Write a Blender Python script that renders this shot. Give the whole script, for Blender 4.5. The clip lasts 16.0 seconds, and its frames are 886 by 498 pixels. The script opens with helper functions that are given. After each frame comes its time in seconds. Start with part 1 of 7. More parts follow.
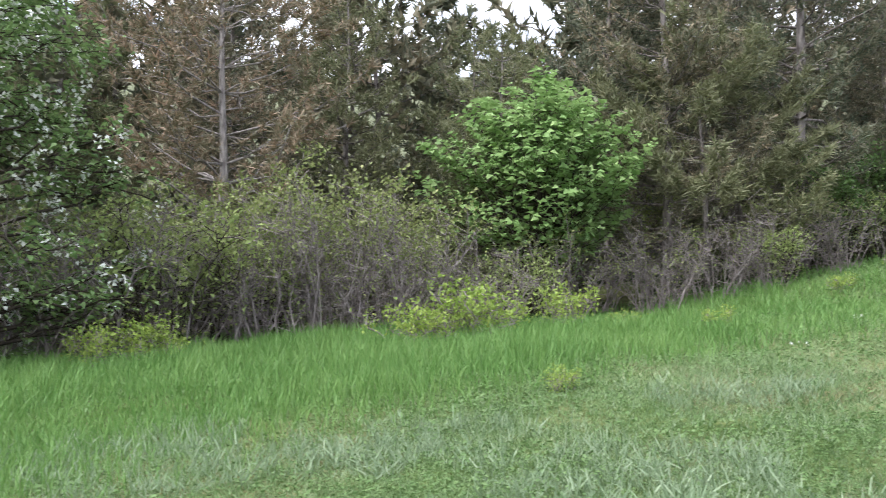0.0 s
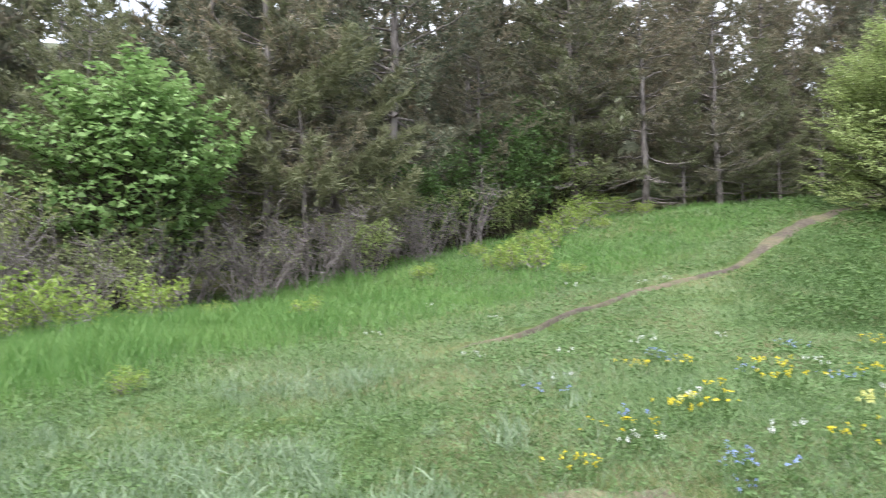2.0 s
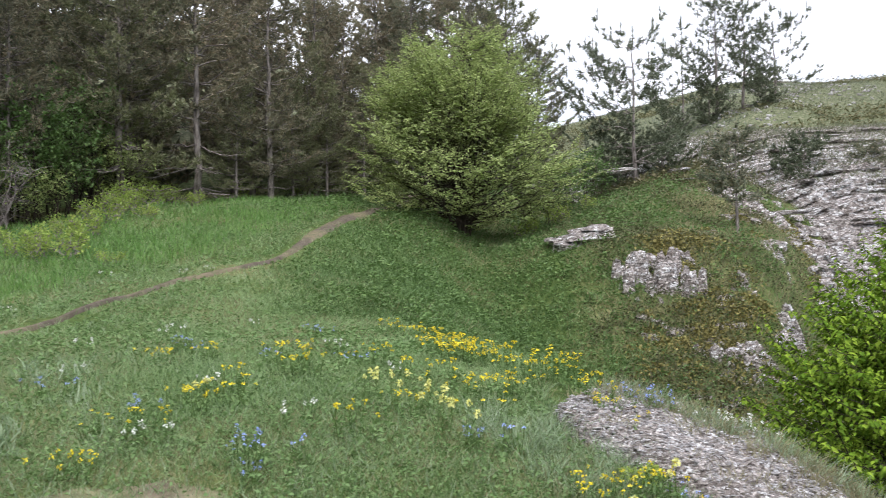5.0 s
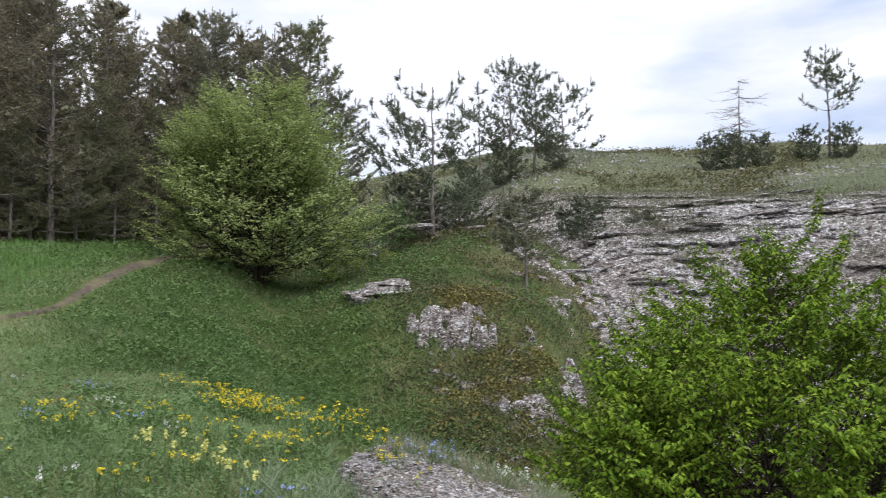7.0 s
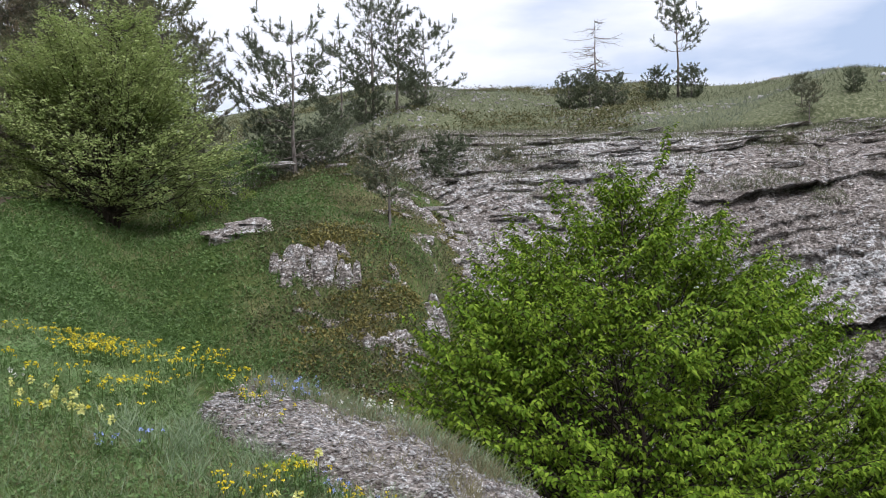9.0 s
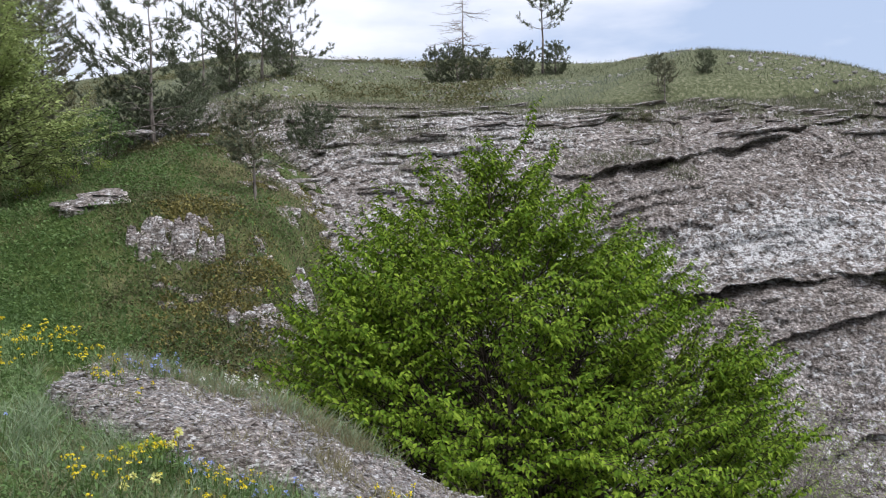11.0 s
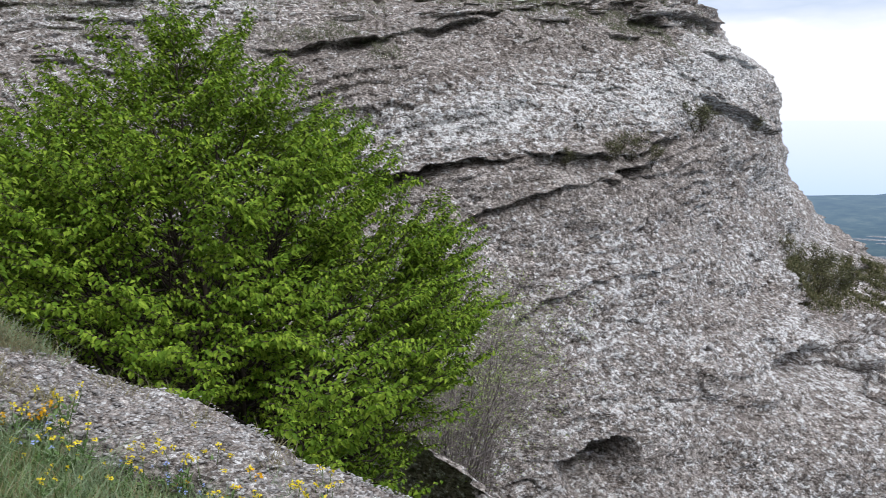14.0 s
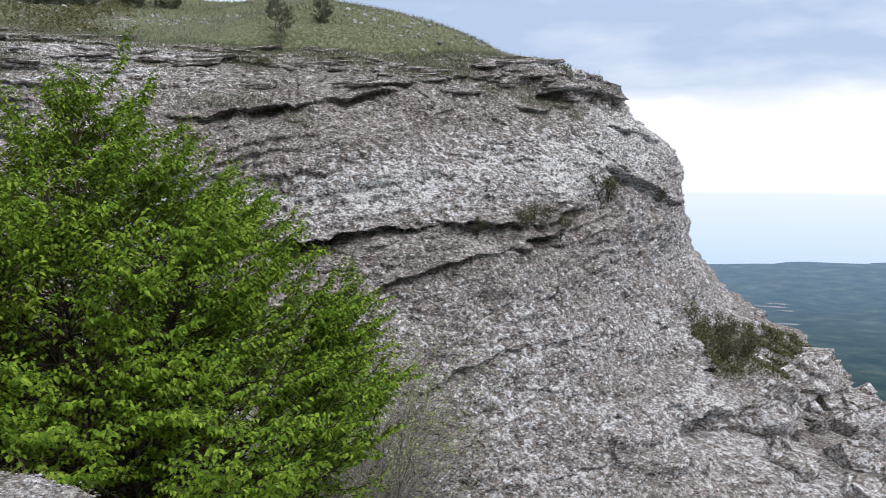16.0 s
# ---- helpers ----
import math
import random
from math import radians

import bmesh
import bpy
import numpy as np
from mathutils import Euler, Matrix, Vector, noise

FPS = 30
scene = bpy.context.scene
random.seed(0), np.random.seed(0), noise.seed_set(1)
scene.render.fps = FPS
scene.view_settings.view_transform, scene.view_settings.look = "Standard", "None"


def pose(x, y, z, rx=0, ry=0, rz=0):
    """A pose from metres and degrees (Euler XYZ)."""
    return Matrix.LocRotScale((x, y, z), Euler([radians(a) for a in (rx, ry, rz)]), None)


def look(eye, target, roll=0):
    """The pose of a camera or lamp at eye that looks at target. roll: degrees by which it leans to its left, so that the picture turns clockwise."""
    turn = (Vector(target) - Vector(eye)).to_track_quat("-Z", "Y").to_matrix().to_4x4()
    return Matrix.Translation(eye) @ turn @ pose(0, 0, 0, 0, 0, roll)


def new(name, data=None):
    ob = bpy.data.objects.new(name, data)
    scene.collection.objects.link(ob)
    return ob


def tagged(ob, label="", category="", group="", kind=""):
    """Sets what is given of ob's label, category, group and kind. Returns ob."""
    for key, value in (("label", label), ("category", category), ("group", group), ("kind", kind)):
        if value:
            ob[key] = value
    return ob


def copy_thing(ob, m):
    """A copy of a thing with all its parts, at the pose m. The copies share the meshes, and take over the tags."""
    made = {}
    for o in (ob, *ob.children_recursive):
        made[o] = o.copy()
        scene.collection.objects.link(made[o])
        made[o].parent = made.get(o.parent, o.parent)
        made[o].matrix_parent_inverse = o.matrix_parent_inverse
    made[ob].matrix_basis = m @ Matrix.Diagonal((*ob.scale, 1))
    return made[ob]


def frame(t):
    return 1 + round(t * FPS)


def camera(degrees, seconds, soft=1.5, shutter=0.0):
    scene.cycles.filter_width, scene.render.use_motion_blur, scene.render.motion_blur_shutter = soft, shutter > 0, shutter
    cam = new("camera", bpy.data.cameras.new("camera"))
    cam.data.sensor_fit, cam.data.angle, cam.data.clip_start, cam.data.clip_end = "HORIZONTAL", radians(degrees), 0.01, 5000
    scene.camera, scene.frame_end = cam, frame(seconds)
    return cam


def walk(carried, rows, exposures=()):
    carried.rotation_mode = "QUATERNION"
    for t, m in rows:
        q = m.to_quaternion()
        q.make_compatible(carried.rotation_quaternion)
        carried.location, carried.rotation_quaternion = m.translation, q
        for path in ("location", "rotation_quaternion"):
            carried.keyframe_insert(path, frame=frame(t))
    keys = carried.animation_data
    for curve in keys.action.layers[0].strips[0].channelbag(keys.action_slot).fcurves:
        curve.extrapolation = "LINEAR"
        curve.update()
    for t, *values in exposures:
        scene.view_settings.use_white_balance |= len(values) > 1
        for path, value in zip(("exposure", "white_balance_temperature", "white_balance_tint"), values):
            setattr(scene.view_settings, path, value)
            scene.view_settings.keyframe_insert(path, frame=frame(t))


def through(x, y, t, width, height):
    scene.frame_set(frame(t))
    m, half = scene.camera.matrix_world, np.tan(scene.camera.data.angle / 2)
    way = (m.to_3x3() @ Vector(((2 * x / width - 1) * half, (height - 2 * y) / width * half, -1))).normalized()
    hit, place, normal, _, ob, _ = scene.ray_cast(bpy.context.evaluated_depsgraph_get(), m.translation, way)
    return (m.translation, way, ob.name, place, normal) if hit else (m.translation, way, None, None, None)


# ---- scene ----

# ---------------------------------------------------------------- camera
# seconds, eye x, y, z in metres, then heading, tilt and lean in degrees
ROWS = [
    (0.0, -0.713, 0.033, 1.588, 0.00, 3.69, -0.41),
    (0.5, -0.655, 0.042, 1.595, 4.35, 3.75, 0.00),
    (1.0, -0.536, 0.055, 1.608, 10.07, 3.13, -0.91),
    (1.5, -0.430, 0.087, 1.643, 16.53, 3.18, -1.66),
    (2.0, -0.317, 0.106, 1.670, 24.65, 2.36, -1.13),
    (2.5, -0.251, 0.113, 1.641, 30.91, 1.88, -1.12),
    (3.0, -0.211, 0.113, 1.629, 37.62, 1.66, -1.20),
    (3.5, -0.159, 0.122, 1.621, 42.14, 2.42, -0.67),
    (4.0, -0.110, 0.126, 1.608, 45.87, 2.20, -0.89),
    (4.5, -0.069, 0.124, 1.592, 49.43, 1.75, -0.63),
    (4.7, -0.047, 0.126, 1.590, 50.88, 1.57, -0.64),
    (6.8, 0.031, 0.081, 1.621, 64.71, 4.82, -0.25),
    (7.0, 0.036, 0.066, 1.612, 66.02, 4.93, -0.05),
    (7.5, 0.060, 0.059, 1.619, 69.61, 4.90, 0.48),
    (8.0, 0.054, 0.049, 1.608, 72.96, 3.02, 0.16),
    (8.2, 0.053, 0.045, 1.603, 73.19, 2.13, -0.38),
    (10.3, 0.089, 0.094, 1.583, 79.37, -0.66, -1.10),
    (10.5, 0.099, 0.090, 1.582, 80.72, -0.79, -0.85),
    (11.0, 0.115, 0.070, 1.580, 83.51, -1.13, -1.25),
    (11.5, 0.141, 0.056, 1.569, 84.99, -2.64, -1.36),
    (12.0, 0.178, 0.033, 1.566, 86.91, -3.92, -1.30),
    (12.5, 0.252, 0.011, 1.591, 91.10, -5.46, -0.37),
    (13.0, 0.251, -0.013, 1.588, 96.15, -7.34, -0.50),
    (13.5, 0.297, -0.033, 1.567, 99.37, -8.55, 0.01),
    (14.0, 0.329, -0.055, 1.551, 102.40, -9.27, -0.22),
    (14.5, 0.359, -0.072, 1.535, 103.85, -9.12, -0.27),
    (15.0, 0.361, -0.087, 1.546, 104.05, -7.48, -1.53),
    (15.5, 0.373, -0.101, 1.567, 105.94, -5.62, -0.89),
    (16.0, 0.403, -0.142, 1.561, 108.03, -4.79, 0.47),
]


def aim(x, y, z, heading, tilt, lean):
    h, p = radians(heading), radians(tilt)
    way = Vector((math.sin(h) * math.cos(p), math.cos(h) * math.cos(p), math.sin(p)))
    eye = Vector((x, y, z))
    return look(eye, eye + way * 10, lean)


cam = camera(53.94, 16.0, soft=0.75, shutter=0.36)
walk(cam, [(row[0], aim(*row[1:])) for row in ROWS],
     [(t, e, 6020 if t < 4 else 6180, 13 if t < 12 else 11) for t, e in ((0, 0.98), (0.6, 1.07), (2.5, 1.03), (3.5, 0.85), (4.7, 0.58), (6.8, 0.05), (8.2, 0.0), (11, -0.02), (13.5, 0.02), (16, -0.07))])

# ---------------------------------------------------------------- sky and sun
world = bpy.data.worlds.new("overcast_sky")
scene.world = world
world.use_nodes = True
wn, wl = world.node_tree.nodes, world.node_tree.links
wn.clear()
w_out = wn.new("ShaderNodeOutputWorld")
w_bg = wn.new("ShaderNodeBackground")
w_sky = wn.new("ShaderNodeTexSky")
w_sky.sky_type, w_sky.sun_disc = "NISHITA", False
w_sky.sun_elevation, w_sky.sun_rotation = radians(48), radians(215)
w_scale = wn.new("ShaderNodeVectorMath")
w_scale.operation = "SCALE"
w_scale.inputs["Scale"].default_value = 0.10
wl.new(w_sky.outputs[0], w_scale.inputs[0])
w_co = wn.new("ShaderNodeTexCoord")
w_sep = wn.new("ShaderNodeSeparateXYZ")
wl.new(w_co.outputs["Generated"], w_sep.inputs[0])
w_map = wn.new("ShaderNodeMapping")
w_map.inputs["Scale"].default_value = (1.4, 1.4, 5.0)
wl.new(w_co.outputs["Generated"], w_map.inputs[0])
w_noise = wn.new("ShaderNodeTexNoise")
w_noise.inputs["Scale"].default_value = 2.1
w_noise.inputs["Detail"].default_value = 6
w_noise.inputs["Roughness"].default_value = 0.5
wl.new(w_map.outputs[0], w_noise.inputs["Vector"])
w_ramp = wn.new("ShaderNodeValToRGB")
w_ramp.color_ramp.elements[0].position, w_ramp.color_ramp.elements[0].color = 0.36, (0.50, 0.60, 0.77, 1)
w_ramp.color_ramp.elements[1].position, w_ramp.color_ramp.elements[1].color = 0.60, (1.0, 1.0, 1.03, 1)
# the cover is whitest over the wood and breaks to blue-grey over the valley
w_dot = wn.new("ShaderNodeVectorMath")
w_dot.operation = "DOT_PRODUCT"
w_dot.inputs[1].default_value = (math.sin(radians(118)), math.cos(radians(118)), 0.1)
wl.new(w_co.outputs["Generated"], w_dot.inputs[0])
w_thin = wn.new("ShaderNodeMapRange")
w_thin.inputs["From Min"].default_value, w_thin.inputs["From Max"].default_value = 0.70, 1.0
w_thin.inputs["To Min"].default_value, w_thin.inputs["To Max"].default_value = 0.13, -0.11
wl.new(w_dot.outputs["Value"], w_thin.inputs["Value"])
w_sum = wn.new("ShaderNodeMath")
wl.new(w_noise.outputs[0], w_sum.inputs[0])
wl.new(w_thin.outputs[0], w_sum.inputs[1])
wl.new(w_sum.outputs[0], w_ramp.inputs[0])
w_mix = wn.new("ShaderNodeMix")
w_mix.data_type = "RGBA"
w_mix.inputs["Factor"].default_value = 0.88
wl.new(w_scale.outputs[0], w_mix.inputs["A"])
wl.new(w_ramp.outputs[0], w_mix.inputs["B"])
# the bright band over the sea, and the pale sea below the horizon
w_band = wn.new("ShaderNodeValToRGB")
cr = w_band.color_ramp
cr.elements[0].position, cr.elements[0].color = 0.0, (1, 1, 1, 1)
cr.elements[1].position, cr.elements[1].color = 1.0, (0, 0, 0, 1)
w_mr = wn.new("ShaderNodeMapRange")
w_mr.inputs["From Min"].default_value, w_mr.inputs["From Max"].default_value = 0.082, 0.108
w_edge = wn.new("ShaderNodeMath")
w_edge.operation = "MULTIPLY_ADD"
w_edge.inputs[1].default_value = 0.22
w_low = wn.new("ShaderNodeMath")
w_low.operation = "SUBTRACT"
w_low.inputs[1].default_value = 0.11
wl.new(w_sep.outputs["Z"], w_low.inputs[0])
wl.new(w_noise.outputs[0], w_edge.inputs[0])
wl.new(w_low.outputs[0], w_edge.inputs[2])
wl.new(w_edge.outputs[0], w_mr.inputs["Value"])
wl.new(w_mr.outputs[0], w_band.inputs[0])
w_mix2 = wn.new("ShaderNodeMix")
w_mix2.data_type = "RGBA"
w_mix2.inputs["B"].default_value = (0.95, 0.955, 0.96, 1)
wl.new(w_band.outputs[0], w_mix2.inputs["Factor"])
wl.new(w_mix.outputs["Result"], w_mix2.inputs["A"])
w_sea = wn.new("ShaderNodeValToRGB")
cs = w_sea.color_ramp
cs.elements[0].position, cs.elements[0].color = 0.0, (0.60, 0.73, 0.92, 1)
cs.elements[1].position, cs.elements[1].color = 1.0, (0.82, 0.87, 0.98, 1)
w_mr2 = wn.new("ShaderNodeMapRange")
w_mr2.inputs["From Min"].default_value, w_mr2.inputs["From Max"].default_value = -0.09, -0.012
wl.new(w_sep.outputs["Z"], w_mr2.inputs["Value"])
wl.new(w_mr2.outputs[0], w_sea.inputs[0])
w_mr3 = wn.new("ShaderNodeMapRange")
w_mr3.inputs["From Min"].default_value, w_mr3.inputs["From Max"].default_value = -0.0165, -0.0135
wl.new(w_sep.outputs["Z"], w_mr3.inputs["Value"])
w_mix3 = wn.new("ShaderNodeMix")
w_mix3.data_type = "RGBA"
wl.new(w_mr3.outputs[0], w_mix3.inputs["Factor"])
wl.new(w_sea.outputs[0], w_mix3.inputs["A"])
wl.new(w_mix2.outputs["Result"], w_mix3.inputs["B"])
wl.new(w_mix3.outputs["Result"], w_bg.inputs["Color"])
w_bg.inputs["Strength"].default_value = 1.15
wl.new(w_bg.outputs[0], w_out.inputs[0])

sun = new("sun", bpy.data.lights.new("sun", "SUN"))
sun.data.energy, sun.data.angle, sun.data.color = 2.6, radians(40), (1.0, 0.985, 0.96)
sun.matrix_world = look((0, 0, 60), (0 + 30, 25, 0))

# ---------------------------------------------------------------- shape of the land
rng = np.random.default_rng(7)
TABLE = rng.random(4096).astype(np.float32)


def vnoise(p, seed=0):
    """Smooth value noise in 0..1 at the points p (n, 3)."""
    p = np.asarray(p, dtype=np.float64)
    i = np.floor(p).astype(np.int64)
    f = p - i
    f = f * f * (3 - 2 * f)
    out = np.zeros(len(p))
    for dx in (0, 1):
        for dy in (0, 1):
            for dz in (0, 1):
                h = ((i[:, 0] + dx) * 73856093) ^ ((i[:, 1] + dy) * 19349663) ^ ((i[:, 2] + dz) * 83492791) ^ (seed * 2654435)
                w = (f[:, 0] if dx else 1 - f[:, 0]) * (f[:, 1] if dy else 1 - f[:, 1]) * (f[:, 2] if dz else 1 - f[:, 2])
                out += w * TABLE[(h ^ (h >> 13)) & 4095]
    return out


def fbm(p, octaves=4, gain=0.5, seed=0):
    p = np.asarray(p, dtype=np.float64)
    out, amp, total = np.zeros(len(p)), 1.0, 0.0
    for k in range(octaves):
        out += amp * vnoise(p * 2.03 ** k + 17.3 * k, seed + k)
        total += amp
        amp *= gain
    return out / total - 0.5


def smooth(a, b, x):
    t = np.clip((np.asarray(x, dtype=np.float64) - a) / (b - a), 0, 1)
    return t * t * (3 - 2 * t)


def polar(az, r):
    a = np.radians(az)
    return np.sin(a) * r, np.cos(a) * r


def spline(knots, n):
    """n points along a smooth curve through knots of (azimuth, distance)."""
    k = np.array([polar(a, r) for a, r in knots], dtype=float)
    k = np.vstack([2 * k[0] - k[1], k, 2 * k[-1] - k[-2]])
    s = np.linspace(0, len(k) - 3 - 1e-9, n)
    i = np.floor(s).astype(int)
    t = (s - i)[:, None]
    p0, p1, p2, p3 = k[i], k[i + 1], k[i + 2], k[i + 3]
    return 0.5 * (2 * p1 + (p2 - p0) * t + (2 * p0 - 5 * p1 + 4 * p2 - p3) * t ** 2 + (3 * p1 - p0 - 3 * p2 + p3) * t ** 3)


# foot of the mountain, from the hollow at its left round the nose to its far side, at eye level
FOOT = spline([(44, 75), (48, 50), (52, 33), (57, 22.5), (62, 18.6), (67, 17.8), (74, 20.5), (82, 23), (90, 23.8), (99, 23.8), (108, 24.5),
               (115, 26.4), (120, 30), (122.4, 36), (122.3, 46), (118.5, 68), (108, 105)], 300)
FOOT_U = np.linspace(0, 1, 300)
# rim of the knoll on which the camera stands, open ground inside it
RIM = spline([(42, 14), (46, 10.5), (49.5, 8.1), (55, 6.9), (62, 5.65), (70, 5.3), (78, 5.05), (86, 4.7), (93, 4.15), (104, 3.7), (125, 3.5), (160, 5), (200, 9)], 160)


def side(x, y, curve):
    """Signed distance to a curve (positive on its left hand), and where along it, 0..1."""
    x, y = np.asarray(x, dtype=np.float64), np.asarray(y, dtype=np.float64)
    dist, at = np.empty(len(x)), np.empty(len(x))
    tangent = np.gradient(curve, axis=0)
    for a in range(0, len(x), 20000):
        dx = x[a:a + 20000, None] - curve[None, :, 0]
        dy = y[a:a + 20000, None] - curve[None, :, 1]
        q = dx * dx + dy * dy
        j = np.argmin(q, axis=1)
        row = np.arange(len(j))
        cross = tangent[j, 0] * dy[row, j] - tangent[j, 1] * dx[row, j]
        dist[a:a + 20000] = np.sqrt(q[row, j]) * np.where(cross >= 0, 1, -1)
        at[a:a + 20000] = j / (len(curve) - 1)
    return dist, at


CLIFF_D = np.array([-40, -13, 0.0, 2.4, 4.2, 6.5, 16, 36, 60, 120])
CLIFF_Z = np.array([-66, -20, 1.6, 4.2, 5.2, 5.9, 8.4, 13.6, 14.5, 8.0])
NOSE_D = np.array([-40, -14, -10, -7.2, -3.9, -2.0, -1.1, -0.6, -0.5, -0.07, 0.53, 2.2, 2.45, 7.5, 16, 36, 60, 120])
NOSE_Z = np.array([-66, -22, -10, -7.2, -5.4, -3.9, -2.4, -1.4, -0.2, 1.93, 3.06, 4.26, 5.3, 6.3, 8.4, 13.0, 14.0, 8.0])
SLOPE_D = np.array([-40, -14, -8, -4, -1.5, 0.0, 4.4, 6.6, 11.4, 19, 30, 43, 70, 120])
SLOPE_Z = np.array([-40, -5.5, -1.3, 0.6, 2.1, 2.5, 4.0, 4.7, 7.0, 9.3, 12, 14.2, 15.0, 8.0])


def steep_of(az):
    """0 where the mountain is a soft slope, 1 where it is a cliff."""
    return smooth(72, 87, az)


def nose_of(az):
    """1 round the nose of the cliff, which steps out low down."""
    return smooth(112, 120, az)


def mountain(x, y):
    d, u = side(x, y, FOOT)
    az = np.degrees(np.arctan2(x, y))
    k, q = steep_of(az), nose_of(az)
    wall = np.interp(d, CLIFF_D, CLIFF_Z) * (1 - q) + np.interp(d, NOSE_D, NOSE_Z) * q
    return np.interp(d, SLOPE_D, SLOPE_Z) * (1 - k) + wall * k, d, u, k


def meadow(x, y):
    r = np.hypot(x, y)
    s = np.minimum(1, 30 / np.maximum(r, 1e-6))
    a, b = x * s, y * s
    z = -0.05 + 0.033 * a + 0.141 * b + 0.0006 * a * a + 0.0044 * a * b - 0.0028 * b * b
    for cx, cy, wide, high in ((-6.5, 10.0, 4.5, 0.24), (4.0, 3.6, 2.4, 0.27), (2.5, 13.2, 3.5, -0.25), (11.3, 18.0, 4.0, 0.3), (16.2, 11.8, 4.0, 0.7)):
        z = z + high * np.exp(-((x - cx) ** 2 + (y - cy) ** 2) / wide ** 2)
    return z * smooth(0.5, 4.5, r)


def ground(x, y, bumps=True):
    """Height of the ground."""
    x, y = np.atleast_1d(np.asarray(x, dtype=np.float64)), np.atleast_1d(np.asarray(y, dtype=np.float64))
    r = np.hypot(x, y)
    az = np.degrees(np.arctan2(x, y))
    z = meadow(x, y)
    d, _ = side(x, y, RIM)
    out = np.maximum(d, 0)
    deep = np.interp(az, [40, 46, 52, 58, 65, 72, 80, 88, 95, 105, 120, 140, 175], [0.0, 0.15, 0.6, 1.5, 2.6, 4.0, 6.0, 10, 18, 30, 40, 45, 30])
    wide = np.interp(az, [50, 65, 80, 90, 100, 135], [4.5, 4.5, 4.5, 5.0, 7.0, 12])
    z = z - 0.24 * smooth(70, 84, az) * smooth(2, 4, r) * (az < 178) - deep * smooth(0, 1, out / wide) ** 0.62 * smooth(0.0, 0.35, out)
    z = z + deep * smooth(8, 13, out) * (1 - smooth(57, 64, az))
    z = z - np.where(az > 78, 0.5 * np.maximum(out - wide, 0) * smooth(78, 110, az), 0)
    # the wood climbs gently behind its edge
    z = z + (0.16 + 0.14 * (1 - smooth(38, 50, az)) * smooth(24, 34, r)) * np.maximum(r - 24, 0) * (1 - smooth(52, 60, az)) * smooth(-80, -50, az) * (r < 200)
    m, dm, u, k = mountain(x, y)
    m = m - 3.0 * k * smooth(-30, -12, dm) * (1 - smooth(4.2, 6.0, dm))
    m = m + 1.05 * smooth(92, 101, az) * smooth(3.5, 9, dm)
    m = m + 0.1 * np.clip(r - 30, 0, 40) * smooth(50, 60, az) * (1 - smooth(70, 84, az))
    h = np.clip(0.5 + 0.5 * (m - z) / 1.0, 0, 1)
    inside = (az > 30) & (az < 150)
    z = np.where(inside, m * h + z * (1 - h) + 1.0 * h * (1 - h) * 0.5, z)
    z = np.where((az > 108) & (dm < -4), z - 1.1 * np.clip(r - 22, 0, 110) * smooth(108, 124, az), z)
    if bumps:
        p = np.stack([x, y, 0 * x], 1)
        z = z + 0.22 * fbm(p * 0.35, 3, seed=3) * smooth(3, 9, r) + 0.05 * fbm(p * 2.1, 2, seed=9)
    return z

# ---------------------------------------------------------------- materials
def material(name, rough=0.8, spec=0.3):
    m = bpy.data.materials.new(name)
    m.use_nodes = True
    b = m.node_tree.nodes["Principled BSDF"]
    b.inputs["Roughness"].default_value = rough
    b.inputs["Specular IOR Level"].default_value = spec
    return m, m.node_tree.nodes, m.node_tree.links, b


def ramp(nodes, stops):
    n = nodes.new("ShaderNodeValToRGB")
    e = n.color_ramp.elements
    while len(e) < len(stops):
        e.new(0.5)
    for q, (pos, col) in zip(e, stops):
        q.position, q.color = pos, (*col, 1)
    return n


def noise_node(nodes, links, co, scale, detail=4, rough=0.55):
    n = nodes.new("ShaderNodeTexNoise")
    n.inputs["Scale"].default_value, n.inputs["Detail"].default_value, n.inputs["Roughness"].default_value = scale, detail, rough
    links.new(co, n.inputs["Vector"])
    return n.outputs[0]


def mixed(nodes, links, fac, a, b):
    n = nodes.new("ShaderNodeMix")
    n.data_type = "RGBA"
    for key, v in (("Factor", fac), ("A", a), ("B", b)):
        if isinstance(v, (tuple, float, int)):
            n.inputs[key].default_value = v if not isinstance(v, tuple) else (*v, 1)
        else:
            links.new(v, n.inputs[key])
    return n.outputs["Result"]


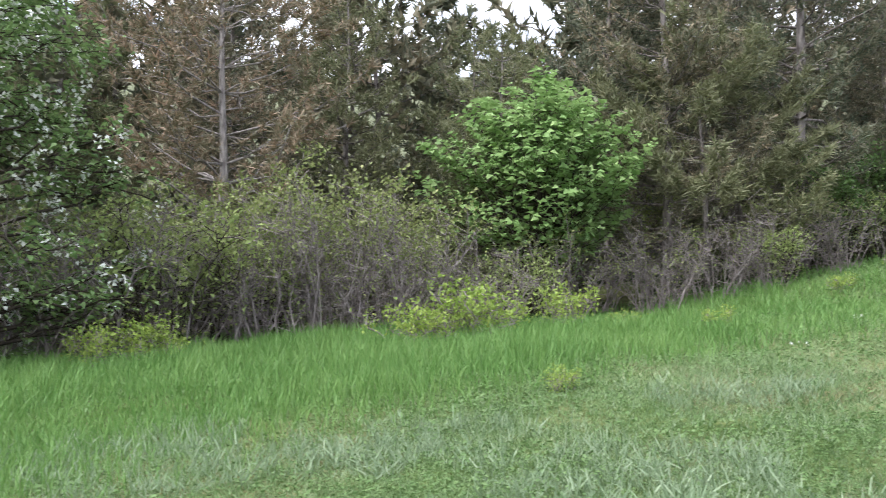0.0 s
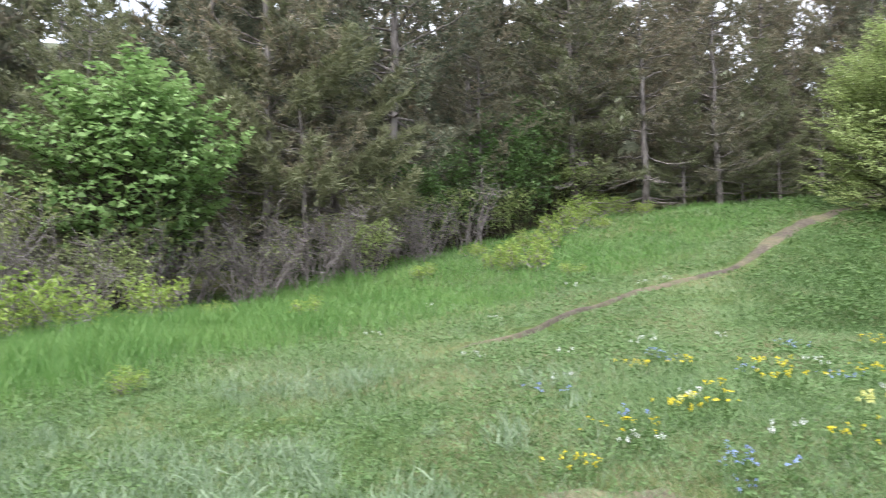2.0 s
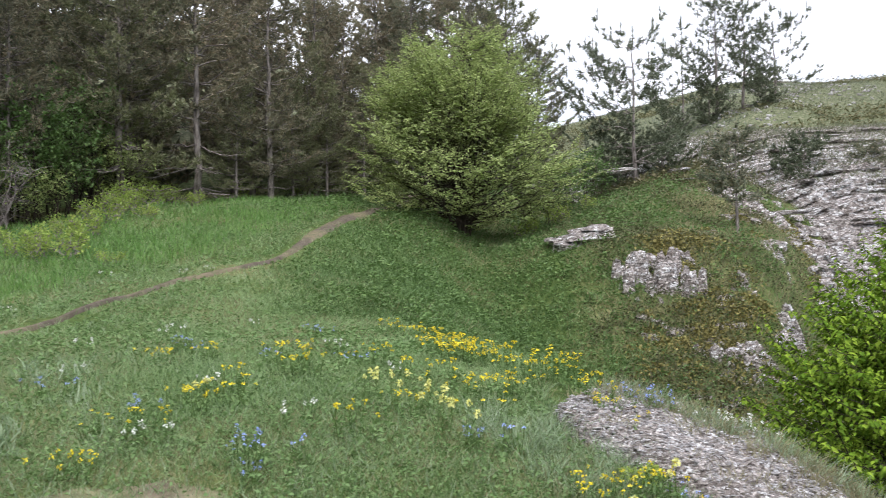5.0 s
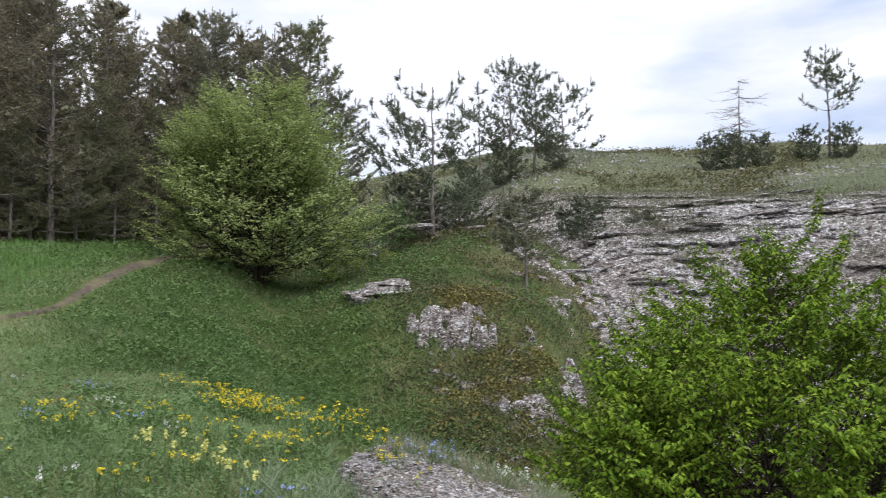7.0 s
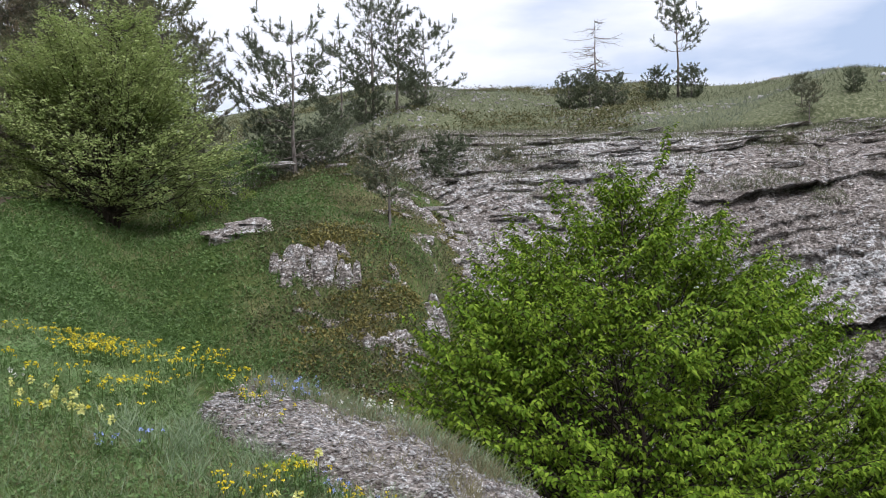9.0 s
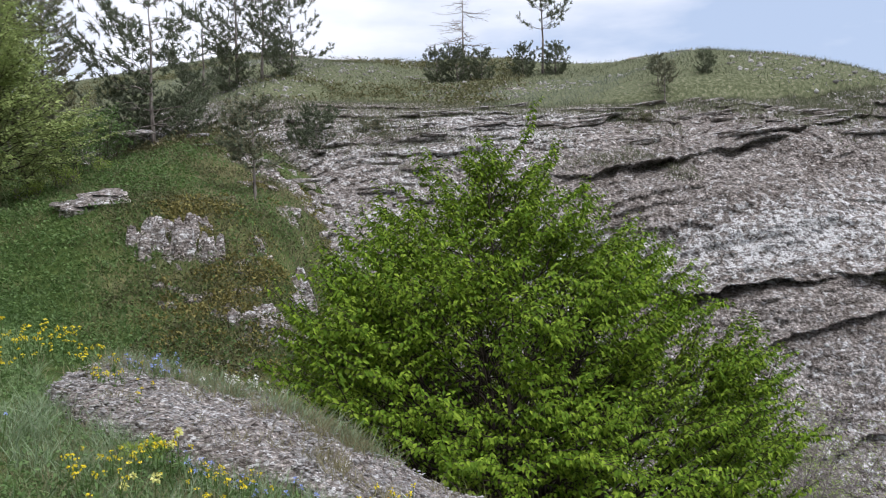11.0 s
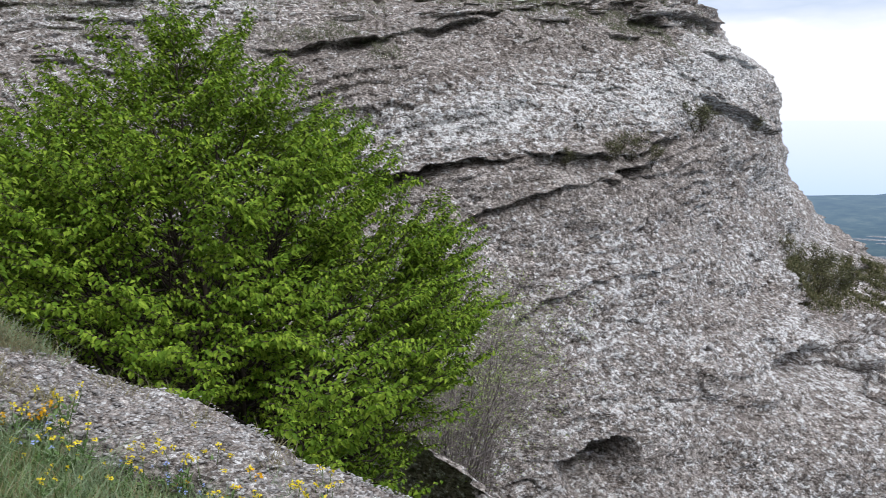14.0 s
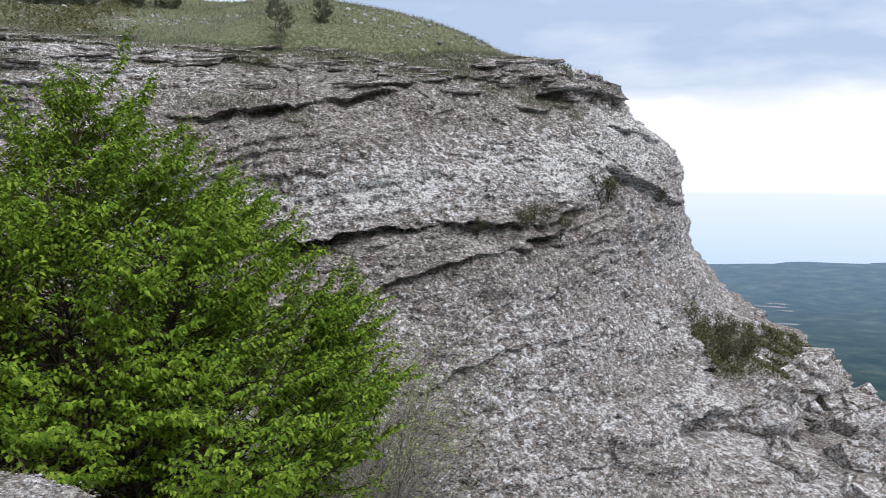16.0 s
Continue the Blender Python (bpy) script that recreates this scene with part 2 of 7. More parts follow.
def leaf_material(name, stops, through=0.35, rough=0.55, patch=1.2, fade=0.14, gloss=0.25, vary=(0.6, 0.45, 0.0)):
    """Foliage: colour varies leaf by leaf and in soft patches, and light passes through."""
    m, nodes, links, b = material(name, rough, gloss)
    geo = nodes.new("ShaderNodeNewGeometry")
    co = nodes.new("ShaderNodeTexCoord")
    grey = [0.3 * c[0] + 0.6 * c[1] + 0.1 * c[2] for _, c in stops]
    r = ramp(nodes, [(p, tuple(k * (1 - fade) + g * fade for k in c)) for (p, c), g in zip(stops, grey)])
    add = nodes.new("ShaderNodeMath")
    add.operation = "MULTIPLY_ADD"
    links.new(geo.outputs["Random Per Island"], add.inputs[0])
    add.inputs[1].default_value = vary[0]
    n = noise_node(nodes, links, co.outputs["Object"], patch, 7, 0.68)
    sub = nodes.new("ShaderNodeMath")
    sub.operation = "MULTIPLY_ADD"
    links.new(n, sub.inputs[0])
    sub.inputs[1].default_value, sub.inputs[2].default_value = vary[1], vary[2]
    links.new(sub.outputs[0], add.inputs[2])
    info = nodes.new("ShaderNodeObjectInfo")
    add2 = nodes.new("ShaderNodeMath")
    add2.operation = "MULTIPLY_ADD"
    links.new(info.outputs["Random"], add2.inputs[0])
    add2.inputs[1].default_value = 0.16
    links.new(add.outputs[0], add2.inputs[2])
    links.new(add2.outputs[0], r.inputs[0])
    links.new(r.outputs[0], b.inputs["Base Color"])
    t = nodes.new("ShaderNodeBsdfTranslucent")
    links.new(r.outputs[0], t.inputs["Color"])
    mix = nodes.new("ShaderNodeMixShader")
    mix.inputs[0].default_value = through
    links.new(b.outputs[0], mix.inputs[1])
    links.new(t.outputs[0], mix.inputs[2])
    links.new(mix.outputs[0], nodes["Material Output"].inputs["Surface"])
    return m


def bark_material(name, dark, light, scale=14):
    m, nodes, links, b = material(name, 0.9, 0.15)
    co = nodes.new("ShaderNodeTexCoord")
    mp = nodes.new("ShaderNodeMapping")
    mp.inputs["Scale"].default_value = (1, 1, 0.25)
    links.new(co.outputs["Object"], mp.inputs[0])
    n = noise_node(nodes, links, mp.outputs[0], scale, 5)
    r = ramp(nodes, [(0.35, dark), (0.65, light)])
    links.new(n, r.inputs[0])
    links.new(r.outputs[0], b.inputs["Base Color"])
    bump = nodes.new("ShaderNodeBump")
    bump.inputs["Strength"].default_value = 0.6
    bump.inputs["Distance"].default_value = 0.02
    links.new(n, bump.inputs["Height"])
    links.new(bump.outputs[0], b.inputs["Normal"])
    return m


def soil_material(name, stops, fine=9.0, coarse=0.5, second=None, bump_m=0.03, high=None):
    m, nodes, links, b = material(name, 0.95, 0.1)
    co = nodes.new("ShaderNodeTexCoord")
    n1 = noise_node(nodes, links, co.outputs["Object"], fine, 6, 0.65)
    n2 = noise_node(nodes, links, co.outputs["Object"], coarse, 4)
    r = ramp(nodes, stops)
    links.new(n1, r.inputs[0])
    col = r.outputs[0]
    if second:
        r2 = ramp(nodes, second)
        links.new(n1, r2.inputs[0])
        f = ramp(nodes, [(0.45, (0, 0, 0)), (0.62, (1, 1, 1))])
        links.new(n2, f.inputs[0])
        col = mixed(nodes, links, f.outputs[0], col, r2.outputs[0])
    if high:
        # poorer, drier turf high on the mountain
        r3 = ramp(nodes, high)
        links.new(n1, r3.inputs[0])
        sp = nodes.new("ShaderNodeSeparateXYZ")
        links.new(co.outputs["Object"], sp.inputs[0])
        mr = nodes.new("ShaderNodeMapRange")
        mr.inputs["From Min"].default_value, mr.inputs["From Max"].default_value = 3.2, 5.5
        links.new(sp.outputs["Z"], mr.inputs["Value"])
        col = mixed(nodes, links, mr.outputs[0], col, r3.outputs[0])
    links.new(col, b.inputs["Base Color"])
    bump = nodes.new("ShaderNodeBump")
    bump.inputs["Strength"].default_value, bump.inputs["Distance"].default_value = 0.8, bump_m
    links.new(n1, bump.inputs["Height"])
    links.new(bump.outputs[0], b.inputs["Normal"])
    return m


def rock_material(name, grain=1.0, cover=None, bump_m=0.10, flat=1.35):
    """Brownish grey pudding stone: dark matrix, pebbles, crisp pale crusts of lichen, dark pits and thin bedding lines.
    cover: the share of crust, or None to read it from the mesh."""
    m, nodes, links, b = material(name, 0.93, 0.12)

    def math_node(op, x, y, z=None, clamp=False):
        n = nodes.new("ShaderNodeMath")
        n.operation, n.use_clamp = op, clamp
        for slot, val in zip(n.inputs, (x, y, z)):
            if val is None:
                continue
            if isinstance(val, (int, float)):
                slot.default_value = val
            else:
                links.new(val, slot)
        return n.outputs[0]

    def times(x, y, f=1.0):
        n = nodes.new("ShaderNodeMix")
        n.data_type, n.blend_type = "RGBA", "MULTIPLY"
        n.inputs["Factor"].default_value = f
        links.new(x, n.inputs["A"])
        links.new(y, n.inputs["B"])
        return n.outputs["Result"]

    co = nodes.new("ShaderNodeTexCoord")
    squash = nodes.new("ShaderNodeMapping")
    squash.inputs["Scale"].default_value = (grain, grain, grain * flat)
    links.new(co.outputs["Object"], squash.inputs[0])
    obj = squash.outputs[0]
    n_blot = noise_node(nodes, links, obj, 4.6, 9, 0.66)
    n_fine = noise_node(nodes, links, obj, 15, 6, 0.72)
    n_wide = noise_node(nodes, links, obj, 0.9, 5, 0.6)
    shift = nodes.new("ShaderNodeVectorMath")
    shift.operation = "MULTIPLY_ADD"
    wn_ = nodes.new("ShaderNodeTexNoise")
    wn_.inputs["Scale"].default_value, wn_.inputs["Detail"].default_value = 7, 3
    links.new(obj, wn_.inputs["Vector"])
    links.new(wn_.outputs["Color"], shift.inputs[0])
    shift.inputs[1].default_value = (0.085,) * 3
    links.new(obj, shift.inputs[2])
    peb = nodes.new("ShaderNodeTexVoronoi")
    peb.inputs["Scale"].default_value = 7.5
    links.new(shift.outputs[0], peb.inputs["Vector"])
    tint = nodes.new("ShaderNodeSeparateColor")
    links.new(peb.outputs["Color"], tint.inputs[0])
    gravel = nodes.new("ShaderNodeTexVoronoi")
    gravel.inputs["Scale"].default_value = 14
    links.new(shift.outputs[0], gravel.inputs["Vector"])
    grit = nodes.new("ShaderNodeSeparateColor")
    links.new(gravel.outputs["Color"], grit.inputs[0])
    # thin bedding lines, broken along their length
    lines = nodes.new("ShaderNodeMapping")
    lines.inputs["Scale"].default_value = (0.55, 0.55, 4.0)
    links.new(shift.outputs[0], lines.inputs[0])
    n_line = noise_node(nodes, links, lines.outputs[0], 2.2, 5, 0.6)

    base = ramp(nodes, [(0.32, (0.060, 0.052, 0.048)), (0.44, (0.185, 0.168, 0.158)), (0.55, (0.33, 0.31, 0.298)), (0.68, (0.52, 0.50, 0.485))])
    links.new(n_fine, base.inputs[0])
    stones = ramp(nodes, [(0.0, (0.62, 0.60, 0.58)), (0.5, (1.0, 0.98, 0.96)), (1.0, (1.42, 1.42, 1.42))])
    links.new(tint.outputs[0], stones.inputs[0])
    col = times(base.outputs[0], stones.outputs[0])
    small = ramp(nodes, [(0.0, (0.50, 0.475, 0.46)), (0.45, (0.95, 0.93, 0.91)), (0.8, (1.25, 1.24, 1.23)), (1.0, (1.9, 1.9, 1.9))])
    links.new(grit.outputs[0], small.inputs[0])
    col = times(col, small.outputs[0], 0.85)
    tone = ramp(nodes, [(0.34, (0.80, 0.765, 0.74)), (0.64, (1.16, 1.15, 1.14))])
    links.new(n_wide, tone.inputs[0])
    col = times(col, tone.outputs[0])
    if cover is None:
        at = nodes.new("ShaderNodeAttribute")
        at.attribute_name = "lichen"
        dens = at.outputs["Fac"]
    else:
        dens = math_node("MULTIPLY_ADD", n_wide, 1.0, cover - 0.5)
    # two generations of crust: a thin grey one and a thick white one
    lift = math_node("MULTIPLY_ADD", dens, 0.235, -0.145)
    spot = math_node("ADD", math_node("ADD", math_node("MULTIPLY_ADD", tint.outputs[1], 0.12, -0.06), math_node("MULTIPLY_ADD", grit.outputs[1], 0.20, -0.10)), math_node("ADD", n_blot, lift))
    grey = math_node("MULTIPLY_ADD", math_node("SUBTRACT", spot, 0.485), 14.0, 0.5, True)
    col = mixed(nodes, links, math_node("MULTIPLY", grey, 0.7), col, (0.375, 0.362, 0.353))
    fleck = math_node("MULTIPLY_ADD", math_node("SUBTRACT", n_fine, 0.40), 9.0, 0.2, True)
    white = math_node("MULTIPLY_ADD", math_node("SUBTRACT", spot, 0.548), 18.0, 0.5, True)
    col = mixed(nodes, links, math_node("MULTIPLY", white, fleck), col, (0.76, 0.75, 0.745))
    pits = ramp(nodes, [(0.335, (0.30, 0.27, 0.26)), (0.40, (1, 1, 1))])
    links.new(n_fine, pits.inputs[0])
    col = times(col, pits.outputs[0], 0.8)
    dark = ramp(nodes, [(0.33, (0.36, 0.33, 0.31)), (0.385, (1, 1, 1))])
    links.new(n_line, dark.inputs[0])
    col = times(col, dark.outputs[0], 0.85)
    links.new(col, b.inputs["Base Color"])
    hgt = math_node("MULTIPLY_ADD", n_blot, 1.0, math_node("MULTIPLY", n_fine, 0.55))
    hgt = math_node("MULTIPLY_ADD", math_node("MINIMUM", peb.outputs["Distance"], 0.6), -0.35, hgt)
    hgt = math_node("MULTIPLY_ADD", math_node("MINIMUM", gravel.outputs["Distance"], 0.7), -0.22, hgt)
    hgt = math_node("MULTIPLY_ADD", math_node("MINIMUM", n_line, 0.42), 1.6, hgt)
    bump = nodes.new("ShaderNodeBump")
    bump.inputs["Strength"].default_value, bump.inputs["Distance"].default_value = 1.0, bump_m
    links.new(hgt, bump.inputs["Height"])
    links.new(bump.outputs[0], b.inputs["Normal"])
    return m


M_TURF = soil_material("turf", [(0.3, (0.032, 0.054, 0.014)), (0.55, (0.072, 0.108, 0.029)), (0.75, (0.137, 0.158, 0.061))], 9.0, 0.5,
                       [(0.3, (0.08, 0.085, 0.035)), (0.6, (0.17, 0.165, 0.07)), (0.8, (0.27, 0.235, 0.13))], high=[(0.3, (0.052, 0.064, 0.032)), (0.5, (0.115, 0.128, 0.068)), (0.7, (0.26, 0.25, 0.17))])
M_DIRT = soil_material("trodden_earth", [(0.3, (0.068, 0.055, 0.041)), (0.7, (0.15, 0.125, 0.095))], 12.0, 1.2,
                       [(0.3, (0.09, 0.10, 0.045)), (0.7, (0.22, 0.17, 0.12))])
M_DRYEARTH = soil_material("dry_earth", [(0.3, (0.10, 0.08, 0.055)), (0.7, (0.21, 0.175, 0.125))], 14.0, 2.5, [(0.3, (0.11, 0.12, 0.06)), (0.7, (0.25, 0.23, 0.13))])
M_ROCK = rock_material("pudding_stone", 1.0, None, 0.16, 1.35)
M_COBBLE = leaf_material("cobble_stone", [(0.0, (0.12, 0.11, 0.105)), (0.45, (0.25, 0.235, 0.225)), (0.8, (0.40, 0.385, 0.375)), (1.0, (0.56, 0.55, 0.54))], 0.0, 0.9, 3.0)
M_LEDGE = rock_material("ledge_stone", 1.4, 0.28, 0.09, 1.6)
M_ROCKBLOCK = rock_material("block_stone", 1.0, 0.48, 0.13, 1.3)
M_SHELF = rock_material("shelf_stone", 3.2, 0.26, 0.035, 2.2)
M_GRASS = leaf_material("meadow_grass", [(0.0, (0.096, 0.183, 0.052)), (0.35, (0.166, 0.275, 0.090)), (0.7, (0.255, 0.366, 0.143)), (1.0, (0.434, 0.464, 0.247))], 0.35, 0.5, 1.1, vary=(0.40, 1.0, -0.18))
M_TALL = leaf_material("tall_grass", [(0.0, (0.065, 0.160, 0.030)), (0.5, (0.125, 0.260, 0.052)), (1.0, (0.24, 0.38, 0.10))], 0.35, 0.45, 0.9, 0.07, vary=(0.4, 0.9, -0.13))
M_SILVER = leaf_material("silvery_herbs", [(0.0, (0.13, 0.20, 0.10)), (0.5, (0.22, 0.30, 0.165)), (1.0, (0.38, 0.44, 0.29))], 0.25, 0.6, 0.6, 0.0)
M_DRY = leaf_material("dry_grass", [(0.0, (0.12, 0.13, 0.05)), (0.5, (0.22, 0.20, 0.09)), (1.0, (0.36, 0.31, 0.17))], 0.25, 0.6, 0.6)
M_HORNBEAM = leaf_material("hornbeam_leaves", [(0.0, (0.042, 0.094, 0.008)), (0.5, (0.108, 0.190, 0.015)), (1.0, (0.28, 0.385, 0.040))], 0.22, 0.55, 1.6, 0.0, 0.08)
M_HAZEL = leaf_material("young_bush_leaves", [(0.0, (0.155, 0.215, 0.055)), (0.5, (0.285, 0.370, 0.10)), (1.0, (0.46, 0.53, 0.18))], 0.44, 0.5, 0.7, 0.1)
M_MAPLE = leaf_material("maple_leaves", [(0.0, (0.13, 0.26, 0.05)), (0.5, (0.23, 0.39, 0.085)), (1.0, (0.36, 0.50, 0.15))], 0.4, 0.45, 0.7, 0.18)
M_THICKET = leaf_material("thicket_leaves", [(0.0, (0.13, 0.18, 0.035)), (0.5, (0.235, 0.30, 0.065)), (1.0, (0.38, 0.39, 0.13))], 0.35, 0.5, 0.9, 0.16)
M_DARKLEAF = leaf_material("dark_shrub_leaves", [(0.0, (0.05, 0.11, 0.02)), (0.5, (0.095, 0.18, 0.035)), (1.0, (0.17, 0.27, 0.065))], 0.3, 0.45, 0.9)
M_BLOSSOMLEAF = leaf_material("blossom_tree_leaves", [(0.0, (0.085, 0.165, 0.04)), (0.5, (0.16, 0.27, 0.075)), (1.0, (0.27, 0.38, 0.12))], 0.35, 0.45, 0.9)
M_SPURGE = leaf_material("spurge_leaves", [(0.0, (0.162, 0.270, 0.027)), (0.5, (0.270, 0.392, 0.041)), (1.0, (0.432, 0.513, 0.081))], 0.4, 0.5, 1.5)
M_NEEDLE = leaf_material("pine_needles", [(0.0, (0.060, 0.082, 0.048)), (0.45, (0.125, 0.150, 0.088)), (0.75, (0.22, 0.215, 0.125)), (1.0, (0.33, 0.265, 0.165))], 0.22, 0.5, 0.9)
M_NEEDLE2 = leaf_material("browned_pine_needles", [(0.0, (0.064, 0.076, 0.044)), (0.4, (0.140, 0.146, 0.084)), (0.75, (0.25, 0.225, 0.132)), (1.0, (0.42, 0.30, 0.18))], 0.22, 0.5, 0.8)
M_NEEDLE3 = leaf_material("blue_pine_needles", [(0.0, (0.043, 0.061, 0.032)), (0.5, (0.095, 0.121, 0.063)), (1.0, (0.176, 0.189, 0.108))], 0.22, 0.5, 0.9)
M_NEEDLE4 = leaf_material("tan_pine_needles", [(0.0, (0.10, 0.105, 0.055)), (0.5, (0.21, 0.19, 0.105)), (0.8, (0.33, 0.24, 0.145)), (1.0, (0.46, 0.29, 0.18))], 0.15, 0.5, 0.8)
M_NEEDLE5 = leaf_material("olive_pine_needles", [(0.0, (0.078, 0.098, 0.042)), (0.5, (0.165, 0.182, 0.075)), (1.0, (0.29, 0.28, 0.14))], 0.22, 0.5, 0.9)
M_WHITE = leaf_material("white_petals", [(0.0, (0.6, 0.62, 0.55)), (1.0, (0.82, 0.82, 0.78))], 0.3, 0.6, 2, 0.0)
M_YELLOW = leaf_material("yellow_petals", [(0.0, (0.55, 0.42, 0.01)), (0.5, (0.75, 0.60, 0.02)), (1.0, (0.8, 0.68, 0.06))], 0.25, 0.6, 2, 0.0)
M_ORANGE = leaf_material("orange_petals", [(0.0, (0.75, 0.38, 0.01)), (1.0, (0.82, 0.50, 0.02))], 0.25, 0.6, 2, 0.0)
M_CREAM = leaf_material("cream_petals", [(0.0, (0.60, 0.60, 0.16)), (1.0, (0.78, 0.76, 0.32))], 0.25, 0.6, 2, 0.0)
M_BLUE = leaf_material("blue_petals", [(0.0, (0.20, 0.28, 0.62)), (1.0, (0.38, 0.46, 0.80))], 0.25, 0.6, 2, 0.0)
M_BARK = bark_material("grey_pine_bark", (0.075, 0.063, 0.055), (0.29, 0.255, 0.23))
M_TWIG = bark_material("grey_twigs", (0.125, 0.104, 0.096), (0.35, 0.305, 0.285), 20)
M_DARKTWIG = bark_material("dark_branches", (0.024, 0.019, 0.015), (0.07, 0.056, 0.042), 20)
M_DEADWOOD = bark_material("bleached_dead_wood", (0.16, 0.14, 0.13), (0.38, 0.34, 0.31), 20)
M_HERB = leaf_material("herb_leaves", [(0.0, (0.080, 0.165, 0.035)), (0.5, (0.135, 0.240, 0.060)), (1.0, (0.22, 0.33, 0.105))], 0.3, 0.5, 1.3, vary=(0.4, 1.0, -0.18))
M_HOLLOW = leaf_material("hollow_grass", [(0.0, (0.046, 0.098, 0.024)), (0.5, (0.092, 0.165, 0.046)), (1.0, (0.17, 0.26, 0.09))], 0.3, 0.5, 0.9, 0.05, vary=(0.4, 1.0, -0.16))
M_PLATEAU = leaf_material("mountain_turf", [(0.0, (0.055, 0.066, 0.034)), (0.5, (0.118, 0.135, 0.068)), (1.0, (0.25, 0.25, 0.15))], 0.25, 0.6, 0.5, vary=(0.4, 1.0, -0.15))
M_SILVERTURF = leaf_material("silver_turf", [(0.0, (0.09, 0.115, 0.075)), (1.0, (0.22, 0.25, 0.18))], 0.25, 0.6, 0.25)
M_LEDGEBUSH = leaf_material("olive_scrub", [(0.0, (0.046, 0.058, 0.020)), (0.5, (0.092, 0.100, 0.037)), (1.0, (0.17, 0.15, 0.066))], 0.25, 0.6, 1.5)
M_MOSS = leaf_material("ochre_moss", [(0.0, (0.085, 0.08, 0.02)), (0.5, (0.165, 0.145, 0.032)), (1.0, (0.30, 0.26, 0.06))], 0.1, 0.8, 2.0)
M_STEM = bark_material("green_stems", (0.05, 0.09, 0.02), (0.10, 0.15, 0.04), 30)


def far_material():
    """Wooded country seen through many kilometres of air, whose haze is painted on as emission."""
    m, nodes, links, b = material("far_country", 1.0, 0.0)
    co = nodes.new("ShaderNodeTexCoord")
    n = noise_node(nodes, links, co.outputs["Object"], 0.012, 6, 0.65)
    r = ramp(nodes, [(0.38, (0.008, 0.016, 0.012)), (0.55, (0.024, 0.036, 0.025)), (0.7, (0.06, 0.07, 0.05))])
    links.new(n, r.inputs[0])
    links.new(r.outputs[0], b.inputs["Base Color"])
    # painted haze: a bluish glow that strengthens with distance from the origin
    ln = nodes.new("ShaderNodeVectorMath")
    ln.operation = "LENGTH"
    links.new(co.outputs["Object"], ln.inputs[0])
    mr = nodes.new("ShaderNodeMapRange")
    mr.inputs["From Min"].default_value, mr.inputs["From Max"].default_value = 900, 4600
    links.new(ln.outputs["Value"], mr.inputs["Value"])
    haze_glow = ramp(nodes, [(0.0, (0.012, 0.025, 0.03)), (0.35, (0.045, 0.075, 0.105)), (0.65, (0.105, 0.16, 0.235)), (1.0, (0.17, 0.24, 0.34))])
    links.new(mr.outputs[0], haze_glow.inputs[0])
    links.new(haze_glow.outputs[0], b.inputs["Emission Color"])
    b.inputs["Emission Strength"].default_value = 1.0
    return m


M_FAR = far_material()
M_QUARRY = soil_material("quarry_stone", [(0.35, (0.06, 0.075, 0.085)), (0.65, (0.30, 0.32, 0.35))], 0.08, 0.01)
M_DRYGREEN = leaf_material("shoulder_grass", [(0.0, (0.06, 0.08, 0.025)), (0.5, (0.13, 0.13, 0.045)), (1.0, (0.22, 0.19, 0.09))], 0.25, 0.6, 0.8)

# ---------------------------------------------------------------- builders
def mesh_from(name, verts, faces, mat, smooth_it=False):
    """A mesh from arrays: verts (n, 3) and faces (m, k), all with k corners, or a list of such arrays."""
    me = bpy.data.meshes.new(name)
    blocks = faces if isinstance(faces, list) else [faces]
    blocks = [np.asarray(f, dtype=np.int32) for f in blocks if len(f)]
    verts = np.asarray(verts, dtype=np.float32)
    me.vertices.add(len(verts))
    me.vertices.foreach_set("co", verts.ravel())
    loops = np.concatenate([f.ravel() for f in blocks])
    counts = np.concatenate([np.full(len(f), f.shape[1], dtype=np.int32) for f in blocks])
    me.loops.add(len(loops))
    me.loops.foreach_set("vertex_index", loops)
    me.polygons.add(len(counts))
    starts = np.concatenate([[0], np.cumsum(counts)[:-1]]).astype(np.int32)
    me.polygons.foreach_set("loop_start", starts)
    me.polygons.foreach_set("loop_total", counts)
    if smooth_it:
        me.polygons.foreach_set("use_smooth", np.ones(len(counts), dtype=bool))
    me.materials.append(mat)
    me.update(calc_edges=True)
    return me


def part_of(parent, name, me, label=""):
    ob = new(name, me)
    ob.parent = parent
    return tagged(ob, label) if label else ob


def unit(v):
    return v / np.maximum(np.linalg.norm(v, axis=-1, keepdims=True), 1e-9)


def leaf_arrays(pos, way, nor, length, width, fold=0.25, droop=0.15):
    """Folded leaves of two triangles each side of the midrib."""
    way = unit(way)
    sidev = unit(np.cross(way, nor))
    nor = unit(np.cross(sidev, way))
    L, W = np.reshape(length, (-1, 1)), np.reshape(width, (-1, 1))
    base = pos
    tip = pos + way * L - nor * L * droop
    mid = pos + way * L * 0.45
    lt = mid + sidev * W * 0.5 + nor * W * fold
    rt = mid - sidev * W * 0.5 + nor * W * fold
    v = np.stack([base, rt, tip, lt], 1).reshape(-1, 3)
    k = np.arange(len(pos))[:, None] * 4
    f = np.concatenate([k + [0, 1, 2], k + [0, 2, 3]], 1).reshape(-1, 3)
    return v, f


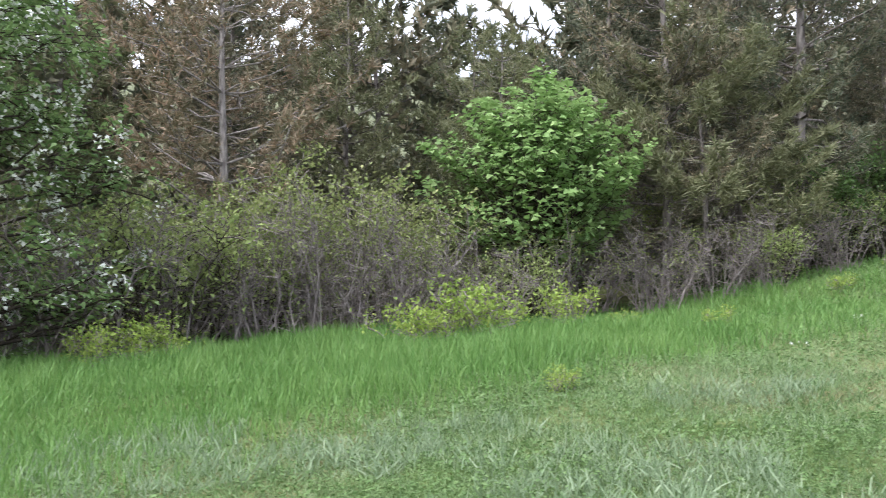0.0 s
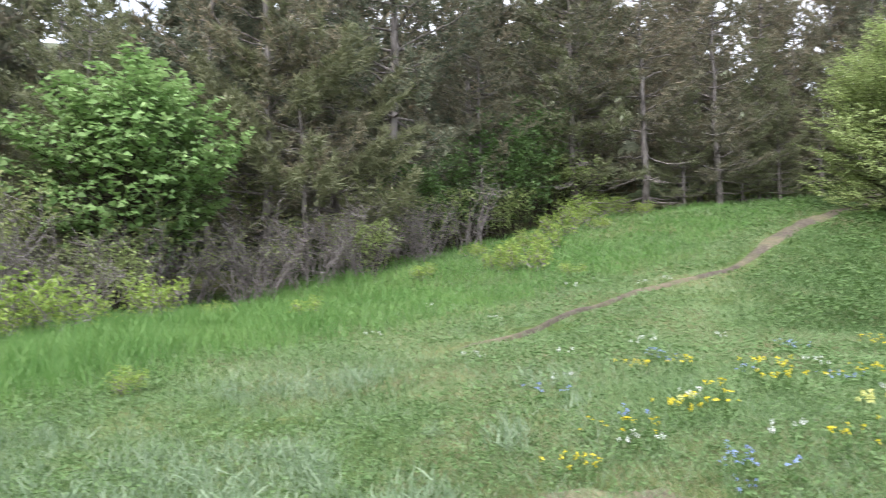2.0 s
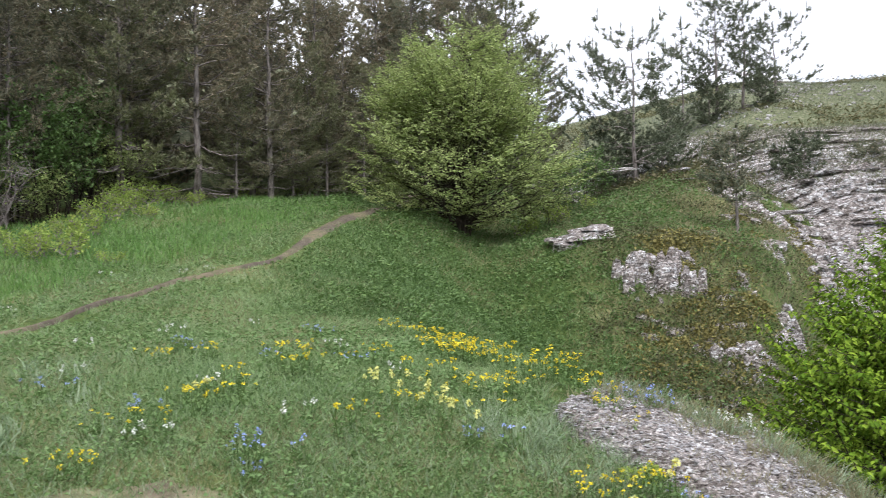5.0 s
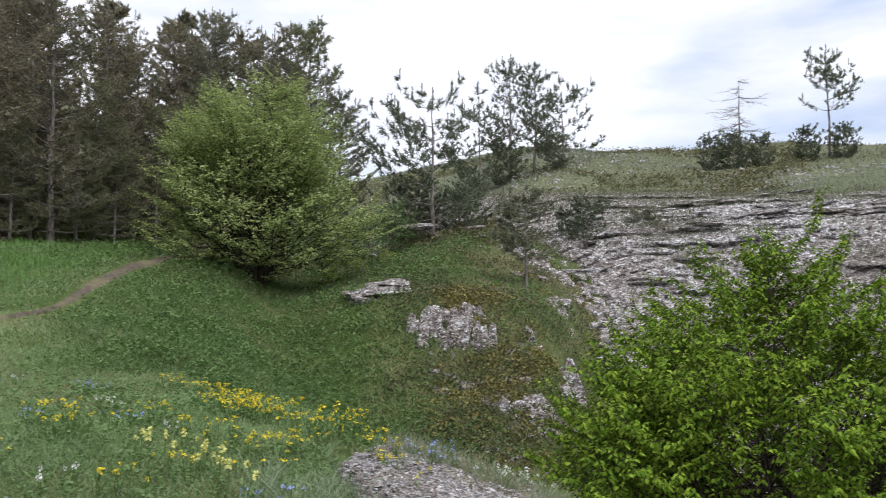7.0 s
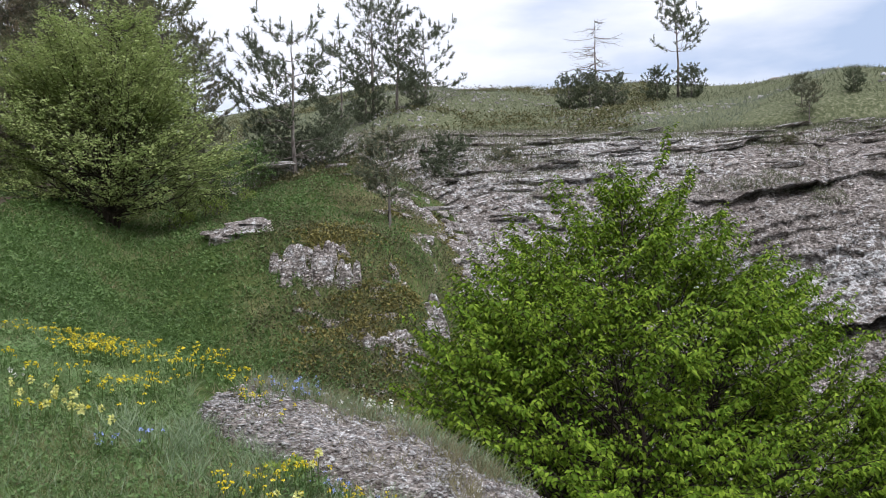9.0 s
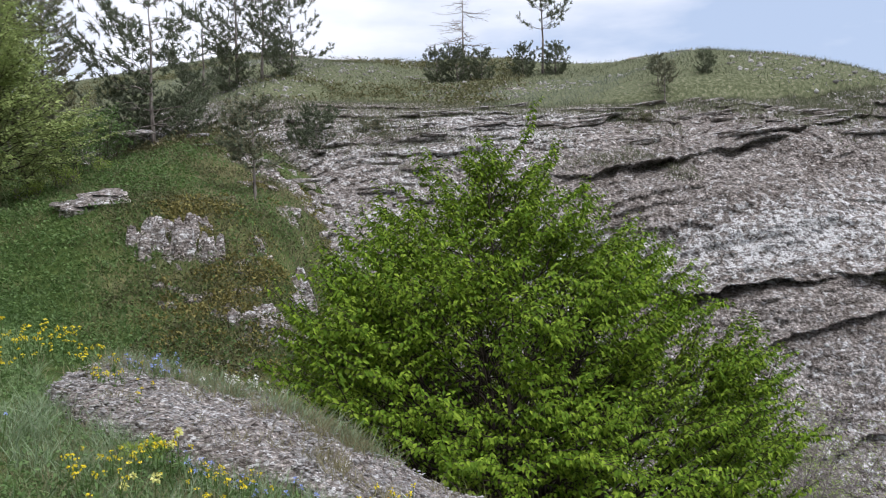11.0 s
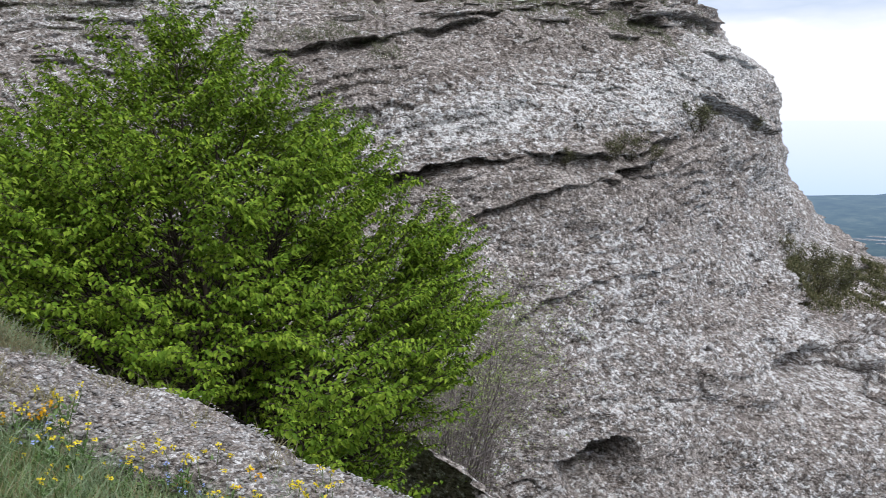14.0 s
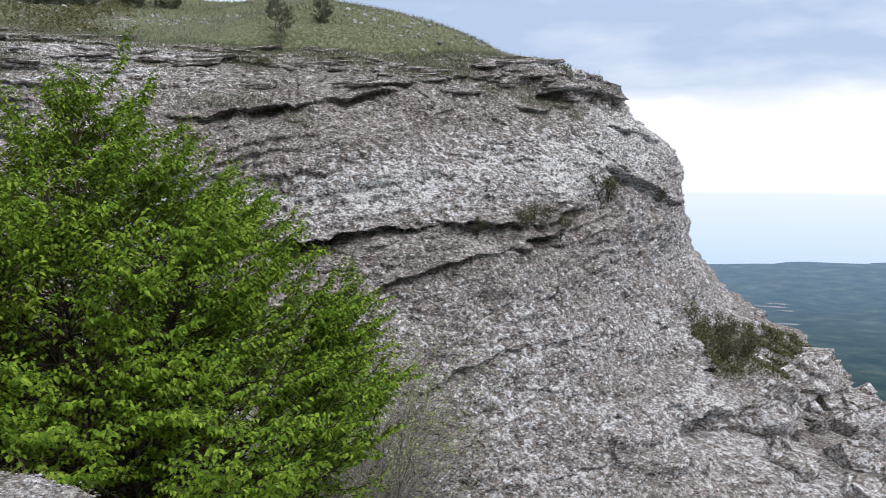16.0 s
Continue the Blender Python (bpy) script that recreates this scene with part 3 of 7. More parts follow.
def blade_arrays(pos, way, bend, length, width):
    """Grass blades or needles: a bent strip of a quad and a tip."""
    way = unit(way)
    sidev = unit(np.cross(way, bend + 1e-4))
    L, W = np.reshape(length, (-1, 1)), np.reshape(width, (-1, 1))
    m = pos + way * L * 0.55 + bend * L * 0.12
    t = pos + way * L * 0.95 + bend * L * 0.45
    v = np.stack([pos - sidev * W / 2, pos + sidev * W / 2, m + sidev * W * 0.4, m - sidev * W * 0.4, t], 1).reshape(-1, 3)
    k = np.arange(len(pos))[:, None] * 5
    f = np.concatenate([k + [0, 1, 2], k + [0, 2, 3], k + [3, 2, 4]], 1).reshape(-1, 3)
    return v, f


def spike_arrays(pos, way, bend, length, width):
    """Plain short blades, one triangle each."""
    way = unit(way)
    sidev = unit(np.cross(way, bend + 1e-4))
    L, W = np.reshape(length, (-1, 1)), np.reshape(width, (-1, 1))
    v = np.stack([pos - sidev * W / 2, pos + sidev * W / 2, pos + way * L * 0.95 + bend * L * 0.35], 1).reshape(-1, 3)
    return v, np.arange(len(pos) * 3).reshape(-1, 3)


class Wood:
    """Collects tapered tubes of one tree in one mesh."""

    def __init__(self):
        self.v, self.f, self.n = [], [], 0

    def tube(self, pts, radii, sides=5):
        pts = np.asarray(pts, dtype=float)
        tan = unit(np.gradient(pts, axis=0))
        ref = np.array([0.31, 0.17, 0.93]) if abs(tan[0, 2]) < 0.8 else np.array([0.9, 0.3, 0.1])
        a = unit(np.cross(tan, ref))
        b = np.cross(tan, a)
        ang = np.linspace(0, 2 * math.pi, sides, endpoint=False)
        ring = a[:, None] * np.cos(ang)[None, :, None] + b[:, None] * np.sin(ang)[None, :, None]
        self.v.append((pts[:, None] + ring * np.asarray(radii)[:, None, None]).reshape(-1, 3))
        i = np.arange(len(pts) - 1)[:, None] * sides
        j = np.arange(sides)[None]
        k = (j + 1) % sides
        self.f.append(np.stack([i + j, i + k, i + sides + k, i + sides + j], -1).reshape(-1, 4) + self.n)
        self.n += len(pts) * sides

    def mesh(self, name, mat):
        return mesh_from(name, np.concatenate(self.v), np.concatenate(self.f), mat, True)


def sway(start, end, bend, rnd, n=5, sag=0.0):
    """A crooked line from start to end."""
    t = np.linspace(0, 1, n)[:, None]
    p = start + (end - start) * t
    k = rnd.normal(0, bend, (n, 3))
    k[0] = k[-1] = 0
    p = p + k
    p[:, 2] += (sag * np.sin(t * math.pi))[:, 0]
    return p


def needle_tufts(pos, way, rnd, per, length, width, spread=0.62):
    """Brushes of needles swept forward round the end of each twig."""
    n = len(pos)
    axis = np.repeat(unit(way), per, 0)
    p = np.repeat(pos, per, 0) + axis * (length * rnd.uniform(-0.55, 0.30, n * per))[:, None]
    w = unit(axis * 0.6 + rnd.normal(0, spread, (n * per, 3)))
    L = length * rnd.uniform(0.6, 1.1, n * per)
    bend = rnd.normal(0, 0.3, (n * per, 3))
    sidev = unit(np.cross(w, bend + 1e-3)) * width / 2
    v = np.stack([p - sidev, p + sidev, p + w * L[:, None]], 1).reshape(-1, 3)
    f = np.arange(len(p) * 3).reshape(-1, 3)
    return v, f


def pine(name, height, seed, mat, radius=2.2, bare=0.25, shape=0.8, lush=1.0, label="", group="", dead=0.3, step=0.45, needle=0.19, gap=0.21, per=24, broad=0.028, candle=0.0, bark=M_BARK):
    """A pine: trunk with whorls of limbs, dead twigs below, tufts of needles above."""
    rnd = np.random.default_rng(seed)
    wood = Wood()
    n = 9
    t = np.linspace(0, 1, n)
    axis = np.stack([np.cumsum(rnd.normal(0, 0.018 * height / 4, n)), np.cumsum(rnd.normal(0, 0.018 * height / 4, n)), t * height], 1)
    axis[0, :2] = 0
    r0 = 0.011 * height + 0.02
    wood.tube(np.vstack([[0, 0, -0.4], axis]), np.concatenate([[r0 * 1.25], r0 * (1 - t * 0.92)]), 8)
    tips, ways, shoots = [], [], [axis[-1] + [0, 0, 0.05]] if candle else []
    z = height * 0.06
    while z < height * 0.985:
        q = z / height
        at = np.array([np.interp(z, axis[:, 2], axis[:, 0]), np.interp(z, axis[:, 2], axis[:, 1]), z])
        reach = radius * (1 - q) ** shape * (0.55 + 0.45 * min(1, q / 0.3)) + 0.12
        live = q > bare + rnd.normal(0, 0.04)
        for k in range(rnd.integers(4, 7) if live or bare > 1 else rnd.integers(2, 5)):
            a = rnd.uniform(0, 2 * math.pi)
            L = reach * rnd.uniform(0.55, 1.15) * (1 if live else 0.8)
            up = (0.50 * q + 0.16 + rnd.normal(0, 0.13)) * L if live else rnd.normal(-0.12, 0.12) * L
            end = at + np.array([math.cos(a) * L, math.sin(a) * L, up])
            line = sway(at, end, 0.04 * L, rnd, 5, -0.06 * L)
            line[-1, 2] += 0.08 * L if live else 0
            br = r0 * (0.45 if bare > 1 else 0.30) * (1 - 0.6 * q)
            wood.tube(line, np.linspace(br, br * 0.3, 5), 4)
            m = max(3, int(L / gap))
            for s in np.linspace(0.28, 1.0, m):
                p = line[0] + (line[-1] - line[0]) * s
                p = np.array([np.interp(s, np.linspace(0, 1, 5), line[:, c]) for c in range(3)])
                for h in (-1, 1):
                    l2 = (0.18 + 0.30 * L * (1 - s)) * rnd.uniform(0.5, 1.2)
                    a2 = a + h * rnd.uniform(0.5, 1.1)
                    w2 = np.array([math.cos(a2), math.sin(a2), rnd.normal(0.22 if live else -0.05, 0.2)])
                    e2 = p + w2 * l2
                    if (live and rnd.random() < 0.6) or (not live and rnd.random() < dead):
                        wood.tube(np.stack([p, e2]), [br * 0.28, br * 0.14], 3)
                    if live:
                        tips.append(e2 + [0, 0, 0.25 * needle])
                        ways.append(w2 + [0, 0, 0.9])
                        if rnd.random() < 0.3:
                            tips.append(p + w2 * l2 * 0.5)
                            ways.append(w2 + [0, 0, 0.4])
            if live and rnd.random() < candle * (0.25 + q):
                shoots.append(line[-1] + [0, 0, 0.05])
        z += step * rnd.uniform(0.75, 1.3) * (1 if live else 1.2)
    tips += [axis[-1], axis[-1] - [0, 0, 0.12]]
    ways += [np.array([0, 0, 1.0])] * 2
    tips, ways = np.array(tips), np.array(ways)
    keep = rnd.random(len(tips)) < lush
    tree = new(name)
    part_of(tree, "trunk", wood.mesh("trunk", bark if keep.any() else M_DEADWOOD))
    if keep.any():
        v, f = needle_tufts(tips[keep], ways[keep], rnd, per, needle, broad)
        if shoots:
            # pale upright spring shoots
            up = np.repeat(np.array(shoots), 4, 0) + np.tile(np.linspace(0.0, 0.26, 4)[:, None] * [0, 0, 1.0], (len(shoots), 1))
            v2, f2 = needle_tufts(up, np.tile([0, 0, 1.0], (len(up), 1)), rnd, 7, 0.11, broad, 0.28)
            v, f = np.concatenate([v, v2]), np.concatenate([f, f2 + len(v)])
        part_of(tree, "crown", mesh_from("crown", v, f, mat))
    return tagged(tree, label, "tree", group)


def broadleaf(name, height, spread, seed, mat, stems, leaf, count, label, low=0.15, twig=M_DARKTWIG, category="tree", group="", limbs=60, middle=0.38, loose=0.04, rise=0.34, tops=(0.78, 0.97), hang=0.3, slim=0.58, sprays=8, inner=0.2, spray=(0.12, 0.24)):
    """A leafy tree: stems fork to limbs and twigs, which carry flat sprays of leaves."""
    rnd = np.random.default_rng(seed)
    wood = Wood()
    ends, outs = [], []
    for s in range(stems):
        a = 2 * math.pi * (s + rnd.random() * 0.6) / stems
        lean = rnd.uniform(0.12, 0.5) * spread * (1 if stems > 1 else 0.12)
        top = np.array([math.cos(a) * lean, math.sin(a) * lean, height * rnd.uniform(*tops)])
        line = sway(np.array([math.cos(a) * 0.06, math.sin(a) * 0.06, -0.35]), top, 0.05 * height / 4, rnd, 8)
        r0 = (0.014 * height + 0.012) / math.sqrt(stems) * 1.5
        wood.tube(line, np.linspace(r0, r0 * 0.10, 8), 7)
        for b in range(limbs // stems):
            q = low + (1 - low) * rnd.random() ** 0.85
            p = np.array([np.interp(q, np.linspace(0, 1, 8), line[:, c]) for c in range(3)])
            a2 = a + rnd.normal(0, 1.1) if stems > 1 else rnd.uniform(0, 2 * math.pi)
            zz = min(1.0, p[2] / height + 0.05)
            reach = spread * math.sqrt(max(0.02, 1 - abs((zz - middle) / (1.02 - middle if zz > middle else 0.75)) ** 2.7)) * rnd.uniform(0.55, 1.05)
            e = np.array([math.cos(a2) * reach, math.sin(a2) * reach, p[2] + rnd.uniform(0.15, 1.0) * rise * reach * (1.3 - zz)])
            l1 = sway(p, e, 0.05 * reach, rnd, 6, 0.04 * reach)
            long = np.linalg.norm(e - p)
            br = r0 * 0.42 * (1.05 - q) + 0.004
            wood.tube(l1, np.linspace(br, br * 0.25, 6), 4)
            for c in range(sprays):
                s2 = 1.0 if c == 0 else rnd.uniform(inner, 1.0)
                p2 = np.array([np.interp(s2, np.linspace(0, 1, 6), l1[:, k]) for k in range(3)])
                w = unit((e - p) * 1.1 / max(long, 0.1) + rnd.normal(0, 0.6, 3) + [0, 0, 0.2 + 0.5 * max(0, rise - 0.34)])
                l2 = rnd.uniform(*spray) * spread
                e2 = p2 + w * l2
                wood.tube(sway(p2, e2, 0.02, rnd, 3), np.linspace(br * 0.4, br * 0.12, 3), 3)
                ends.append(np.stack([p2, e2]))
                outs.append(w)
    ends, outs = np.array(ends), np.array(outs)
    pick = rnd.integers(0, len(ends), count)
    t = rnd.uniform(0.1, 1.05, count)
    w = outs[pick]
    flat = unit(np.cross(w, [0.02, 0.01, 1.0]))
    hand = np.where(rnd.random(count) < 0.5, -1.0, 1.0)[:, None]
    pos = ends[pick, 0] + (ends[pick, 1] - ends[pick, 0]) * t[:, None] + rnd.normal(0, loose * spread, (count, 3))
    way = w * 0.7 + flat * hand * 0.9 + rnd.normal(0, 0.3, (count, 3)) - [0, 0, hang]
    nor = rnd.normal(0, 0.42, (count, 3)) + [0, 0, 1]
    L = leaf * rnd.uniform(0.6, 1.2, count)
    v, f = leaf_arrays(pos, way, nor, L, L * slim)
    tree = new(name)
    part_of(tree, "trunk", wood.mesh("trunk", twig))
    part_of(tree, "crown", mesh_from("crown", v, f, mat))
    return tagged(tree, label, category, group)


def crown_tree(name, profile, seed, mat, leaf, label, category, drift=(0, 0), stems=9, limbs=300, slim=0.55, rise=(25, 60), gap=0.11, shoot=(0.22, 0.46), leaf_gap=0.032, hang=0.5, twig=M_DARKTWIG, bole=0.09, clear=0.12, lobes=0.30, depth=1.3, short=0.82):
    """A bushy broadleaf: leaning stems, limbs that climb to an uneven outline, and on their outer ends flat shoots with two rows of hanging leaves.
    profile: (height, radius) up the crown; depth: metres of each limb that carry leaves."""
    rnd = np.random.default_rng(seed)
    ph, pr = np.array(profile, dtype=float).T
    top = ph[-1]
    wood = Wood()

    def outline(p):
        q = np.clip(p[2] / top, 0, 1)
        d = p[:2] - np.array(drift) * q
        a = math.atan2(d[1], d[0])
        lump = vnoise(np.array([[math.cos(a) * 1.7 + 9, math.sin(a) * 1.7 + 5, p[2] * 1.1 + seed]]))[0] - 0.5
        if p[2] > top * (0.98 + 0.16 * lump):
            return 1.0
        return np.hypot(*d) - np.interp(p[2], ph, pr) * (1 + 2 * lobes * lump)

    starts, dirs, lens = [], [], []
    for s in range(stems):
        a = 2 * math.pi * (s + rnd.random() * 0.7) / stems
        reach = top * rnd.uniform(0.60, 0.96)
        out = np.interp(reach, ph, pr) * rnd.uniform(0.15, 0.85)
        t = np.linspace(0, 1, 9)
        line = np.stack([math.cos(a) * (0.08 + out * t ** 1.3), math.sin(a) * (0.08 + out * t ** 1.3), -0.3 + (reach + 0.3) * t], 1)
        line[:, :2] += t[:, None] ** 1.2 * np.array(drift) * reach / top
        line[1:] += np.cumsum(rnd.normal(0, 0.035, (8, 3)), 0) * [1, 1, 0.3]
        wood.tube(line, bole * (1 - 0.9 * t), 7)
        for k in range(limbs // stems):
            q = clear + (1 - clear) * rnd.random()
            p = np.array([np.interp(q, t, line[:, c]) for c in range(3)])
            a2 = a + rnd.normal(0, 0.95)
            el = radians(rnd.uniform(*rise)) * (0.55 + 0.6 * q)
            d = np.array([math.cos(a2) * math.cos(el), math.sin(a2) * math.cos(el), math.sin(el)])
            long = 0.2
            while long < 3.6 and outline(p + d * long) < 0:
                long += 0.12
            long *= rnd.uniform(short, 1.06) if rnd.random() < 0.5 else rnd.uniform(0.9, 1.06)
            e = p + d * long
            l1 = sway(p, e, 0.035 * long, rnd, 6, -0.03 * long)
            br = bole * 0.34 * (1.05 - q) + 0.004
            wood.tube(l1, np.linspace(br, br * 0.22, 6), 4)
            side_v = unit(np.cross(d, [0.01, 0.02, 1.0]))
            first_at = max(0.12, 1 - depth / long)
            n = max(3, int((1 - first_at) * long / gap))
            for c, f0 in enumerate(np.linspace(first_at, 1.0, n)):
                p2 = np.array([np.interp(f0, np.linspace(0, 1, 6), l1[:, k2]) for k2 in range(3)])
                hand = 0.0 if c == n - 1 else (1.0 if c % 2 else -1.0)
                w = unit(d * 0.6 + side_v * hand * 0.85 + rnd.normal(0, 0.22, 3) + [0, 0, 0.12])
                l2 = rnd.uniform(*shoot) * (1.15 - 0.45 * f0)
                wood.tube(np.stack([p2, p2 + w * l2]), [br * 0.25 + 0.001, br * 0.08 + 0.0006], 3)
                starts.append(p2)
                dirs.append(w)
                lens.append(l2)
    starts, dirs, lens = np.array(starts), np.array(dirs), np.array(lens)
    per = np.maximum(3, (lens / leaf_gap).astype(int))
    row = np.repeat(np.arange(len(starts)), per)
    k = np.arange(len(row)) - np.repeat(np.cumsum(per) - per, per)
    t = (k + 0.6 + rnd.uniform(-0.3, 0.3, len(row))) / per[row]
    w = dirs[row]
    flat = unit(np.cross(w, [0.02, 0.01, 1.0]))
    hand = np.where(k % 2 == 0, -1.0, 1.0)[:, None]
    pos = starts[row] + w * (lens[row] * t)[:, None] + rnd.normal(0, 0.008, (len(row), 3))
    way = w * 0.5 + flat * hand * 0.85 + rnd.normal(0, 0.22, (len(row), 3)) - [0, 0, hang]
    face = unit(pos - [drift[0] * 0.5, drift[1] * 0.5, top * 0.42])
    nor = rnd.normal(0, 0.36, (len(row), 3)) + face * 0.45 + [0, 0, 0.9]
    L = leaf * rnd.uniform(0.7, 1.2, len(row)) * (1.1 - 0.3 * t)
    v, f = leaf_arrays(pos, way, nor, L, L * slim, 0.18, 0.22)
    tree = new(name)
    part_of(tree, "trunk", wood.mesh("trunk", twig))
    part_of(tree, "crown", mesh_from("crown", v, f, mat))
    return tagged(tree, label, category)


def shrub(name, height, spread, seed, mat, leaf, count, label, stems=14, twig=M_TWIG, group="", top_leaf=0.5):
    """A thicket shrub: many thin upright stems with fine twigs and sparse small leaves."""
    rnd = np.random.default_rng(seed)
    wood = Wood()
    tips = []
    for s in range(stems):
        a = rnd.uniform(0, 2 * math.pi)
        b = rnd.uniform(0, 0.35) * spread
        g = np.array([math.cos(a) * b, math.sin(a) * b, -0.25])
        o = rnd.uniform(0.35, 1.0) * spread
        a += rnd.normal(0, 0.5)
        e = np.array([math.cos(a) * o, math.sin(a) * o, height * rnd.uniform(0.6, 1.0) * (1.05 - 0.3 * (o / spread) ** 2)])
        line = sway(g, e, 0.05, rnd, 6, 0.12 * height)
        r = rnd.uniform(0.009, 0.021)
        wood.tube(line, np.linspace(r, r * 0.3, 6), 4)
        for c in range(13):
            q = rnd.uniform(0.2, 1)
            p = np.array([np.interp(q, np.linspace(0, 1, 6), line[:, k]) for k in range(3)])
            w = unit(np.array([rnd.normal(0, 0.7), rnd.normal(0, 0.7), rnd.uniform(0.1, 1.0)]))
            l = rnd.uniform(0.18, 0.5) * height * 0.5
            e2 = p + w * l
            wood.tube(sway(p, e2, 0.02, rnd, 3), [r * 0.42, r * 0.3, r * 0.14], 3)
            for d in range(2):
                p3 = p + (e2 - p) * rnd.uniform(0.4, 1)
                e3 = p3 + unit(w + rnd.normal(0, 0.6, 3)) * l * rnd.uniform(0.25, 0.6)
                wood.tube(np.stack([p3, e3]), [r * 0.22, r * 0.1], 3)
                tips.append(e3)
            tips.append(e2)
    tips = np.array(tips)
    wgt = np.clip(tips[:, 2] / height, 0.02, 1) ** (top_leaf * 3)
    pick = rnd.choice(len(tips), count, p=wgt / wgt.sum())
    pos = tips[pick] + rnd.normal(0, 0.055, (count, 3))
    L = leaf * rnd.uniform(0.6, 1.25, count)
    v, f = leaf_arrays(pos, rnd.normal(0, 0.7, (count, 3)) + [0, 0, 0.4], rnd.normal(0, 0.7, (count, 3)) + [0, 0, 1], L, L * 0.6)
    bush = new(name)
    part_of(bush, "brushwood", wood.mesh("brushwood", twig))
    part_of(bush, "foliage", mesh_from("foliage", v, f, mat))
    return tagged(bush, label, "shrub", group)


def stand(ob, az, r, turn=0.0, scale=1.0, sink=0.05):
    """Put a thing on the ground at a bearing and distance from the start of the walk."""
    x, y = polar(az, r)
    z = float(ground(x, y)[0]) - sink
    ob.matrix_basis = Matrix.LocRotScale((x, y, z), Euler((0, 0, turn)), (scale,) * 3)
    return ob


def more(ob, az, r, turn, scale, sink=0.05):
    """A further copy of a thing, at its own bearing, turn and size."""
    x, y = polar(az, r)
    c = copy_thing(ob, pose(0, 0, 0))
    c.matrix_basis = Matrix.LocRotScale((x, y, float(ground(x, y)[0]) - sink), Euler((0, 0, turn)), (scale,) * 3)
    return c

# ---------------------------------------------------------------- ground
def ring_sheet(az, rad):
    """Polar grid of x, y and the faces between."""
    A, R = np.meshgrid(az, rad, indexing="ij")
    x, y = polar(A.ravel(), R.ravel())
    na, nr = len(az), len(rad)
    i, j = np.meshgrid(np.arange(na - 1), np.arange(nr - 1), indexing="ij")
    k = (i * nr + j).ravel()
    return x, y, np.stack([k, k + 1, k + nr + 1, k + nr], 1)


az_all = np.concatenate([np.linspace(-180, -40, 36, endpoint=False), np.linspace(-40, 130, 350, endpoint=False), np.linspace(130, 180, 16)])
rad_all = np.concatenate([[0.02, 0.6, 1.2, 1.8, 2.4], np.geomspace(2.9, 75, 160), np.geomspace(82, 420, 12)])
gx, gy, gf = ring_sheet(az_all, rad_all)
gz = ground(gx, gy)
land = tagged(new("ground", mesh_from("ground", np.stack([gx, gy, gz], 1), gf, M_TURF, True)), "sloping mountain meadow turf with dry patches", "ground", kind="structure")

# cliff: strata that lean back, with ledges, undercuts and a pebbly face
pick = (FOOT_U > 0.366) & (FOOT_U < 0.985)
CLIFF_LINE, cu_src = FOOT[pick], FOOT_U[pick]
foot_len = np.concatenate([[0], np.cumsum(np.linalg.norm(np.diff(FOOT, axis=0), axis=1))])
seg = (foot_len - np.interp(0.30, FOOT_U, foot_len))[pick]
s_keys = np.concatenate([np.linspace(seg[0], 33, 800, endpoint=False), np.linspace(33, seg[-1], 110)])
lx, ly = (np.interp(s_keys, seg, q) for q in (CLIFF_LINE[:, 0], CLIFF_LINE[:, 1]))
tx, ty = np.gradient(lx, s_keys), np.gradient(ly, s_keys)
for _ in range(10):
    tx, ty = (np.convolve(np.pad(q, 10, "edge"), np.ones(21) / 21, "valid") for q in (tx, ty))
tn = np.hypot(tx, ty)
nx, ny = -ty / tn, tx / tn
zs = np.concatenate([np.linspace(-24, -9, 40, endpoint=False), np.linspace(-9, 4.4, 340, endpoint=False), np.linspace(4.4, 6.25, 80)])
S, Z = np.meshgrid(s_keys, zs, indexing="ij")
line_az = np.degrees(np.arctan2(lx, ly))
line_az = np.where(np.hypot(lx, ly) > 44, 121, line_az)
kk, qq = steep_of(line_az)[:, None], nose_of(line_az)[:, None]
inward = np.interp(Z, SLOPE_Z, SLOPE_D) * (1 - kk) + (np.interp(Z, CLIFF_Z, CLIFF_D) * (1 - qq) + np.interp(Z, NOSE_Z, NOSE_D) * qq) * kk
flat_s, flat_z = S.ravel(), Z.ravel()
zero = np.zeros(len(flat_s))
wob = fbm(np.stack([flat_s * 0.5, flat_z * 0.5, zero], 1), 3, seed=21).reshape(S.shape)
# the beds rise gently from left to right
bed = Z - 0.13 * (S - 16) + 0.5 * wob


def along_face(scale, shift, octaves, seed):
    """Noise that varies along the face alone."""
    return fbm(np.stack([s_keys * scale + shift, 0 * s_keys, 0 * s_keys], 1), octaves, 0.6, seed=seed)[:, None]


def seam(knots, deep, high, jut, fade=0.8, keep_up=0.12):
    """A jutting bed over a hollow, along a line of (distance along the face, height)."""
    ks, kz = zip(*knots)
    at = along_face(0.9, kz[0] * 5.1, 4, 61)
    level = np.interp(S, ks, kz) + 0.42 * at + 0.16 * wob + 0.10 * rough_line
    part_deep = smooth(-0.16, 0.14, along_face(0.75, kz[0] * 3.3, 3, 62))
    deep = deep * (keep_up + (1 - keep_up) * part_deep)
    jut = jut * (0.35 + 0.65 * part_deep)
    high = high * (0.65 + 0.7 * part_deep)
    along = smooth(ks[0] - fade, ks[0] + fade, S) * (1 - smooth(ks[-1] - fade, ks[-1] + fade, S))
    h = (Z - level) / high
    below = np.where(h < 0, np.exp(-((h + 0.12) / 0.75) ** 2) * smooth(0.0, 0.10, -h), 0)
    above = np.where(h >= 0, np.exp(-h * 1.3), 0)
    return along * (deep * below - jut * above)


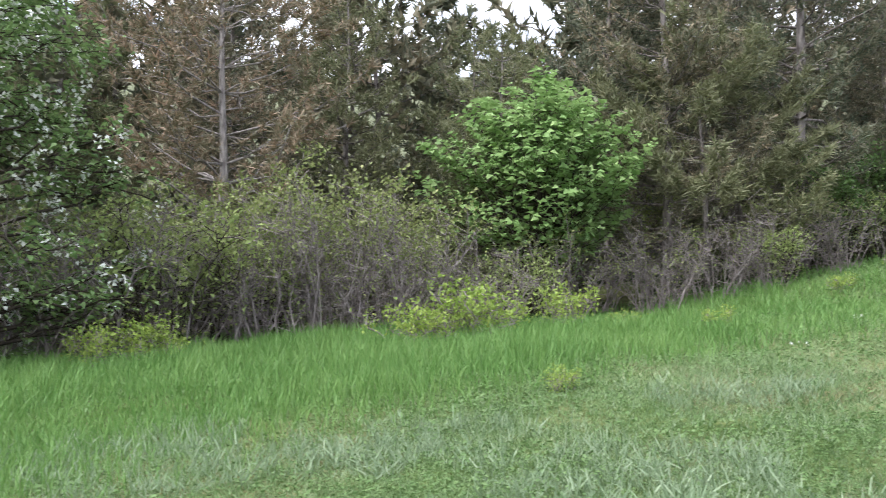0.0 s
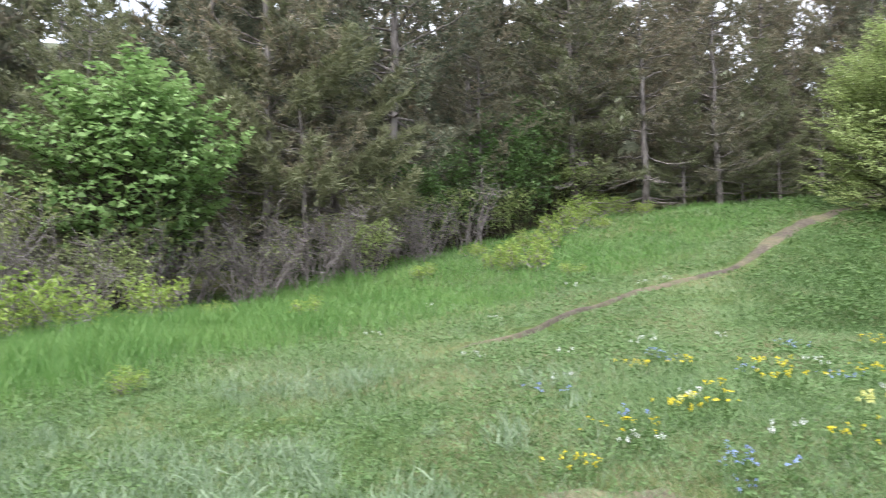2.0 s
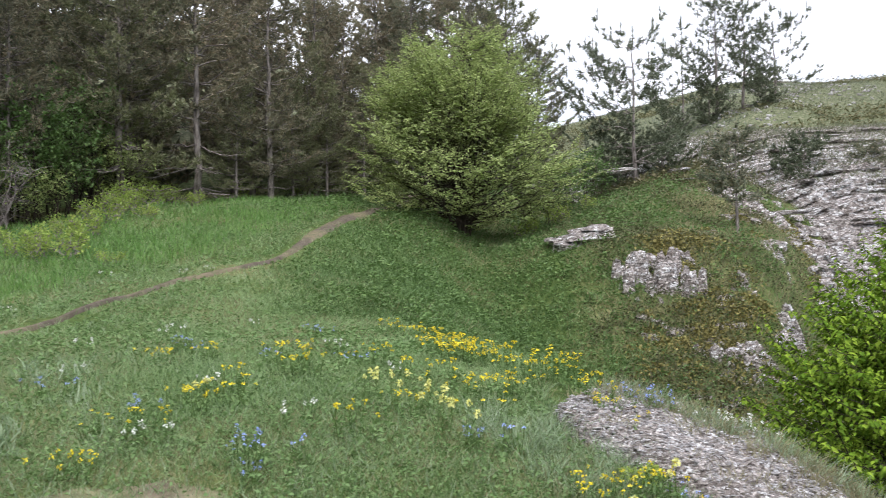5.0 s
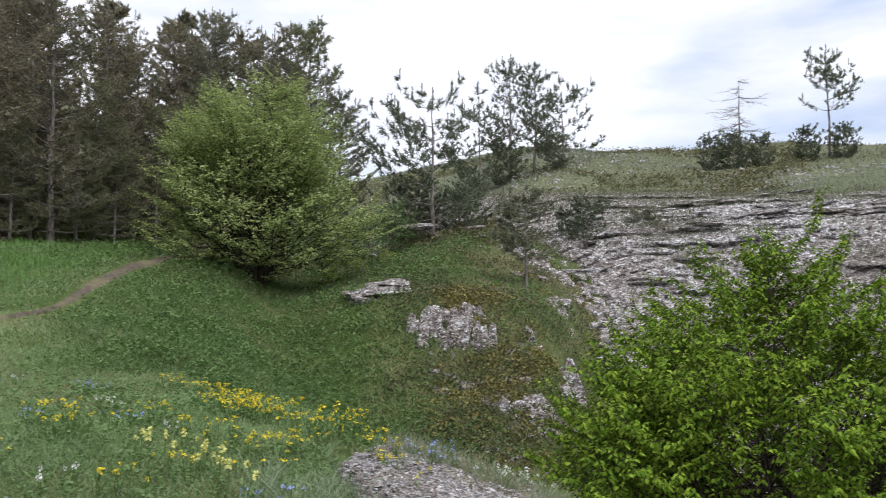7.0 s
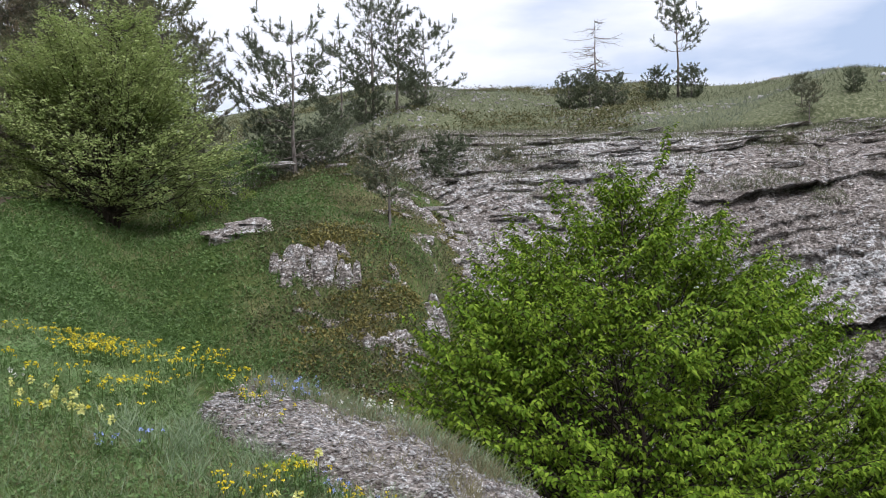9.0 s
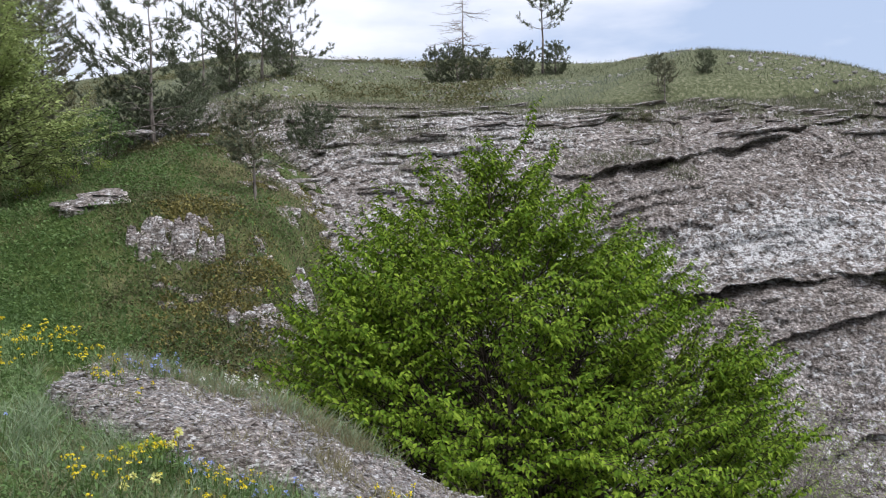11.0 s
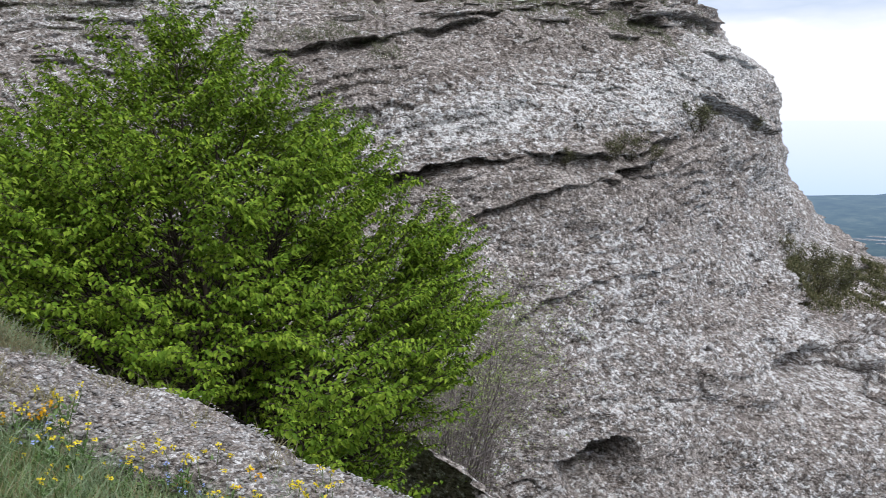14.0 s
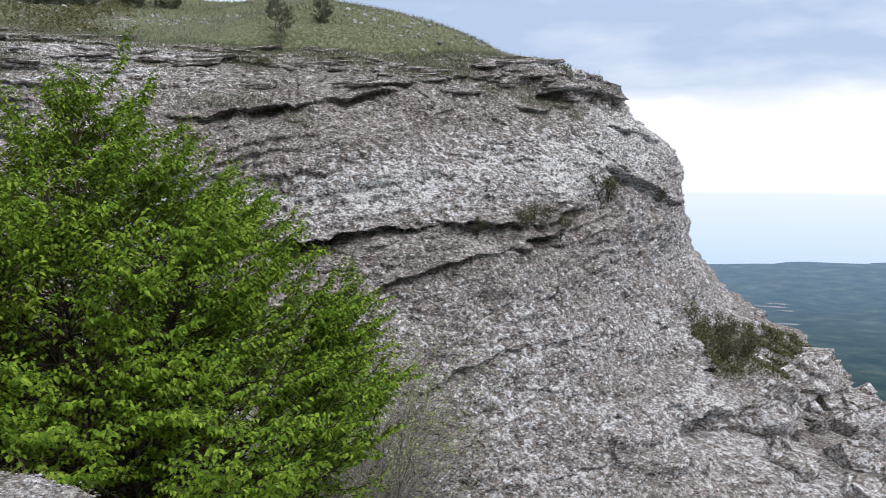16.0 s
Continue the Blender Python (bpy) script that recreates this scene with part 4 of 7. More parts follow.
rough_line = along_face(3.0, 0, 3, 77) * 2
P3 = np.stack([flat_s, flat_z, inward.ravel()], 1)
shape = seam([(12.2, 3.14), (13.5, 3.30), (15.6, 3.60), (17.0, 3.95), (17.9, 4.12)], 0.75, 0.26, 0.34, 0.9)
shape += seam([(17.7, 4.42), (18.2, 4.42), (18.9, 4.36)], 0.5, 0.2, 0.25, 0.35, 0.8)
shape += seam([(13.2, -0.40), (14.6, -0.20), (15.4, -0.02), (16.3, 0.14), (17.2, 0.24), (18.0, 0.26)], 1.4, 0.40, 0.40, 0.7, 0.35)
shape += seam([(18.0, 0.42), (20.0, 0.30), (21.6, 0.30), (23.4, 0.75)], 0.42, 0.30, 0.2)
shape += seam([(20.9, -0.12), (21.3, -0.08), (21.9, -0.05)], 0.7, 0.22, 0.25, 0.25, 1.0)
shape += seam([(14.6, -1.8), (16.5, -1.33), (17.7, -1.02), (18.7, -0.69), (20.3, -0.38), (22.3, -0.36)], 0.26, 0.13, 0.26)
shape += seam([(17.0, -3.7), (18.9, -3.18), (20.5, -2.79), (23.7, -2.32)], 0.16, 0.16, 0.18)
shape += seam([(24.3, 4.22), (25.6, 4.42), (28.9, 4.78), (36, 4.8)], 0.75, 0.32, 0.5, 0.5, 0.5)
shape += seam([(24.6, 2.6), (25.8, 2.1), (27.0, 1.5), (29.0, 1.0)], 0.22, 0.22, 0.25, 0.4, 0.4)
shape += seam([(28.0, 3.4), (30.5, 3.2), (34, 3.0)], 0.4, 0.35, 0.35, 0.6, 0.5)
shape += seam([(25.4, 1.9), (26.4, 1.6), (28.3, 0.98), (31, 0.6)], 0.5, 0.35, 0.35, 0.5)
shape += seam([(18.3, -6.5), (18.8, -6.2), (19.4, -6.25)], 1.6, 0.9, 0.15, 0.3, 1.0)
shape += seam([(26, -6.6), (29, -5.9), (33, -5.6), (38, -6.5)], 1.3, 0.7, 0.5)
shape += seam([(24, -5.3), (26.5, -4.7), (28.5, -4.9)], 0.7, 0.5, 0.4)
for level, s_a, s_b in ((2.3, -1, 9), (3.0, 0, 11), (3.6, 1, 12), (4.2, 2, 13), (4.8, 2, 30), (5.2, 1, 28), (5.6, 8, 30), (1.5, 2, 10), (0.6, 4, 11), (3.7, 19, 27), (4.45, 12, 24), (4.65, 17, 24), (5.0, 9, 22)):
    shape += seam([(s_a, level - 0.25), ((s_a + s_b) / 2, level), (s_b, level + 0.2)], 0.17, 0.11, 0.15, 1.5) * smooth(0.46, 0.60, fbm(np.stack([flat_s * 0.6, flat_z * 1.5, zero + level * 7], 1), 3, seed=63).reshape(S.shape) + 0.5)
thin = fbm(np.stack([flat_s * 0.55, bed.ravel() * 6.0, zero], 1), 3, 0.55, seed=31).reshape(S.shape)
terr = (bed * 3.2 + 0.8 * wob + 0.35 * rough_line)
terr = (smooth(0.0, 0.35, terr - np.floor(terr)) - (terr - np.floor(terr))) * smooth(-0.12, 0.15, fbm(P3 * [0.3, 0.9, 0.3], 3, seed=33).reshape(S.shape))
plates = np.clip(smooth(3.4, 4.8, Z) + 1.2 * (1 - kk) + 0.35 * smooth(2.5, 0.5, np.abs(Z - 0.9)), 0, 1.3) * 0.75 + 0.30
big = fbm(P3 * [0.24, 0.32, 0.2], 4, seed=41).reshape(S.shape)
fine = fbm(P3 * [1.7, 1.9, 1.7], 2, 0.6, seed=51).reshape(S.shape)
grit = fbm(P3 * [6.5, 7.5, 6.5], 2, 0.6, seed=57).reshape(S.shape)
joint = np.abs(fbm(P3 * [0.55, 0.75, 0.5] + [7, 3, 1], 3, 0.55, seed=53)).reshape(S.shape)
joint = np.exp(-(joint / 0.012) ** 2) * smooth(-0.05, 0.12, fbm(P3 * 0.4, 2, seed=54).reshape(S.shape))
block = fbm(P3 * [0.7, 0.8, 0.7], 3, 0.5, seed=59).reshape(S.shape)
low_nose = qq * (1 - smooth(-4.5, -3.2, Z))
shape = shape + 0.36 * thin * plates + 1.3 * big + 0.34 * fine + 0.20 * grit - 0.16 * terr * (1 - 0.75 * smooth(24, 29, S)) + 0.13 * joint + low_nose * (2.8 * block - 1.6 * np.abs(fbm(P3 * [0.45, 0.6, 0.45], 3, 0.5, seed=67).reshape(S.shape)))
shape = shape + (1 - kk) * (0.25 + 0.9 * block) + smooth(23, 27, S) * (0.9 * block + 0.35 * np.abs(fine))
# the broken left end: thin ledges, each overhanging the one below
for per, lift, amp, sd in ((2.1, 0.0, 0.34, 65), (4.7, 0.37, 0.16, 66)):
    tier = Z * per - 0.12 * (S - 8) + 0.45 * wob + 0.22 * rough_line + lift + 0.5 * along_face(1.3, sd, 3, sd)
    tier = tier - np.floor(tier)
    gone = smooth(-0.10, 0.10, fbm(P3 * [0.8, 1.3, 0.5], 3, 0.55, seed=sd).reshape(S.shape))
    shape = shape + amp * (tier - smooth(0.0, 0.09, tier)) * (1 - smooth(8.8, 11.5, S)) * smooth(0.2, 0.8, kk + 0.4) * (0.25 + 0.75 * gone)
rim_fade = smooth(6.3, 5.7, Z)
inward = inward + shape * rim_fade + 0.3 * (1 - rim_fade)
ZZ = Z - 1.5 * (1 - smooth(3.8, 7.6, S))
CX = lx[:, None] + nx[:, None] * inward
CY = ly[:, None] + ny[:, None] * inward
i, j = np.meshgrid(np.arange(len(s_keys) - 1), np.arange(len(zs) - 1), indexing="ij")
k = (i * len(zs) + j).ravel()
cf = np.stack([k, k + len(zs), k + len(zs) + 1, k + 1], 1)
cliff_me = mesh_from("cliff", np.stack([CX.ravel(), CY.ravel(), ZZ.ravel()], 1), cf, M_ROCK, True)
# where pale crusts of lichen grow: along one bed, on the top beds and in drifts on the low face
crust = 0.75 * np.exp(-((Z - 0.13 * (S - 16) - 1.05) / 0.75) ** 2) * smooth(9, 12, S) + 0.14 * smooth(-1.5, -4.0, Z) + 0.55 * smooth(3.2, 4.0, Z) * (1 - smooth(5.0, 5.6, Z)) * (1 - smooth(10.5, 14, S)) * kk + 0.12 * (1 - smooth(7.5, 9.5, S)) + 0.12 * smooth(20, 24, S) - 0.1 * (1 - kk)
lay_h = Z - 0.13 * (S - 16)
crust = crust - 0.5 * smooth(2.2, 2.7, lay_h) * (1 - smooth(3.4, 3.8, lay_h)) * smooth(8, 11, S) - 0.55 * smooth(-1.7, -1.2, lay_h) * (1 - smooth(-0.3, 0.1, lay_h)) * (1 - smooth(22, 26, S)) + 0.15 * smooth(22, 26, S)
crust = crust + 1.7 * fbm(P3 * [0.35, 0.75, 0.35], 4, 0.6, seed=91).reshape(S.shape)
lichen = cliff_me.attributes.new("lichen", "FLOAT", "POINT")
crust = crust - 0.9 * smooth(25.5, 28, S) * smooth(-4.2, -5.6, Z)
lichen.data.foreach_set("value", np.clip(0.22 + 0.8 * crust, 0.10, 0.95).ravel().astype(np.float32))
cliff = tagged(new("cliff", cliff_me), "grey conglomerate cliff with jutting strata and pale lichen", "cliff", kind="structure")

# cobbles that stand out of the face
ball_v = np.array([(1, 0, 0), (0, 1, 0), (-1, 0, 0), (0, -1, 0), (0, 0, 1), (0, 0, -1)], dtype=float)
ball_f = np.array([(0, 1, 4), (1, 2, 4), (2, 3, 4), (3, 0, 4), (1, 0, 5), (2, 1, 5), (3, 2, 5), (0, 3, 5)])


def cobbles(centres, sizes, rnd, thin=0.8):
    """Angular stones in one mesh."""
    n = len(centres)
    v = ball_v[None] * (sizes[:, None, None] * rnd.uniform(0.45, 1.1, (n, 6, 1)))
    ax = unit(rnd.normal(0, 1, (n, 3)))
    bx = unit(np.cross(ax, rnd.normal(0, 1, (n, 3))))
    m = np.stack([ax, bx, np.cross(ax, bx)], 1)
    v = np.einsum("nij,njk->nik", v, m) * [1, 1, thin] + centres[:, None]
    f = ball_f[None] + (np.arange(n) * 6)[:, None, None]
    return v.reshape(-1, 3), f.reshape(-1, 3)


rs = np.random.default_rng(88)
ci = rs.integers(2, 805, 60000)
cj = rs.integers(42, 455, 60000)
keep = (crust[ci, cj] + rs.normal(0, 0.25, 60000) > 0.30) & (s_keys[ci] < 34) & (fbm(np.stack([S[ci, cj] * 1.2, Z[ci, cj] * 1.2, 0 * S[ci, cj]], 1), 3, seed=14) > -0.06)
ci, cj = ci[keep][:14000], cj[keep][:14000]
cen = np.stack([CX[ci, cj], CY[ci, cj], ZZ[ci, cj]], 1)
v, f = cobbles(cen, 0.035 + 0.06 * rs.random(len(cen)) ** 2.2, rs)
tagged(new("cobbles", mesh_from("cobbles", v, f, M_COBBLE)), "pale and dark cobbles set in the rock face", "stones", kind="stuff")

# ---------------------------------------------------------------- footpath, rocks, far country
def ribbon(points, half, lift, rnd, across=6):
    """A strip that follows the ground along (azimuth, distance) points, with ragged edges."""
    line = spline(points, 90)
    t = unit(np.gradient(line, axis=0))
    n = np.stack([-t[:, 1], t[:, 0]], 1)
    w = half * np.interp(np.arange(90), [0, 30, 50, 62, 90], [0.22, 0.3, 0.5, 1.0, 1.0]) * (0.8 + 0.9 * (fbm(np.stack([np.arange(90) * 0.22, np.zeros(90), np.zeros(90)], 1), 3, seed=6)))
    k = np.linspace(-1, 1, across)
    px = line[:, None, 0] + n[:, None, 0] * w[:, None] * k
    py = line[:, None, 1] + n[:, None, 1] * w[:, None] * k
    pz = ground(px.ravel(), py.ravel()) + lift - 0.06 * np.repeat(smooth(14, 0, np.arange(90)), across) - 0.05 * np.abs(np.tile(k, 90)) ** 3
    i, j = np.meshgrid(np.arange(89), np.arange(across - 1), indexing="ij")
    q = (i * across + j).ravel()
    return np.stack([px.ravel(), py.ravel(), pz], 1), np.stack([q, q + across, q + across + 1, q + 1], 1)


v, f = ribbon([(21, 7.9), (24.7, 8.3), (27.9, 8.8), (31.3, 9.95), (34.8, 11.1), (38.4, 12.2), (41.7, 13.5), (43.6, 15.0), (45.2, 16.6), (47.0, 18.4), (49.2, 21), (50.5, 25)], 0.19, 0.045, rng)
tagged(new("footpath", mesh_from("footpath", v, f, M_DIRT, True)), "narrow trodden earth footpath through the meadow", "path", kind="structure")


def earth_patch():
    """A bare dry patch at the edge of the meadow, which sinks into the turf along its rim."""
    a, r = np.meshgrid(np.linspace(19, 43, 60), np.linspace(2.95, 4.6, 26), indexing="ij")
    px, py = polar(a.ravel(), r.ravel())
    p = np.stack([px, py, 0 * px], 1)
    d = np.hypot((a.ravel() - 31) / 10, (r.ravel() - 3.75) / 0.7) + 0.9 * fbm(p * 2.2, 3, 0.6, seed=44)
    z = ground(px, py) + 0.02 - 0.10 * smooth(0.6, 1.0, d) + 0.03 * fbm(p * 8, 2, seed=45)
    i, j = np.meshgrid(np.arange(59), np.arange(25), indexing="ij")
    q = (i * 26 + j).ravel()
    return np.stack([px, py, z], 1), np.stack([q, q + 1, q + 27, q + 26], 1)


v, f = earth_patch()
tagged(new("bare_earth", mesh_from("bare_earth", v, f, M_DRYEARTH, True)), "dry trodden earth patch in the meadow", "ground", kind="structure")


def rim_rock():
    """The bare stone shelf along the rim of the knoll."""
    n, m = 190, 46
    line = spline([(59.5, 5.35), (62, 5.25), (66, 5.1), (70, 5.0), (74, 5.05), (78, 4.95), (82, 4.85), (86, 4.6), (90, 4.3), (95, 4.0), (101, 3.75), (108, 3.6)], n)
    t = unit(np.gradient(line, axis=0))
    nn = np.stack([-t[:, 1], t[:, 0]], 1)
    s = np.linspace(0, 1, n)
    inner = np.interp(s, [0, 0.12, 0.3, 0.55, 0.75, 1.0], [0.3, 0.6, 0.85, 0.9, 0.5, 0.3])
    k = np.linspace(-1, 1.3, m)
    wide = np.where(k[None] < 0, inner[:, None] * k[None], 1.1 * k[None])
    px = line[:, None, 0] + nn[:, None, 0] * wide
    py = line[:, None, 1] + nn[:, None, 1] * wide
    fx, fy = px.ravel(), py.ravel()
    p = np.stack([fx, fy, 0 * fx], 1)
    z = ground(fx, fy) + 0.06 + 0.06 * fbm(p * 0.9, 3, seed=5) + 0.10 * fbm(p * 4.5, 3, 0.6, seed=15) + 0.05 * fbm(p * 17, 2, seed=25)
    step = fbm(p * 1.6, 2, seed=35)
    z = z + 0.03 * np.floor(step * 8) / 4
    edge = np.tile(np.minimum(smooth(-1, -0.75, k), 1 - smooth(1.1, 1.3, k)), n) * np.repeat(smooth(0, 0.05, s) * (1 - smooth(0.93, 1, s)), m)
    z = z + 0.07 * edge - 0.16 * (1 - edge)
    i, j = np.meshgrid(np.arange(n - 1), np.arange(m - 1), indexing="ij")
    q = (i * m + j).ravel()
    return np.stack([fx, fy, z], 1), np.stack([q, q + m, q + m + 1, q + 1], 1)


v, f = rim_rock()
rim_ob = tagged(new("rock_shelf", mesh_from("rock_shelf", v, f, M_SHELF, True)), "weathered grey stone shelf along the rim", "rock", kind="structure")
rs2 = np.random.default_rng(19)
n = 26000
pk = rs2.choice(len(v), n)
cv, cfc = cobbles(v[pk] + rs2.normal(0, 0.02, (n, 3)) * [1, 1, 0.03] - [0, 0, 0.002], 0.007 + 0.017 * rs2.random(n) ** 2, rs2, 0.32)
tagged(part_of(rim_ob, "gravel", mesh_from("gravel", cv, cfc, M_COBBLE)), kind="stuff")


def boulder(name, sx, sy, sz, seed, label, mat=M_LEDGE, layers=5, level=4, step=0.10):
    """A layered block of stone with worn, stepped sides."""
    rnd = np.random.default_rng(seed)
    bm = bmesh.new()
    bmesh.ops.create_icosphere(bm, subdivisions=level, radius=1.0)
    co = np.array([q.co[:] for q in bm.verts])
    box = np.sign(co) * np.abs(co) ** 0.5
    co = box / np.maximum(np.abs(box).max(), 1e-6)
    lay = np.floor((co[:, 2] + 1) * layers / 2)
    push = 1 + step * (vnoise(np.stack([lay * 3.7 + seed, lay * 0, lay * 0], 1)) - 0.5) + 0.8 * fbm(co * 1.9 + seed, 4, 0.6)
    co = co * np.stack([push, push, 1 + 0.4 * fbm(co * 1.4 + seed + 9, 3)], 1) + 0.08 * (fbm(co * 6 + seed, 2))[:, None]
    co = co * [sx, sy, sz]
    for q, c in zip(bm.verts, co):
        q.co = c
    me = bpy.data.meshes.new(name)
    bm.to_mesh(me)
    bm.free()
    me.materials.append(mat)
    return tagged(new(name, me), label or "stone", "rock")


def lay(ob, az, r, dz, turn=0, rx=0, ry=0):
    x, y = polar(az, r)
    ob.matrix_basis = pose(x, y, float(ground(x, y)[0]) + dz, rx, ry, turn)
    return ob


def broken(name, pieces, seed, label, mat=M_LEDGE):
    """Angular stone of one or more split blocks: (x, y, z, half sizes) each, with sharp worn corners."""
    rnd = np.random.default_rng(seed)
    whole = bmesh.new()
    for px, py, pz, hx, hy, hz in pieces:
        bm = bmesh.new()
        pts = rnd.uniform(-1, 1, (15, 3))
        pts = pts / np.maximum(np.abs(pts).max(1, keepdims=True), 1e-6) * rnd.uniform(0.8, 1.0, (15, 1))
        for p in pts * [hx, hy, hz]:
            bm.verts.new(p)
        res = bmesh.ops.convex_hull(bm, input=bm.verts[:])
        bmesh.ops.delete(bm, geom=[g for g in set(res["geom_interior"]) | set(res["geom_unused"]) if isinstance(g, bmesh.types.BMVert)], context="VERTS")
        bmesh.ops.subdivide_edges(bm, edges=bm.edges[:], cuts=3, use_grid_fill=True)
        co = np.array([q.co[:] for q in bm.verts])
        size = min(hx, hy, hz)
        co = co + unit(co) * (0.16 * size * fbm(co * 1.1 / size + seed, 3, 0.6) + 0.02 * fbm(co * 22, 2))[:, None]
        tmp = bpy.data.meshes.new("piece")
        for q, c in zip(bm.verts, co + [px, py, pz]):
            q.co = c
        bm.to_mesh(tmp)
        bm.free()
        whole.from_mesh(tmp)
        bpy.data.meshes.remove(tmp)
    me = bpy.data.meshes.new(name)
    whole.to_mesh(me)
    whole.free()
    me.materials.append(mat)
    return tagged(new(name, me), label, "rock")


lay(broken("rock_slab", [(0, 0, -0.12, 0.62, 0.5, 0.16), (0.06, -0.04, 0.03, 0.58, 0.44, 0.06), (0.16, 0.02, 0.09, 0.46, 0.38, 0.05), (0.28, -0.02, 0.14, 0.30, 0.3, 0.05), (-0.42, 0.06, -0.05, 0.34, 0.34, 0.09)], 8, "flat layered pale stone slab lying on the grassy slope"), 61.65, 16.9, 0.06, -62, 12, -7)
rb = random.Random(33)
outcrops = [(88.1, 35.5, 0.35, 0.12), (96.5, 45, 0.9, 0.14), (62.5, 6.1, 0.16, 0.08)]
for ca, cr, sa, sr, n, big in ((67.5, 14.4, 1.3, 0.5, 7, 0.20), (71.0, 14.6, 0.9, 0.8, 8, 0.20), (70.6, 13.0, 1.8, 0.8, 12, 0.18), (73.5, 14.6, 1.5, 0.9, 8, 0.22), (69.0, 12.0, 1.6, 0.6, 9, 0.16), (76.0, 19.0, 1.6, 1.4, 8, 0.36), (71.5, 20.0, 1.5, 1.0, 5, 0.28), (75.0, 21.4, 0.35, 0.9, 14, 0.36), (76.2, 19.4, 0.4, 0.7, 14, 0.36)):
    for q in range(n):
        sx = big * rb.uniform(0.4, 1.1)
        outcrops.append((ca + rb.gauss(0, sa), cr + rb.gauss(0, sr), sx, sx * rb.uniform(0.35, 0.65)))
for az, r, sx, sz in outcrops:
    px = [(0, 0, 0, sx, sx * rb.uniform(0.6, 0.9), sz)]
    if sx > 0.25:
        px.append((rb.uniform(-0.5, 0.5) * sx, -0.4 * sx, 0.7 * sz, sx * 0.55, sx * 0.5, sz * 0.55))
    lay(broken("rock_outcrop", px, rb.randint(1, 999), "angular pale lichen-crusted rock breaking through the slope"), az, r, -0.45 * sz, az * -1 + rb.uniform(-14, 14), 24 + rb.uniform(-7, 7), 8 + rb.uniform(-7, 7))



def rock_face(az, r, wide, deep, high, seed, lean=0.0):
    """A broken rock face that breaks out of the slope: steep and stepped in front, level with the turf behind."""
    n, m = 72, 56
    u, v = np.meshgrid(np.linspace(-1.6, 1.6, n), np.linspace(-1.6, 1.6, m), indexing="ij")
    fu, fv = u.ravel(), v.ravel()
    p = np.stack([fu * wide / 2, fv * deep / 2, 0 * fu + seed * 3.1], 1)
    inside = 0.75 - np.hypot(fu, fv * 0.8) + 3.0 * fbm(p * 2.6, 4, 0.6, seed=seed)
    inside = np.minimum(inside, 0.42 + 3.2 * fbm(p * 4.2, 3, 0.6, seed=seed + 2))
    front = smooth(-0.85, -0.45, fv + 0.55 * fbm(p * [2.2, 0.6, 1], 3, 0.6, seed=seed + 3) + lean * fu)
    tier = high * front * (0.95 - 0.55 * smooth(-0.3, 1.0, fv))
    tier = tier + 0.10 * np.floor(9 * fbm(p * 1.5, 3, 0.6, seed=seed + 5)) * 0.5
    tier = tier + 0.16 * fbm(p * 4.5, 3, 0.6, seed=seed + 7) + 0.06 * fbm(p * 15, 2, seed=seed + 8)
    t = radians(az)
    cx, cy = polar(az, r)
    x = cx + math.cos(t) * p[:, 0] + math.sin(t) * (p[:, 1] - 0.16 * tier)
    y = cy - math.sin(t) * p[:, 0] + math.cos(t) * (p[:, 1] - 0.16 * tier)
    z = ground(x, y) - 0.22 + 0.25 * smooth(-0.1, 0.12, inside) + np.maximum(tier, 0.0) * smooth(0.0, 0.5, inside)
    i, j = np.meshgrid(np.arange(n - 1), np.arange(m - 1), indexing="ij")
    q = (i * m + j).ravel()
    me = mesh_from("rock_outcrop", np.stack([x, y, z], 1), np.stack([q, q + m, q + m + 1, q + 1], 1), M_LEDGE, False)
    return tagged(new("rock_outcrop", me), "pale lichen-crusted rock breaking out of the mossy slope", "rock", "slope outcrops")


for k, face in enumerate(((66.1, 15.3, 1.25, 1.2, 0.50), (67.7, 15.0, 0.85, 1.0, 0.42), (74.4, 15.4, 0.85, 0.9, 0.42), (71.4, 15.4, 0.55, 0.6, 0.25), (69.4, 13.3, 0.7, 0.6, 0.16), (72.2, 13.2, 0.8, 0.7, 0.2), (75.4, 13.9, 0.7, 0.7, 0.35), (73.2, 17.8, 0.8, 0.8, 0.25), (71.2, 23.5, 1.8, 1.0, 0.22), (73.3, 21.6, 1.5, 1.0, 0.22))):
    rock_face(*face, 140 + 11 * k, (-0.2, 0.1, 0.25)[k % 3])

# thin plates of bedded rock along the top of the cliff and on the broken slope
plate_kinds = []
for seed in range(6):
    b = boulder("rock_plate", 0.55, 0.34, 0.075, 70 + seed, "", M_LEDGE, 3, 3)
    b.parent = cliff
    plate_kinds.append(b)
    for key in ("label", "category"):
        if key in b:
            del b[key]
for q in range(80):
    s_at = rb.uniform(3.5, 29)
    ii = int(np.searchsorted(s_keys, s_at))
    zz = rb.uniform(2.2, 5.6) if s_at < 9 else rb.uniform(4.0, 5.8)
    jj = int(np.searchsorted(zs, zz))
    b = plate_kinds[q] if q < 6 else new("rock_plate", plate_kinds[q % 6].data)
    b.parent = cliff
    along = math.degrees(math.atan2(ty[ii], tx[ii]))
    sc = rb.uniform(0.4, 1.05)
    b.matrix_basis = Matrix.LocRotScale((CX[ii, jj] + nx[ii] * 0.12, CY[ii, jj] + ny[ii] * 0.12, zs[jj]), Euler((radians(rb.uniform(-6, 6)), radians(rb.uniform(-8, 2)), radians(along + rb.uniform(-25, 25)))), (sc * rb.uniform(0.8, 1.7), sc, sc * rb.uniform(0.7, 1.4)))
